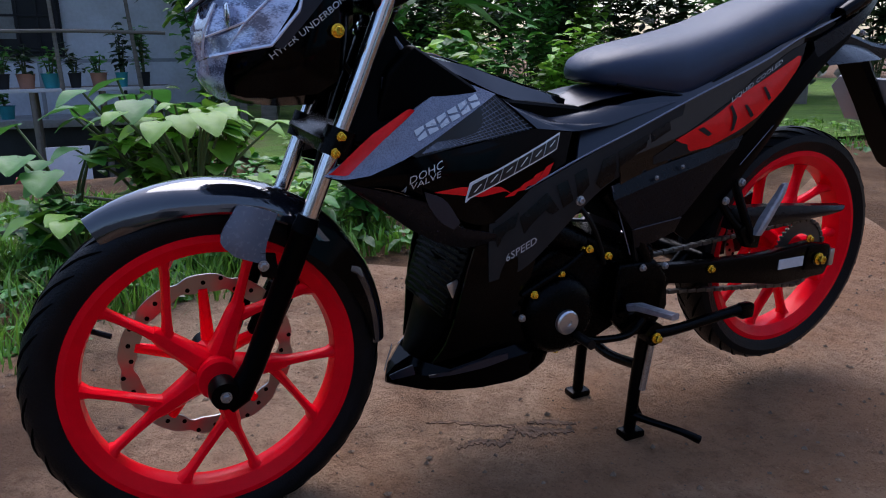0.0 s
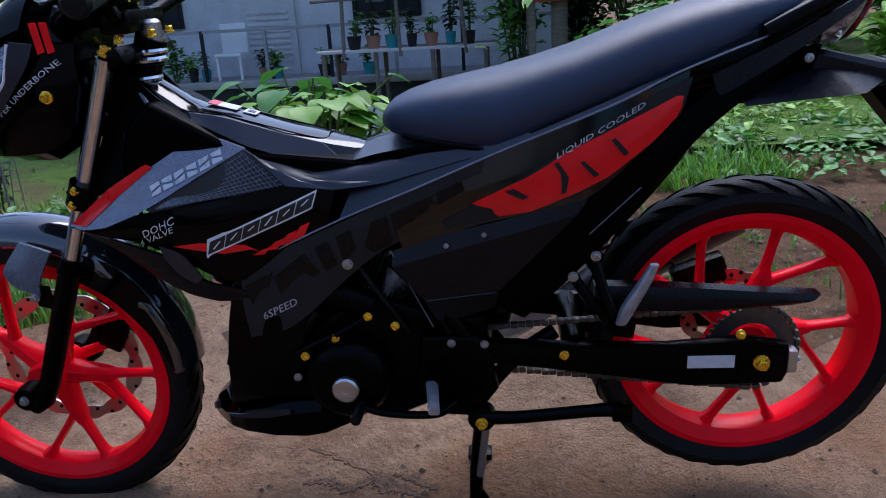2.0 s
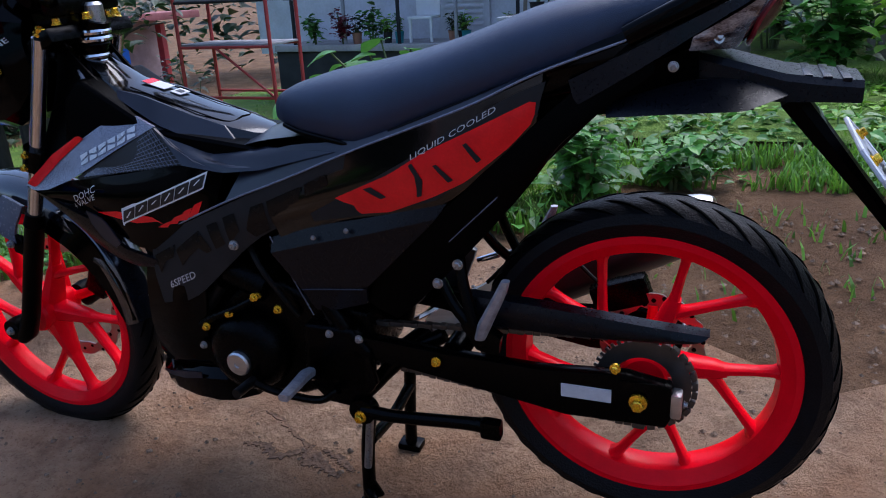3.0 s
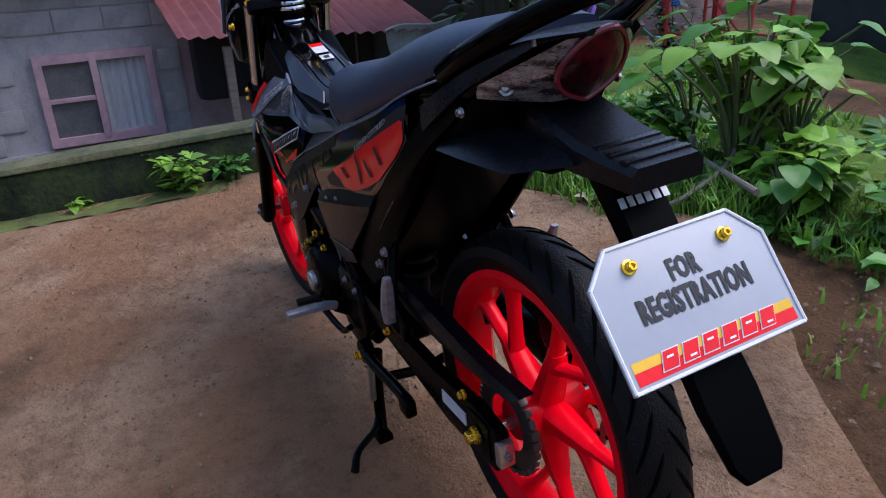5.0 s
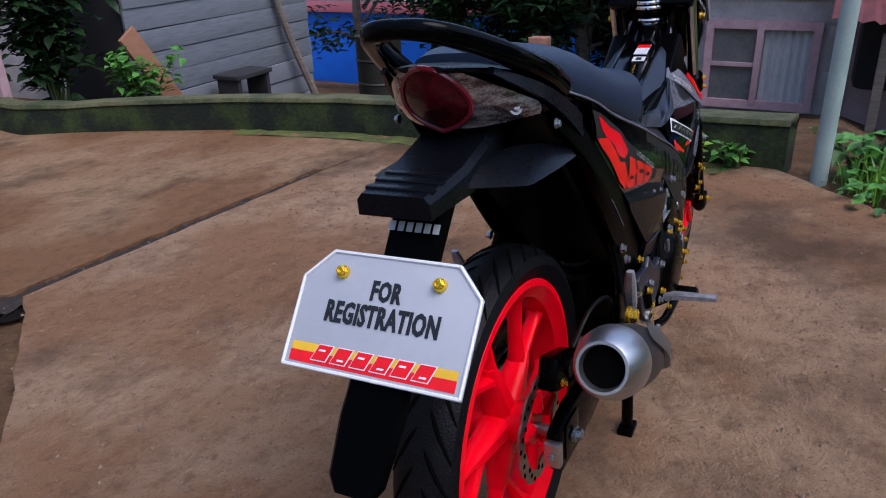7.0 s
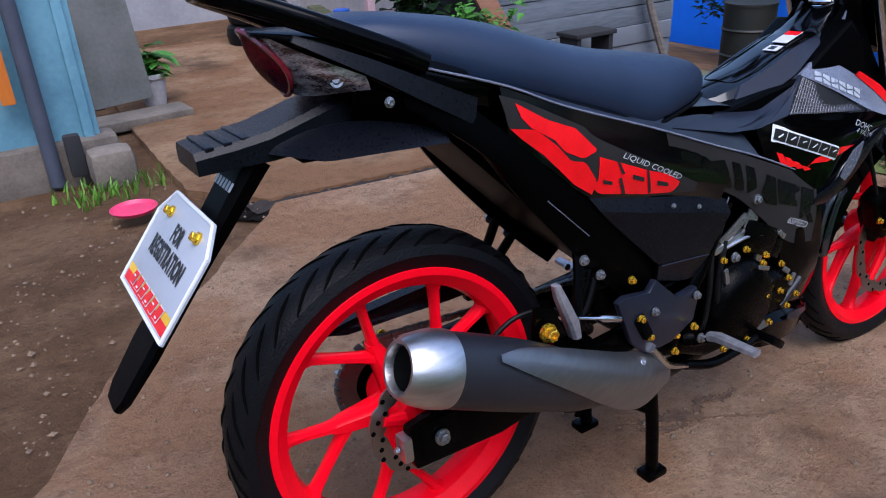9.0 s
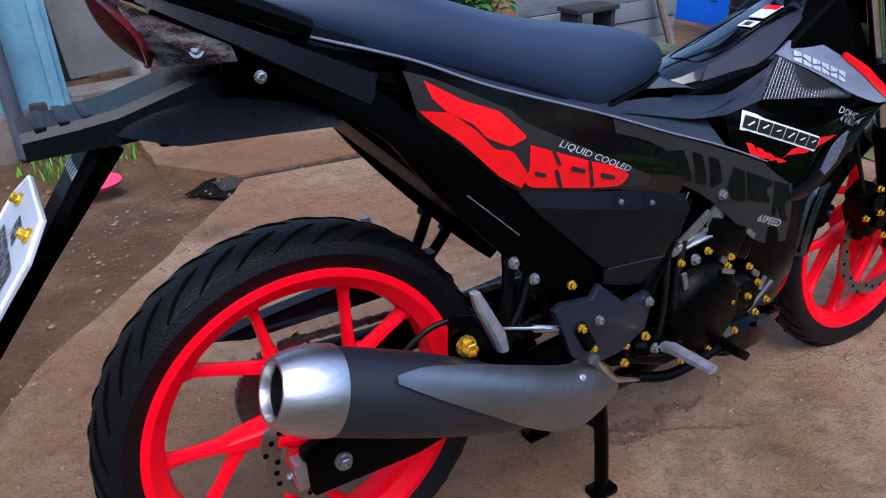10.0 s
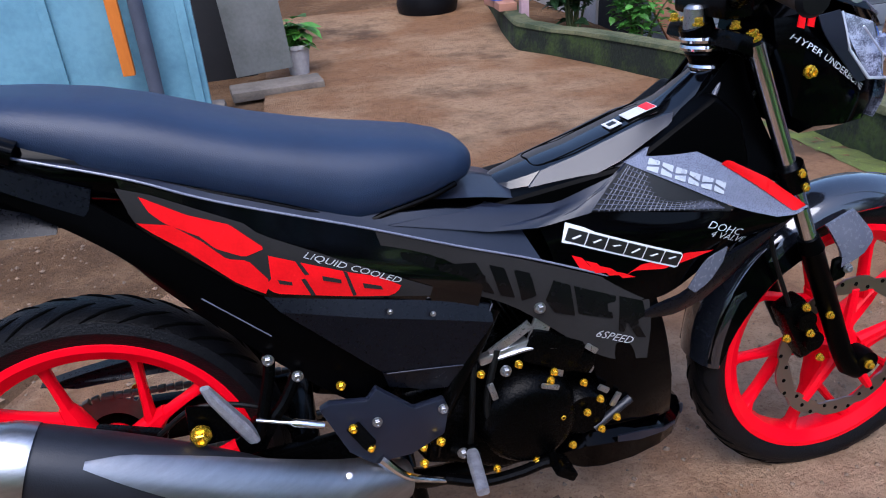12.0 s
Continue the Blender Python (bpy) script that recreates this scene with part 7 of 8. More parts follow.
for s in (1, -1):
    # reading order runs to the front on one side and to the rear on the other
    r = (lambda a, c: (a, c)) if s < 0 else (lambda a, c: (c, a))
    # grey field and red graphics on the rear panel
    graphic((s, "rear"), [(0.136, 0.803), (0.176, 0.788), (0.276, 0.736), (0.292, 0.719), (0.387, 0.668), (0.511, 0.602), (0.510, 0.588), (0.415, 0.605), (0.300, 0.634), (0.228, 0.684), (0.150, 0.756), (0.140, 0.769), (0.149, 0.772)], DECGREY, "grey_graphic", 0.0012)
    red = [[(0.160, 0.789), (0.211, 0.758), (0.258, 0.738), (0.296, 0.700), (0.269, 0.693), (0.236, 0.710), (0.220, 0.729), (0.183, 0.752), (0.168, 0.768)],
           [(0.150, 0.757), (0.189, 0.749), (0.222, 0.722), (0.247, 0.694), (0.272, 0.688), (0.294, 0.655), (0.287, 0.635), (0.253, 0.658), (0.201, 0.712), (0.168, 0.739)],
           [(0.298, 0.690), (0.352, 0.667), (0.400, 0.647), (0.440, 0.633), (0.468, 0.613), (0.452, 0.600), (0.398, 0.610), (0.298, 0.634), (0.286, 0.648), (0.303, 0.662)]]
    if s > 0:
        # the figures on this side read towards the rear and fill the field
        red = [[(0.462, 0.631), (0.368, 0.672), (0.315, 0.704), (0.241, 0.738), (0.148, 0.782), (0.152, 0.752), (0.186, 0.716), (0.251, 0.665), (0.302, 0.640), (0.372, 0.613), (0.430, 0.606), (0.424, 0.620), (0.442, 0.623)]]
    for gap in (([(0.398, 0.652), (0.412, 0.648), (0.384, 0.634), (0.374, 0.638)], [(0.330, 0.690), (0.336, 0.687), (0.322, 0.664), (0.326, 0.640), (0.318, 0.642), (0.314, 0.666)], [(0.292, 0.690), (0.298, 0.688), (0.276, 0.664), (0.268, 0.668)], [(0.246, 0.722), (0.252, 0.719), (0.232, 0.694), (0.225, 0.699)]) if s > 0 else ()):
        graphic((s, "rear"), gap, DECGREY, "grey_graphic", 0.0040)
    for k, poly in enumerate(red):
        graphic((s, "rear"), poly, REDINK, "red_graphic", 0.0020 + 0.0003 * k)
    if s < 0:
        for slit in ([(0.330, 0.678), (0.336, 0.675), (0.346, 0.655), (0.340, 0.655)], [(0.334, 0.650), (0.340, 0.650), (0.350, 0.622), (0.344, 0.623)],
                     [(0.390, 0.652), (0.395, 0.649), (0.404, 0.612), (0.399, 0.611)], [(0.362, 0.650), (0.386, 0.640), (0.386, 0.634), (0.362, 0.643)],
                     [(0.414, 0.629), (0.438, 0.620), (0.441, 0.613), (0.415, 0.621)], [(0.304, 0.655), (0.322, 0.648), (0.322, 0.643), (0.306, 0.648)]):
            graphic((s, "rear"), slit, DECGREY, "grey_graphic", 0.0040)
    (xa, za), (xb, zb) = r((0.343, 0.683), (0.466, 0.622)) if s < 0 else ((0.333, 0.697), (0.203, 0.768))
    words((s, "rear"), "LIQUID COOLED", xa, za, xb, zb, 0.0105 if s < 0 else 0.0085, LETTER, "panel_lettering")
    # large dark letter shapes on the grey band, leaning strokes with gaps
    dark = [[(0.470, 0.662), (0.520, 0.644), (0.512, 0.626), (0.494, 0.634), (0.478, 0.622)], [(0.520, 0.634), (0.575, 0.626), (0.600, 0.572), (0.584, 0.578), (0.572, 0.598), (0.545, 0.600), (0.530, 0.596)],
            [(0.594, 0.619), (0.616, 0.610), (0.630, 0.560), (0.608, 0.568)], [(0.630, 0.605), (0.655, 0.594), (0.662, 0.558), (0.640, 0.553)],
            [(0.690, 0.576), (0.716, 0.563), (0.722, 0.512), (0.690, 0.524), (0.676, 0.548)], [(0.722, 0.560), (0.790, 0.530), (0.790, 0.520), (0.748, 0.530), (0.748, 0.520), (0.785, 0.504), (0.784, 0.494), (0.728, 0.514)],
            [(0.796, 0.528), (0.836, 0.512), (0.840, 0.488), (0.822, 0.480), (0.842, 0.448), (0.826, 0.452), (0.808, 0.484), (0.804, 0.466), (0.794, 0.470)]]
    if s > 0:
        xs_ = [x for poly in dark for x, z in poly]
        mid_ = (max(xs_) + min(xs_)) / 2
        dark = [[(2 * mid_ - x, z + (x - mid_) * 0.86) for x, z in poly] for poly in dark]
    for poly in dark:
        graphic((s, "band"), poly, DIM, "dark_graphic", 0.0016)
    (xa, za), (xb, zb) = r((0.757, 0.476), (0.818, 0.449))
    words((s, "band"), "6SPEED", xa, za, xb, zb, 0.0125, LETTER, "panel_lettering")
    # maker's word on the nose, as blocks, and the red edge with dark slashes
    (xa, za), (xb, zb) = r((0.852, 0.707), (0.975, 0.654))
    slanted_row((s, "nose"), (xa, za + 0.001), (xb, zb + 0.001), 0.0165, 6, LETTER, "maker_mark", 0.12, 0.2)
    graphic((s, "nose"), [(1.122, 0.613), (1.095, 0.610), (1.030, 0.660), (0.972, 0.700), (0.985, 0.704), (1.05, 0.668)], REDINK, "red_graphic", 0.0016)
    # model word: pale outlined slanted blocks over red slashes
    def mark(u, v):
        """A place in the slanted model word: u along it, v up it; it reads rearwards on one side."""
        uu = u if s < 0 else 1 - u
        lean = 0.010 * (v - 0.5) * (1 if s < 0 else -1)
        return (0.713 + 0.180 * uu + lean, 0.641 - 0.071 * uu + 0.026 * (v - 0.5) - 0.3 * lean)
    graphic((s, "number"), [mark(-0.02, 1.10), mark(0.005, -0.18), mark(0.05, 0.0), mark(0.97, 0.0), mark(1.01, -0.10), mark(1.01, 1.0), mark(0.20, 1.0), mark(0.16, 1.10)], WHITE, "model_mark", 0.0020)
    for k in range(6):
        u0, u1 = 0.016 + 0.165 * k, 0.016 + 0.165 * k + 0.156
        graphic((s, "number"), [mark(u0, 0.12), mark(u1, 0.12), mark(u1, 0.88), mark(u0, 0.88)], INK, "model_mark", 0.0030)
        graphic((s, "number"), [mark(u0 + 0.045, 0.34 + 0.08 * (k % 3)), mark(u0 + 0.062, 0.30 + 0.08 * (k % 3)), mark(u0 + 0.115, 0.62 + 0.06 * (k % 2)), mark(u0 + 0.098, 0.66 + 0.06 * (k % 2))], WHITE, "model_mark", 0.0038)
    for k in range(4):
        x0 = 0.722 + 0.022 * k
        graphic((s, "number"), [(x0, 0.606 - 0.012 * k), (x0 + 0.016, 0.600 - 0.012 * k), (x0 + 0.034, 0.576 - 0.007 * k), (x0 + 0.014, 0.580 - 0.008 * k)], REDINK, "red_graphic", 0.0016)
    graphic((s, "number"), [(0.800, 0.556), (0.820, 0.566), (0.868, 0.560), (0.905, 0.566), (0.955, 0.574), (0.905, 0.580), (0.868, 0.576), (0.83, 0.574)], REDINK, "red_graphic", 0.0013)
    (xa, za), (xb, zb) = r((0.938, 0.621), (0.998, 0.596))
    words((s, "number"), "DOHC", xa, za, xb, zb, 0.0115, LETTER, "panel_lettering")
    (xa, za), (xb, zb) = r((0.942, 0.606), (1.008, 0.580))
    words((s, "number"), "4 VALVE", xa, za, xb, zb, 0.0095, LETTER, "panel_lettering")
    bolt(0.667, s * 0.126, 0.536, gold=False, size=1.5)
    for x, z in ((0.445, 0.582), (0.505, 0.566)):
        bolt(x, s * 0.137, z, gold=False, size=0.7)
    # words along the headlamp cowl
    UNDER[s, "head"] = cowl
    (xa, za), (xb, zb) = ((1.090, 0.872), (1.208, 0.787)) if s < 0 else ((1.208, 0.787), (1.090, 0.872))
    words((s, "head"), "HYPER UNDERBONE", xa, za, xb, zb, 0.0088, LETTER, "panel_lettering", 0.0)

# ---- swingarm, guard, engine ----
for s in (1, -1):
    y0, y1 = (0.092, 0.116) if s > 0 else (-0.116, -0.092)
    b = plate([(0.46, 0.385), (0.32, 0.375), (0.15, 0.370), (0.02, 0.380), (-0.045, 0.368), (-0.052, 0.330), (-0.040, 0.298), (0.11, 0.294), (0.22, 0.312), (0.34, 0.33), (0.46, 0.345)], y0, y1, 0.006)
    arm = part("swingarm", b, FRAMEM, bike, "black box-section swingarm")
    bolt(0.001, s * 0.122, 0.343, gold=s > 0, size=2.3 if s > 0 else 2.0, parent=arm)
    part("chain_adjuster", box((-0.052, s * 0.106, 0.338), (0.016, 0.026, 0.040), 0.004), ALU, arm)
    bolt(-0.062, s * 0.106, 0.338, gold=False, size=1.0, tip=(-1, 0, 0), parent=arm)
    part("axle_plate", plate([(-0.028, 0.372), (0.03, 0.372), (0.036, 0.318), (-0.03, 0.314)], s * 0.1165, s * 0.1185, 0.001), FRAMEM, arm)
part("sticker", box((0.079, 0.117, 0.341), (0.076, 0.002, 0.022), 0), STICK, bike, "white printed sticker on the swingarm")
b = skin([[(0.27, 0.106, 0.478), (0.14, 0.108, 0.472), (0.0, 0.108, 0.460), (-0.09, 0.100, 0.450)], [(0.27, 0.112, 0.462), (0.14, 0.114, 0.452), (0.0, 0.114, 0.444), (-0.075, 0.108, 0.442)], [(0.27, 0.108, 0.434), (0.15, 0.108, 0.430), (0.05, 0.108, 0.432), (-0.04, 0.104, 0.434)]], 20, 6, 0.024)
guard = part("chain_guard", b, COVER, bike, "matt black chain guard")
bolt(0.036, 0.118, 0.392, size=1.4)
bolt(0.222, 0.117, 0.402, size=1.4)
bolt(0.320, 0.118, 0.360, size=1.4)
part("cross_brace", tube([(0.30, -0.09, 0.36), (0.30, 0.09, 0.36)], 0.022, 14), FRAMEM, bike)
part("shock_absorber", tube([(0.43, 0, 0.36), (0.37, 0, 0.60)], 0.020, 14), FRAMEM, bike)
b = None
coil = [(0.43 - 0.06 * u + 0.03 * math.cos(u * 44), 0.03 * math.sin(u * 44), 0.36 + 0.24 * u) for u in np.linspace(0.15, 0.85, 84)]
part("spring", tube(coil, 0.005, 6, steps=84), CABLE, bike)

# rear calliper
b = box((0.055, -0.078, 0.415), (0.10, 0.034, 0.055), 0.010, Matrix.Rotation(radians(20), 4, "Y"))
b = lathe([(0.0001, -0.03), (0.017, -0.03), (0.019, 0.0), (0.0001, 0.0)], (0.06, -0.07, 0.42), 18, bm=b)
rc = part("brake_calliper", b, ENGINE, bike, "black rear brake calliper")
bolt(0.02, -0.097, 0.415, size=1.1, parent=rc)
bolt(0.095, -0.097, 0.40, gold=False, size=1.0, parent=rc)
part("brake_hose", tube([(0.10, -0.088, 0.43), (0.16, -0.10, 0.47), (0.24, -0.105, 0.455), (0.30, -0.10, 0.40)], 0.004, 8), CABLE, rc)

# engine: cases, covers, finned barrel, head
b = plate([(0.79, 0.335), (0.77, 0.262), (0.71, 0.228), (0.60, 0.232), (0.53, 0.262), (0.48, 0.275), (0.44, 0.35), (0.45, 0.42), (0.54, 0.43), (0.62, 0.46), (0.70, 0.44), (0.77, 0.39)], -0.098, 0.094, 0.014, seg=3)
engine = part("engine_case", b, ENGINE, bike, "black engine case with gold bolts", smooth=40)
# generator cover with its plug
b = lathe([(0.0001, 0.142), (0.045, 0.142), (0.062, 0.136), (0.074, 0.122), (0.080, 0.09), (0.0001, 0.09)], (0.690, 0, 0.322), 40)
cover = part("generator_cover", b, ENGINE, engine)
part("cover_plug", lathe([(0.0001, 0.150), (0.006, 0.150), (0.0062, 0.152), (0.020, 0.152), (0.023, 0.149), (0.023, 0.135), (0.0001, 0.135)], (0.690, 0, 0.316), 32), ALU, cover, "round silver cover plug")
part("cover_rib", tube([(0.775, 0.122, 0.372), (0.735, 0.128, 0.395), (0.69, 0.128, 0.415), (0.645, 0.122, 0.438)], 0.0065, 10), ENGINE, cover)
part("starter_motor", tube([(0.64, 0.09, 0.445), (0.71, 0.09, 0.475)], 0.028, 16), ENGINE, engine)
part("sprocket_cover", plate([(0.56, 0.40), (0.47, 0.40), (0.435, 0.36), (0.445, 0.29), (0.51, 0.265), (0.57, 0.30)], 0.09, 0.124, 0.010, seg=3), ENGINE, engine)
# clutch cover
b = lathe([(0.0001, -0.150), (0.055, -0.150), (0.068, -0.144), (0.080, -0.128), (0.086, -0.095), (0.0001, -0.095)], (0.645, 0, 0.345), 44)
b = joined(b, lathe([(0.0001, -0.138), (0.034, -0.138), (0.044, -0.125), (0.048, -0.095), (0.0001, -0.095)], (0.735, 0, 0.335), 32))
clutch = part("clutch_cover", b, ENGINE, engine, smooth=40)
part("cover_tube", tube([(0.818, -0.128, 0.340), (0.752, -0.134, 0.303)], 0.007, 12), MUFF, clutch)
part("clutch_arm", box((0.62, -0.115, 0.470), (0.10, 0.016, 0.014), 0.004, Matrix.Rotation(radians(-12), 4, "Y")), ALU, engine)
# silver cable adjusters and clamps
for (x, z, lx, lz, a) in ((0.622, 0.488, 0.075, 0.016, -30), (0.668, 0.492, 0.03, 0.045, 20), (0.715, 0.452, 0.022, 0.028, 35), (0.748, 0.414, 0.026, 0.020, 40), (0.700, 0.425, 0.018, 0.042, 12)):
    part("cable_bracket", box((x, -0.118, z), (lx, 0.006, lz), 0.002, Matrix.Rotation(radians(a), 4, "Y")), SILVER, engine)
# silver slivers stand in for highlights on the black cover edges
for (x, y, z, lx, lz, a) in ((0.660, -0.119, 0.480, 0.012, 0.052, 40), (0.672, -0.150, 0.412, 0.030, 0.008, 20), (0.584, -0.140, 0.418, 0.010, 0.030, -15), (0.769, -0.131, 0.372, 0.020, 0.010, 35),
                               (0.757, -0.131, 0.312, 0.022, 0.009, -30), (0.711, -0.126, 0.434, 0.012, 0.024, 25), (0.750, -0.126, 0.448, 0.024, 0.010, 40), (0.790, -0.131, 0.347, 0.010, 0.026, 30)):
    part("cable_bracket", box((x, y, z), (lx, 0.005, lz), 0.002, Matrix.Rotation(radians(a), 4, "Y")), SILVER, engine)
part("radiator_bracket", plate([(0.892, 0.410), (0.912, 0.402), (0.900, 0.375), (0.904, 0.352), (0.886, 0.350), (0.884, 0.378)], 0.092, 0.096, 0.001), ALU, bike)
part("brake_link", tube([(0.240, -0.139, 0.456), (0.285, -0.141, 0.441), (0.290, -0.141, 0.439), (0.330, -0.140, 0.424)], [0.003, 0.003, 0.0065, 0.0055], 10, smooth=False), CHROME, bike)
part("clutch_cable", tube([(0.600, -0.122, 0.462), (0.655, -0.126, 0.470), (0.715, -0.124, 0.460), (0.745, -0.10, 0.50)], 0.0035, 8), SILVER, engine)
part("breather_hose", tube([(0.60, -0.118, 0.475), (0.578, -0.128, 0.40), (0.580, -0.130, 0.345), (0.592, -0.120, 0.315)], 0.006, 8), CABLE, engine)
part("pump_housing", box((0.69, -0.105, 0.455), (0.10, 0.05, 0.06), 0.014, Matrix.Rotation(radians(25), 4, "Y")), ENGINE, engine)
part("pump_housing", box((0.735, -0.108, 0.425), (0.050, 0.04, 0.040), 0.014, Matrix.Rotation(radians(25), 4, "Y")), ENGINE, engine)
axis = Vector((0.45, 0, 0.893)).normalized()
base = Vector((0.70, 0, 0.44))
for k in range(7):
    c = base + axis * (0.012 * k)
    part("cooling_fin", box(c, (0.135, 0.165 - 0.004 * (k % 2), 0.005), 0.002, Matrix.Rotation(radians(26.7), 4, "Y")), ENGINE, engine)
part("cylinder", box(base + axis * 0.04, (0.11, 0.14, 0.10), 0.014, Matrix.Rotation(radians(26.7), 4, "Y")), ENGINE, engine)
part("cylinder_head", box(base + axis * 0.12, (0.125, 0.155, 0.075), 0.018, Matrix.Rotation(radians(26.7), 4, "Y")), ENGINE, engine)
radiator = part("radiator", box((0.865, 0, 0.43), (0.035, 0.20, 0.20), 0.006, Matrix.Rotation(radians(-18), 4, "Y")), FRAMEM, bike, "black radiator behind the front wheel")
fin = part("radiator_fin", box((0, 0, 0), (0.012, 0.17, 0.003), 0), FRAMEM, radiator)
for k in range(16):
    m_ = Matrix.Translation((0.885 - 0.0045 * (k - 8) * 0.65, 0, 0.43 + (k - 8) * 0.0115)) @ Matrix.Rotation(radians(-18), 4, "Y")
    if k == 0:
        fin.matrix_basis = m_
    else:
        share("radiator_fin", fin.data, m_, radiator)
part("coolant_hose", tube([(0.86, -0.085, 0.50), (0.80, -0.10, 0.53), (0.74, -0.095, 0.50), (0.70, -0.085, 0.47)], 0.012, 12), CABLE, engine)
part("coolant_hose", tube([(0.87, 0.085, 0.37), (0.82, 0.105, 0.36), (0.77, 0.10, 0.40), (0.74, 0.09, 0.44)], 0.012, 12), CABLE, engine)
part("horn", lathe([(0.0001, 0.016), (0.026, 0.016), (0.034, 0.004), (0.034, -0.006), (0.014, -0.016), (0.0001, -0.016)], (0.90, 0.06, 0.50), 28, axis="x"), CHROME, bike, "round horn behind the cowl")
for pts in ([(0.58, -0.10, 0.52), (0.56, -0.125, 0.45), (0.55, -0.13, 0.36), (0.545, -0.12, 0.30)], [(0.66, 0.10, 0.53), (0.63, 0.115, 0.49), (0.60, 0.11, 0.44), (0.58, 0.10, 0.40)], [(0.57, 0.10, 0.50), (0.53, 0.112, 0.45), (0.51, 0.11, 0.40)]):
    part("engine_cable", tube(pts, 0.0048, 8), CABLE, engine)
part("frame_tube", tube([(0.60, -0.112, 0.545), (0.545, -0.118, 0.45), (0.50, -0.112, 0.36), (0.49, -0.10, 0.30)], 0.014, 12), FRAMEM, bike)
part("frame_tube", tube([(0.60, 0.105, 0.54), (0.53, 0.11, 0.46), (0.48, 0.108, 0.38), (0.46, 0.10, 0.27)], 0.014, 12), FRAMEM, bike)

for x, z in ((0.642, 0.445), (0.701, 0.407), (0.756, 0.374), (0.790, 0.311), (0.762, 0.257), (0.598, 0.427), (0.473, 0.316)):
    bolt(x, 0.130 if z > 0.33 else 0.105, z, size=1.3, parent=engine)
for x, z in ((0.712, 0.219), (0.651, 0.221), (0.631, 0.241)):
    bolt(x, 0.06, z, size=1.2, tip=(0, 0.3, -1), parent=engine)
for x, z in ((0.507, 0.390), (0.452, 0.387), (0.776, 0.331)):
    bolt(x, 0.126, z, gold=False, size=1.2, parent=engine)
for x, z in ((0.566, 0.456), (0.625, 0.459), (0.681, 0.433), (0.675, 0.419), (0.729, 0.402), (0.757, 0.365), (0.735, 0.345), (0.693, 0.349), (0.786, 0.323), (0.760, 0.307), (0.710, 0.289), (0.648, 0.275), (0.582, 0.278)):
    bolt(x, -0.143, z, size=1.08, parent=engine)
for x, z in ((0.607, 0.447), (0.531, 0.316)):
    bolt(x, -0.135, z, gold=False, size=1.5, parent=engine)

# heel plates, pegs and levers
poly = [(0.327, 0.449), (0.343, 0.456), (0.396, 0.448), (0.411, 0.466), (0.463, 0.418), (0.509, 0.424), (0.515, 0.404), (0.505, 0.362), (0.452, 0.338), (0.392, 0.336), (0.360, 0.366)]
heel = part("heel_plate", plate(poly, -0.140, -0.126, 0.004), DARKPL, bike, "dark grey heel plate")
# black bar paints the shade in the slot
b = tube([(0.370, -0.1405, 0.413), (0.391, -0.1405, 0.374)], 0.011, 10)
part("heel_plate_slot", b, SOOTSHADE, heel)
for x, z in ((0.370, 0.413), (0.391, 0.374), (0.471, 0.341), (0.470, 0.310), (0.496, 0.356), (0.363, 0.478)):
    bolt(x, -0.146 if z > 0.35 and z < 0.45 else -0.13, z, size=1.2, parent=heel)
for x, z in ((0.406, 0.412), (0.505, 0.410)):
    bolt(x, -0.142, z, gold=False, size=1.3, parent=heel)
part("heel_plate", plate([(0.56, 0.36), (0.50, 0.375), (0.44, 0.36), (0.43, 0.30), (0.47, 0.245), (0.53, 0.25), (0.57, 0.29)], 0.108, 0.124, 0.006), FRAMEM, bike)
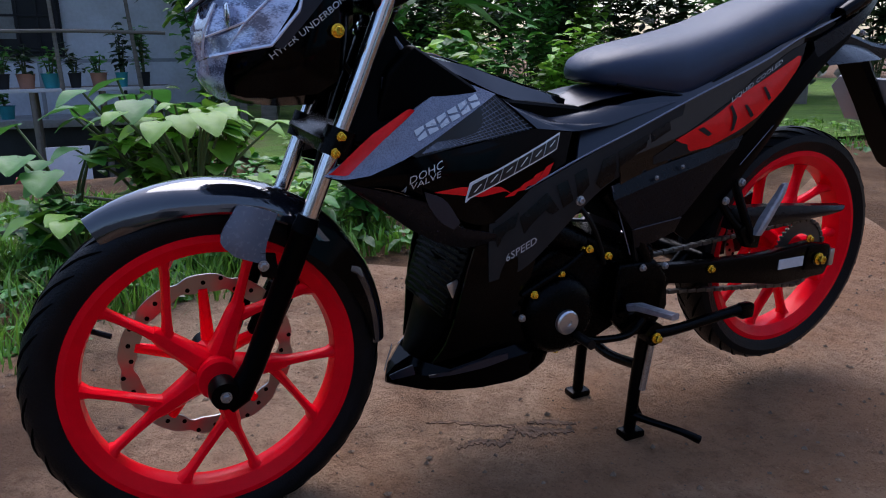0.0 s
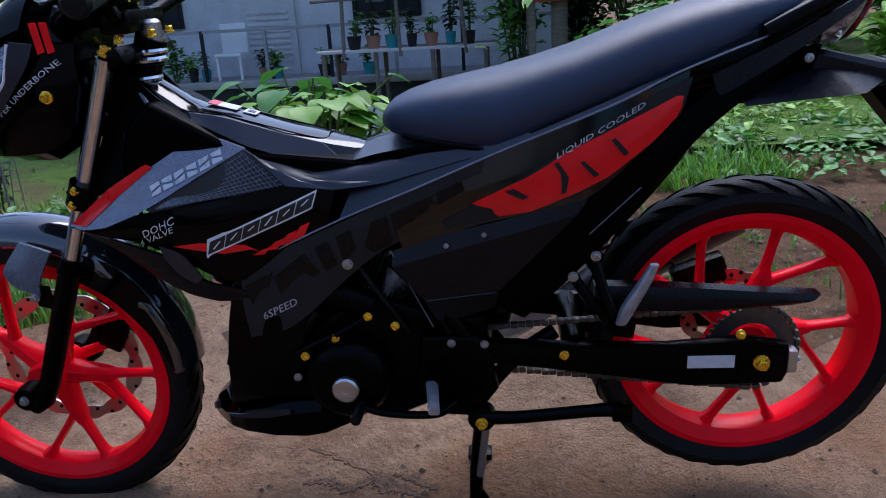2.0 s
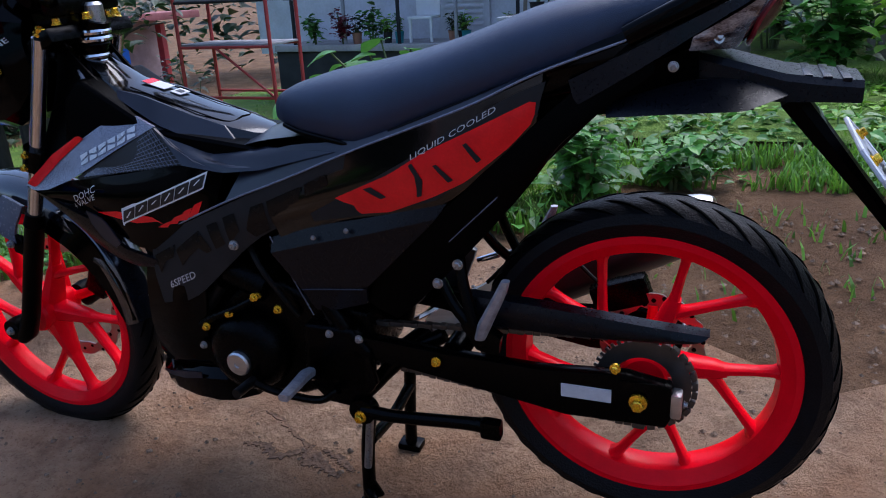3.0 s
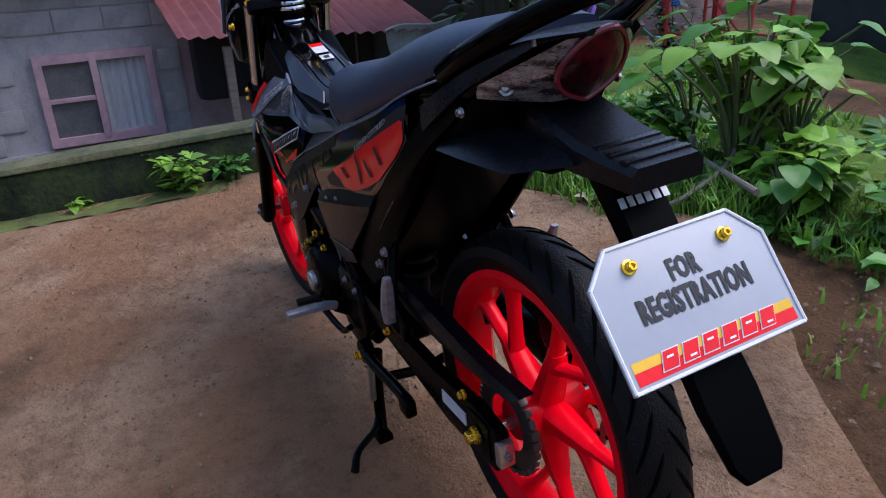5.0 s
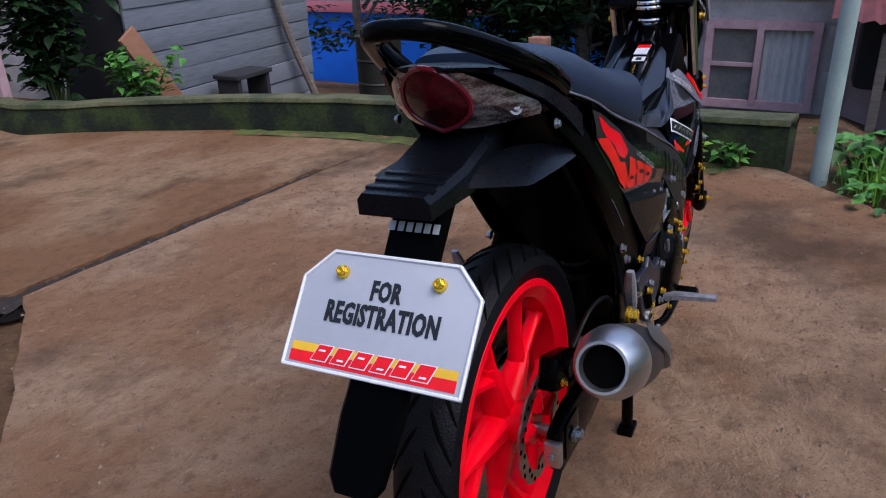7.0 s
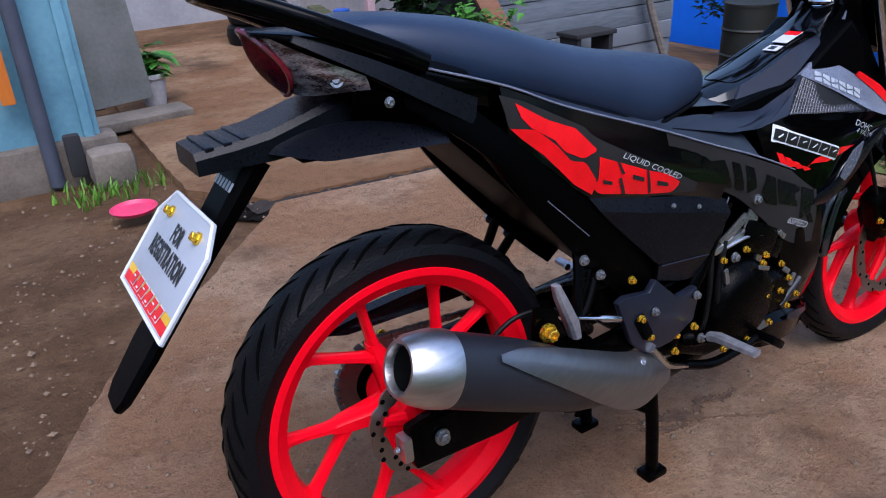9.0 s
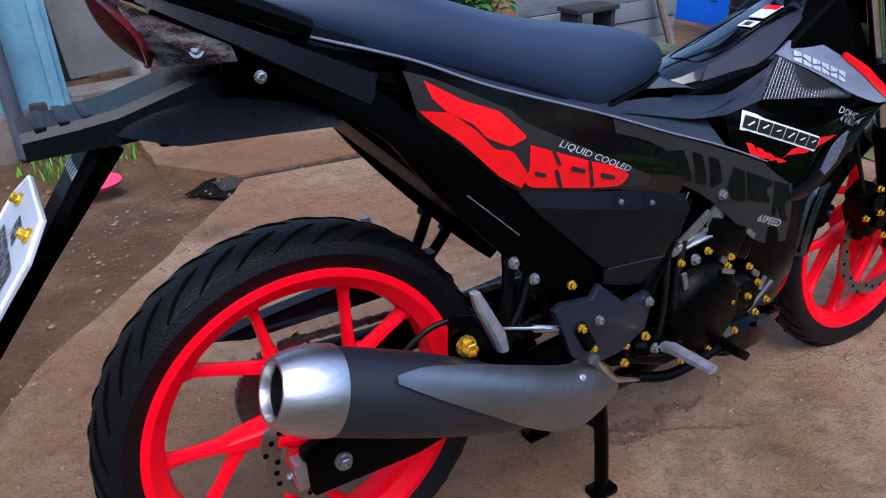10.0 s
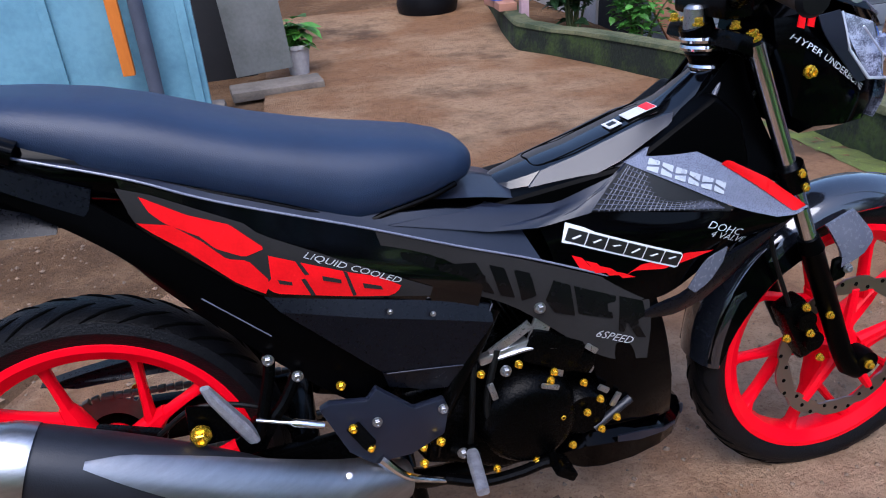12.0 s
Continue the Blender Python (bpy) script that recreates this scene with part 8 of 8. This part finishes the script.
for s in (1, -1):
    z0 = 0.325 if s > 0 else 0.322
    pts = [(0.545, s * 0.135, z0 - 0.008), (0.540, s * 0.165, z0 + 0.004), (0.530, s * 0.25, z0 + 0.014)]
    peg = part("foot_peg", loft([[Vector(p) + Vector((w * c, 0, h * q)) for c, q in ((1, -0.6), (1, 0.6), (0.6, 1), (-0.6, 1), (-1, 0.6), (-1, -0.6), (-0.6, -1), (0.6, -1))] for p, w, h in ((pts[0], 0.008, 0.008), (pts[1], 0.010, 0.008), (pts[2], 0.009, 0.006))]), PEG, bike, "silver aluminium foot peg")
    part("peg_bracket", tube([(0.53, s * 0.10, 0.30), (0.545, s * 0.12, 0.305), (0.545, s * 0.145, z0 - 0.006)], [0.018, 0.015, 0.012], 12), FRAMEM, peg)
    # folded passenger pegs and hangers
    ppeg = part("passenger_peg", loft([[Vector(p) + Vector((w * c, h * q * s, 0)) for c, q in ((1, -0.6), (1, 0.6), (0.5, 1), (-0.5, 1), (-1, 0.6), (-1, -0.6), (-0.5, -1), (0.5, -1))] for p, w, h in (((0.233, s * 0.145, 0.430), 0.008, 0.010), ((0.222, s * 0.150, 0.460), 0.0105, 0.011), ((0.196, s * 0.156, 0.512), 0.0085, 0.009), ((0.187, s * 0.158, 0.534), 0.006, 0.006))]), PEG, bike, "folded silver passenger peg")
    b = tube([(0.275, s * 0.105, 0.545), (0.265, s * 0.118, 0.50), (0.24, s * 0.135, 0.43), (0.225, s * 0.125, 0.405)], 0.009, 10)
    b = tube([(0.31, s * 0.105, 0.505), (0.28, s * 0.118, 0.46), (0.235, s * 0.13, 0.420)], 0.009, 10, bm=b)
    b = plate([(0.245, 0.455), (0.205, 0.425), (0.21, 0.395), (0.245, 0.40), (0.27, 0.44)], s * 0.115, s * 0.135, 0.004, bm=b)
    part("peg_hanger", b, FRAMEM, ppeg)
    bolt(0.271, s * 0.122, 0.536, gold=False, size=1.4, parent=ppeg)
    bolt(0.306, s * 0.120, 0.501, gold=False, size=1.4, parent=ppeg)
part("shift_lever", tube([(0.50, 0.135, 0.285), (0.54, 0.14, 0.262), (0.62, 0.145, 0.268), (0.665, 0.15, 0.285)], 0.007, 10), FRAMEM, bike)
part("shift_pad", tube([(0.665, 0.145, 0.285), (0.668, 0.195, 0.287)], 0.009, 12), CABLE, bike)
pedal = part("brake_pedal", tube([(0.50, -0.13, 0.27), (0.56, -0.14, 0.255), (0.62, -0.145, 0.26), (0.66, -0.15, 0.272), (0.685, -0.155, 0.27)], 0.009, 10), FRAMEM, bike, "black brake pedal")
part("pedal_pad", box((0.682, -0.165, 0.272), (0.036, 0.05, 0.016), 0.004, Matrix.Rotation(radians(35), 4, "Y")), FRAMEM, pedal)
part("brake_rod", tube([(0.50, -0.135, 0.27), (0.44, -0.14, 0.30), (0.402, -0.14, 0.345)], [0.004, 0.007, 0.009], 10), CHROME, pedal)

# stands
b = tube([(0.462, 0.10, 0.235), (0.475, 0.105, 0.14), (0.482, 0.108, 0.025)], 0.0125, 12)
b = tube([(0.462, -0.085, 0.235), (0.472, -0.085, 0.14), (0.478, -0.083, 0.025)], 0.0125, 12, bm=b)
b = tube([(0.468, 0.10, 0.165), (0.470, 0, 0.150), (0.468, -0.085, 0.165)], 0.011, 12, bm=b)
b = box((0.480, 0.110, 0.018), (0.05, 0.035, 0.016), 0.005, bm=b)
b = box((0.478, -0.083, 0.018), (0.05, 0.035, 0.016), 0.005, bm=b)
stand = part("centre_stand", b, FRAMEM, bike, "black steel centre stand, down")
part("stand_tang", tube([(0.480, 0.112, 0.06), (0.455, 0.135, 0.052), (0.42, 0.185, 0.048), (0.385, 0.210, 0.032)], [0.009, 0.0075, 0.0075, 0.009], 10), FRAMEM, stand)
part("stand_gusset", plate([(0.478, 0.10), (0.485, 0.03), (0.450, 0.05)], 0.105, 0.112, 0.002), FRAMEM, stand)
part("stand_spring", tube([(0.455, 0.118, 0.225), (0.470, 0.120, 0.12)], 0.007, 10), SILVER, stand)
b = tube([(0.462, 0.125, 0.245), (0.40, 0.128, 0.246), (0.28, 0.130, 0.258), (0.235, 0.135, 0.264)], [0.013, 0.011, 0.011, 0.013], 12)
b = lathe([(0.0001, 0.11), (0.024, 0.11), (0.024, 0.132), (0.0001, 0.132)], (0.462, 0, 0.245), 22, bm=b)
side_stand = part("side_stand", b, FRAMEM, bike, "black side stand, folded back")
part("stand_foot", box((0.225, 0.138, 0.262), (0.035, 0.022, 0.032), 0.006), FRAMEM, side_stand)
bolt(0.462, 0.134, 0.240, size=1.9, parent=side_stand)
part("frame_tube", tube([(0.47, 0.09, 0.26), (0.40, 0.07, 0.33), (0.33, 0.05, 0.37)], 0.014, 12), FRAMEM, bike)

# ---- exhaust ----
AX = [(-0.102, -0.190, 0.527), (-0.074, -0.190, 0.516), (-0.030, -0.188, 0.497), (0.05, -0.184, 0.458), (0.14, -0.176, 0.411), (0.24, -0.162, 0.355), (0.34, -0.142, 0.308), (0.44, -0.115, 0.276)]
line = spline(AX, 40)


def exhaust_part(i0, i1, radii, material, name, parent, label="", caps=True):
    seg = line[i0:i1]
    return part(name, tube(seg, radii, 28, smooth=False, caps=caps), material, parent, label, smooth=50)


muffler = exhaust_part(11, 33, [0.0490, 0.0500, 0.0505, 0.050, 0.048, 0.044, 0.036, 0.024], MUFF, "muffler", bike, "matt black muffler with silver end cap")
ax0 = (line[2] - line[0]).normalized()
secs = []
for t, rad in ((0.082, 0.0500), (0.076, 0.0507), (0.055, 0.0497), (0.033, 0.0445), (0.019, 0.038), (0.015, 0.035), (0.015, 0.031), (0.022, 0.029), (0.030, 0.0285)):
    c = line[0] + ax0 * t
    sd = ax0.cross(Vector((0, 0, 1))).normalized()
    up = sd.cross(ax0)
    secs.append([c + sd * (rad * math.cos(a)) + up * (rad * math.sin(a)) for a in (2 * math.pi * j / 36 for j in range(36))])
part("end_cap", loft(secs, caps=False), ALU, muffler, "brushed silver end cap", smooth=40)
part("tail_pipe", tube([line[0] + ax0 * 0.026, line[0] + ax0 * 0.060], 0.0282, 24), SOOTSHADE, muffler)
rows_ = []
for i in range(15, 40):
    u = (i - 15) / 24
    p = line[i]
    t = (line[min(i + 1, 39)] - line[i - 1]).normalized()
    sd = -(t.cross(Vector((0, 0, 1))).normalized())
    if sd.y > 0:
        sd = -sd
    up = Vector((0, 0, 1)) - t * t.z
    up.normalize()
    rad = float(np.interp(u, [0, 0.5, 0.8, 1], [0.0550, 0.0550, 0.048, 0.030]))
    a0 = radians(float(np.interp(u, [0, 0.1, 0.5, 1], [46, 60, 80, 105])))
    a1 = radians(float(np.interp(u, [0, 0.1, 0.5, 1], [36, 24, -16, -75])))
    rows_.append([p + sd * (rad * math.cos(a)) + up * (rad * math.sin(a)) for a in np.linspace(a0, a1, 12)])
b = bmesh.new()
grid2 = [[b.verts.new(q) for q in r_] for r_ in rows_]
for i in range(len(grid2) - 1):
    for j in range(11):
        b.faces.new((grid2[i][j], grid2[i + 1][j], grid2[i + 1][j + 1], grid2[i][j + 1]))
bmesh.ops.solidify(b, geom=b.faces[:], thickness=0.003)
shield = part("heat_shield", b, ALU, muffler, "brushed silver heat shield", smooth=50)
for i in (33,):
    p = rows_[i - 15][3] if i < 40 else rows_[-1][3]
    bolt(p.x, p.y - 0.002, p.z + 0.002, gold=False, size=0.8, tip=(0, -0.7, 0.7), parent=shield)
part("header_pipe", tube([(0.43, -0.118, 0.279), (0.50, -0.08, 0.235), (0.62, -0.05, 0.215), (0.74, -0.03, 0.225), (0.83, -0.01, 0.30), (0.84, 0, 0.40), (0.79, 0, 0.46)], 0.017, 16), FRAMEM, muffler)
part("muffler_bracket", plate([(0.155, 0.505), (0.19, 0.495), (0.215, 0.44), (0.15, 0.44)], -0.150, -0.142, 0.003), FRAMEM, muffler)
bolt(0.169, -0.158, 0.466, size=2.4, parent=muffler)


# ---- weeds, grass and loose stones near the slab ----
grass("grass", [(-4.5, -5.2, -0.4, -2.25), (-0.9, -2.5, 0.7, -1.98), (0.3, -1.9, 2.4, -1.35)], 9000, 0.09, GRASSM, "rough green grass on the bank beyond the slab", 1)
DRYGRASS = leaf_mat("dry_grass", (0.34, 0.30, 0.14), (0.20, 0.19, 0.07))
grass("grass", [(2.35, -1.5, 3.6, -0.75), (2.0, -1.6, 3.0, -1.05)], 420, 0.22, DRYGRASS, "tall dry grass stalks below the porch", 7, width=0.005)
grass("grass", [(1.2, -1.5, 2.2, -0.9)], 160, 0.13, DRYGRASS, "dry grass blades at the slab's edge", 8, width=0.004)
grass("grass", [(2.3, -1.3, 3.0, -0.66), (2.5, -1.7, 3.2, -1.0)], 420, 0.15, GRASSM, "tall weeds along the slab's edge", 2, width=0.006)
grass("grass", [(-1.4, -1.75, 0.35, -0.85)], 260, 0.06, GRASSM, "sparse short grass in the gravel strip", 3)
grass("grass", [(2.47, 0.10, 2.56, 0.5), (2.55, 0.6, 2.62, 1.0), (2.62, 1.15, 2.70, 1.7), (2.72, 1.8, 2.80, 2.7)], 420, 0.045, GRASSM, "short grass at the foot of the kerb wall", 4)
grass("grass", [(1.2, -2.6, 2.3, -1.5), (2.8, -7.0, 9.0, -1.6), (3.0, -11, 12, -5)], 9000, 0.09, GRASSM, "short grass over the lower garden", 5, width=0.008)
grass("grass", [(-0.3, 2.9, 0.25, 3.2), (-0.2, 2.75, 0.1, 3.1)], 160, 0.08, GRASSM, "short weeds at the gate's foot", 6)
weeds("weeds", (-4.6, -4.9, 0.2, -2.8), 1500, 0.08, 0.09, BRIGHTLEAF, "bright low leafy weeds over the field", 11)
weeds("weeds", (-3.4, -3.2, 0.4, -2.0), 1500, 0.07, 0.12, LEAFM, "low creeping weeds beside the slab", 12)
weeds("weeds", (0.3, -2.1, 2.5, -1.30), 520, 0.08, 0.11, LEAFM, "leafy weeds along the slab's edge", 13)
weeds("weeds", (2.2, -2.0, 3.4, -0.75), 420, 0.05, 0.12, LEAFM, "pale green weeds below the porch", 14)
for k, (x0, y0, x1, y1) in enumerate(((0.75, -1.48, 1.15, -1.22), (1.1, -1.32, 1.6, -1.0), (1.55, -1.15, 2.1, -0.72), (2.0, -0.9, 2.5, -0.42))):
    grass("grass", [(x0, y0, x1, y1)], 420, 0.16, GRASSM, "long grass hanging over the slab's edge", 20 + k, width=0.004)
    weeds("weeds", (x0, y0 - 0.15, x1, y1 - 0.06), 150, 0.055, 0.12, LEAFM, "small leafy weeds in the long grass", 30 + k)
weeds("weeds", (0.4, -3.3, 1.2, -2.2), 260, 0.09, 0.12, LEAFM, "low weeds in the garden", 15)
# far woods that close the view; the unseen +y part blocks low sky
rng = random.Random(55)
b = bmesh.new()
for k in range(17000):
    a = radians(rng.uniform(-180, 180))
    d = 22 + 5 * rng.random() + 2.5 * noise.noise((a * 6, 0, 1))
    x, y = 4 + d * math.cos(a), -2 + d * math.sin(a)
    h = 7.5 + 2.5 * noise.noise((a * 5, 3, 1))
    p = Vector((x, y, gz(x, y) + h * rng.random() ** 0.8))
    s_ = rng.uniform(0.35, 0.8)
    leaf_verts(b, p, rvec(rng), Vector((rng.uniform(-0.5, 0.5), rng.uniform(-0.5, 0.5), 1)), s_, s_ * 0.6)
tagged(part("far_woods", b, DARKLEAF, smooth=0, recalc=False), "dark green woods behind the houses, ringed unseen to block low sky", "woods", kind="stuff")
for k, (x, y, sx, h, n_, lf, m_) in enumerate(((2.52, 0.17, 0.15, 0.24, 130, 0.07, BRIGHTLEAF), (2.53, -0.05, 0.12, 0.14, 70, 0.055, LEAFM), (2.62, 0.60, 0.06, 0.07, 12, 0.06, BRIGHTLEAF),
                                               (1.14, -1.72, 0.27, 0.62, 260, 0.11, BRIGHTLEAF), (0.42, -1.72, 0.26, 0.34, 220, 0.085, LEAFM), (1.9, -1.55, 0.28, 0.18, 160, 0.06, LEAFM), (0.8, -1.62, 0.24, 0.26, 180, 0.10, BRIGHTLEAF),
                                               (2.6, -1.4, 0.25, 0.20, 120, 0.06, LEAFM), (2.55, -0.55, 0.2, 0.22, 120, 0.07, LEAFM), (1.55, -1.6, 0.3, 0.24, 200, 0.10, LEAFM), (0.1, -2.0, 0.3, 0.24, 200, 0.08, LEAFM))):
    bush("bush", (x, y, gz(x, y) - 0.02), (sx, sx, h), n_, lf, m_, "leafy green weeds beside the concrete slab" if lf < 0.11 else "leafy green bush beside the concrete slab", 300 + k, stems=6)
for k, (x, y, st, h, lf) in enumerate(((1.1, -1.62, 26, 0.56, 0.115), (1.22, -1.8, 26, 0.62, 0.125), (1.0, -1.8, 18, 0.46, 0.11), (0.75, -1.45, 12, 0.22, 0.10), (1.5, -1.45, 12, 0.24, 0.11), (1.52, -1.8, 9, 0.46, 0.12))):
    broadleaf("broadleaf_weed", (x, y, gz(x, y) - 0.02), st, h, lf, BRIGHTLEAF if k % 2 == 0 else LEAFM, "broad-leaved green weed at the slab's edge", 330 + k)
part_ = bucket("plastic_bucket", (1.87, -5.1, gz(1.87, -5.1) - 0.01), 0.16, 0.31, TEAL, "teal plastic bucket standing in the grass")
tagged(part("pale_board", box((1.58, -5.25, gz(1.58, -5.25) + 0.31), (0.31, 0.03, 0.66), 0.006, Matrix.Rotation(radians(10), 4, "X")), PALE), "pale board leaning among the plants", "board")

# dry vine and dead leaf on the slab's edge
b = tube([(1.05, -1.12, gz(1, -1.1) + 0.02), (0.98, -1.25, gz(1, -1.2) + 0.06), (1.1, -1.6, 0.22), (1.6, -1.9, 0.30)], [0.006, 0.008, 0.008, 0.005], 7)
tagged(part("dry_vine", b, WOOD), "dry brown vine stem creeping over the slab edge", "vine")
b = bmesh.new()
for a in range(5):
    leaf_verts(b, Vector((1.28, -1.08, gz(1.28, -1.08) + 0.012)), Vector((math.cos(a * 1.2), math.sin(a * 1.2), 0.1)).normalized(), Vector((0, 0, 1)), 0.07, 0.045, droop=0.05)
tagged(part("dead_leaf", b, mat("dry_leaf", (0.5, 0.42, 0.3), 0.8), smooth=0), "curled pale dead leaf on the concrete", "leaf")

b = tube([(0.75, -1.32, 0.20), (1.25, -1.55, 0.17), (1.75, -1.72, 0.20)], [0.012, 0.011, 0.009], 8)
b = tube([(1.28, -1.56, 0.0), (1.26, -1.55, 0.24)], 0.012, 8, bm=b)
tagged(part("fence_pole", b, WOOD), "thin crooked fence pole among the weeds", "pole")

# pebbles and crumbs
rng = random.Random(77)
vs, fs = [], []
for k in range(5500):
    if k < 4200:
        x, y = rng.uniform(-1.2, 2.4), rng.uniform(-1.0, 2.2)
        s_ = 0.0018 + 0.007 * rng.random() ** 3
    elif k < 5200:
        x, y = rng.uniform(-1.6, 0.4), rng.uniform(-1.8, -0.5)
        s_ = rng.uniform(0.003, 0.012)
    else:
        x, y = rng.uniform(-1.5, 0.4), rng.uniform(0.6, 3.0)
        s_ = rng.uniform(0.003, 0.012)
    z = gz(x, y) + s_ * 0.3 - (0.035 if (k >= 4200) else 0.0)
    i = len(vs)
    q = [rng.uniform(0.6, 1.3) for _ in range(6)]
    vs += [(x + s_ * q[0], y, z), (x, y + s_ * q[1], z), (x - s_ * q[2], y, z), (x, y - s_ * q[3], z), (x, y, z + s_ * q[4] * 0.8), (x, y, z - s_)]
    fs += [(i, i + 1, i + 4), (i + 1, i + 2, i + 4), (i + 2, i + 3, i + 4), (i + 3, i, i + 4)]
me = bpy.data.meshes.new("pebbles")
me.from_pydata(vs, [], fs)
me.materials.append(GRAVEL)
tagged(new("pebbles", me), "loose pebbles and crumbs on the ground", "pebbles", kind="stuff")

# playground slide and far house beyond the garden
sl = new("slide")
sl.location = (13.0, -11.0, gz(13, -11))
tagged(sl, "small plastic playground slide, blue and purple", "slide")
part("chute", skin([[(0, 0.35, 1.05), (0.1, -0.5, 0.75), (0.1, -1.3, 0.2), (0.1, -1.9, 0.08)], [(0.5, 0.35, 1.05), (0.55, -0.5, 0.75), (0.55, -1.3, 0.2), (0.55, -1.9, 0.08)]], 14, 5, 0.05), TEAL, sl)
part("ladder", box((0.25, 0.75, 0.5), (0.5, 0.12, 1.15), 0.04, Matrix.Rotation(radians(20), 4, "X")), PURPLE, sl)
fh = new("far_house")
fh.location = (16.5, -14.5, -2.4)
tagged(fh, "distant pale house with red posts", "house")
part("wall", box((0, 0, 1.3), (0.3, 6.5, 2.8), 0.02), PINKWALL, fh)
part("roof", box((-0.4, 0, 2.8), (2.4, 7.0, 0.2), 0.02), ROOFR, fh)
part("door", box((-0.18, 1.2, 1.0), (0.1, 0.9, 2.0), 0.02), DARK, fh)
for y in (-2.4, -0.4, 2.6):
    part("post", box((-1.0, y, 1.3), (0.2, 0.2, 2.6), 0.02), REDPL, fh)
part("window", box((-0.18, -1.4, 1.5), (0.1, 0.9, 0.9), 0.02), BLUE, fh)
for k, (x, y, h) in enumerate(((12.5, -5.0, 4.6), (15.0, -8.0, 5.0), (9.5, -4.2, 4.0), (18.0, -11.0, 6.0))):
    tree("tree", (x, y, gz(x, y)), h, 2.0, 1400, 0.24, DARKLEAF, "dark green tree beyond the garden", 400 + k, trunk=0.13, low=0.15)
BARK = mat("dark_bark", (0.045, 0.040, 0.032), 0.9, col2=(0.018, 0.017, 0.013), scale=14, stretch=(1, 1, 0.25), bump=0.6, bscale=40)
for k, (x, y, h, sp, tr_) in enumerate(((4.70, -2.85, 3.6, 1.1, 0.065), (4.86, -2.74, 3.2, 0.8, 0.05), (4.62, -2.98, 3.0, 0.8, 0.045), (5.6, -4.35, 3.2, 1.0, 0.08))):
    tree("tree", (x, y, gz(x, y)), h, sp, 1000, 0.17, DARKLEAF, "dark tree standing beside the porch", 410 + k, trunk=tr_, low=0.22, bark=BARK)
for k in range(9):
    x, y = 9.2 + 0.72 * k, -4.8 - 0.78 * k
    bush("bush", (x, y, gz(x, y)), (1.0, 0.9, 2.1 + 0.3 * (k % 3)), 520, 0.26, DARKLEAF, "tall dark bush at the far side of the garden", 420 + k, stems=8)
bush("bush", (4.95, -3.30, gz(4.9, -3.3)), (0.35, 0.35, 0.95), 240, 0.17, LEAFM, "dark green leafy plant beside the tree", 432, stems=8)
bx = new("wooden_hutch")
bx.location = (5.0, -3.59, gz(5, -3.59))
tagged(bx, "small orange-brown wooden hutch on legs", "hutch")
HUTCH = mat("orange_brown_wood", (0.48, 0.23, 0.12), 0.8, col2=(0.30, 0.15, 0.08), scale=7, stretch=(1, 1, 0.3))
part("box", box((0, 0, 0.42), (0.30, 0.26, 0.34), 0.01), HUTCH, bx)
part("door", box((-0.155, 0.0, 0.42), (0.012, 0.09, 0.28), 0.003), BROWNW, bx)
part("lid", box((0, 0, 0.62), (0.42, 0.44, 0.03), 0.006), DARK, bx)
for x in (-0.14, 0.14):
    for y in (-0.14, 0.14):
        part("leg", box((x, y, 0.12), (0.04, 0.04, 0.3), 0.003), WOOD, bx)

# plank shelf with pots and a pole rail in front of the terrace
ps = new("plank_shelf")
ps.location = (1.55, -8.4, gz(1.55, -8.4))
tagged(ps, "raised plank shelf with a crooked pole rail", "shelf")
top_ = 0.50 - gz(1.55, -8.4)
for k in range(3):
    part("plank", box((0, -0.3 + 0.3 * k, top_ - 0.02), (2.2, 0.28, 0.035), 0.004), PALE if k == 2 else WOOD, ps)
for x in (-1.0, -0.35, 0.35, 1.0):
    for y in (-0.4, 0.4):
        part("post", tube([(x, y, -0.05), (x + 0.01, y, top_ - 0.03)], 0.03, 8), WOOD, ps)
for x, dx in ((-0.75, 0.08), (0.05, 0.03), (0.75, -0.04)):
    part("rail_post", tube([(x, 0.42, top_ - 0.1), (x + dx, 0.43, top_ + 0.95)], [0.026, 0.02], 8), WOOD if x else PALE, ps)
part("rail", tube([(-1.05, 0.45, top_ + 0.58), (0.0, 0.45, top_ + 0.60), (1.1, 0.45, top_ + 0.58)], 0.02, 8), WOOD, ps)
rng = random.Random(91)
for k in range(7):
    x = 0.75 + 0.24 * k
    r = rng.uniform(0.06, 0.10)
    tagged(part("flower_pot", lathe([(0.0001, 0), (r * 0.75, 0), (r, 0.15), (r * 1.1, 0.16), (r * 0.9, 0.15), (0.0001, 0.14)], (x, -8.15, 0.498), 16, axis="z"), (DARK, TEAL, TERRA)[k % 3]), "small flower pot on the plank shelf", "flower pot", group="pots on the shelf")
    bush("potted_plant", (x, -8.15, 0.62), (0.15, 0.14, 0.34 if k > 1 else 0.6), 50 if k > 1 else 110, 0.10, (LEAFM, DARKLEAF)[k % 2], "small leafy potted plant on the shelf", 500 + k, cat="plant", stems=4)
tagged(part("cloth", box((1.87, -5.1, gz(1.87, -5.1) + 0.34), (0.17, 0.14, 0.10), 0.035), REDPL), "red rag heaped in the teal bucket", "cloth")
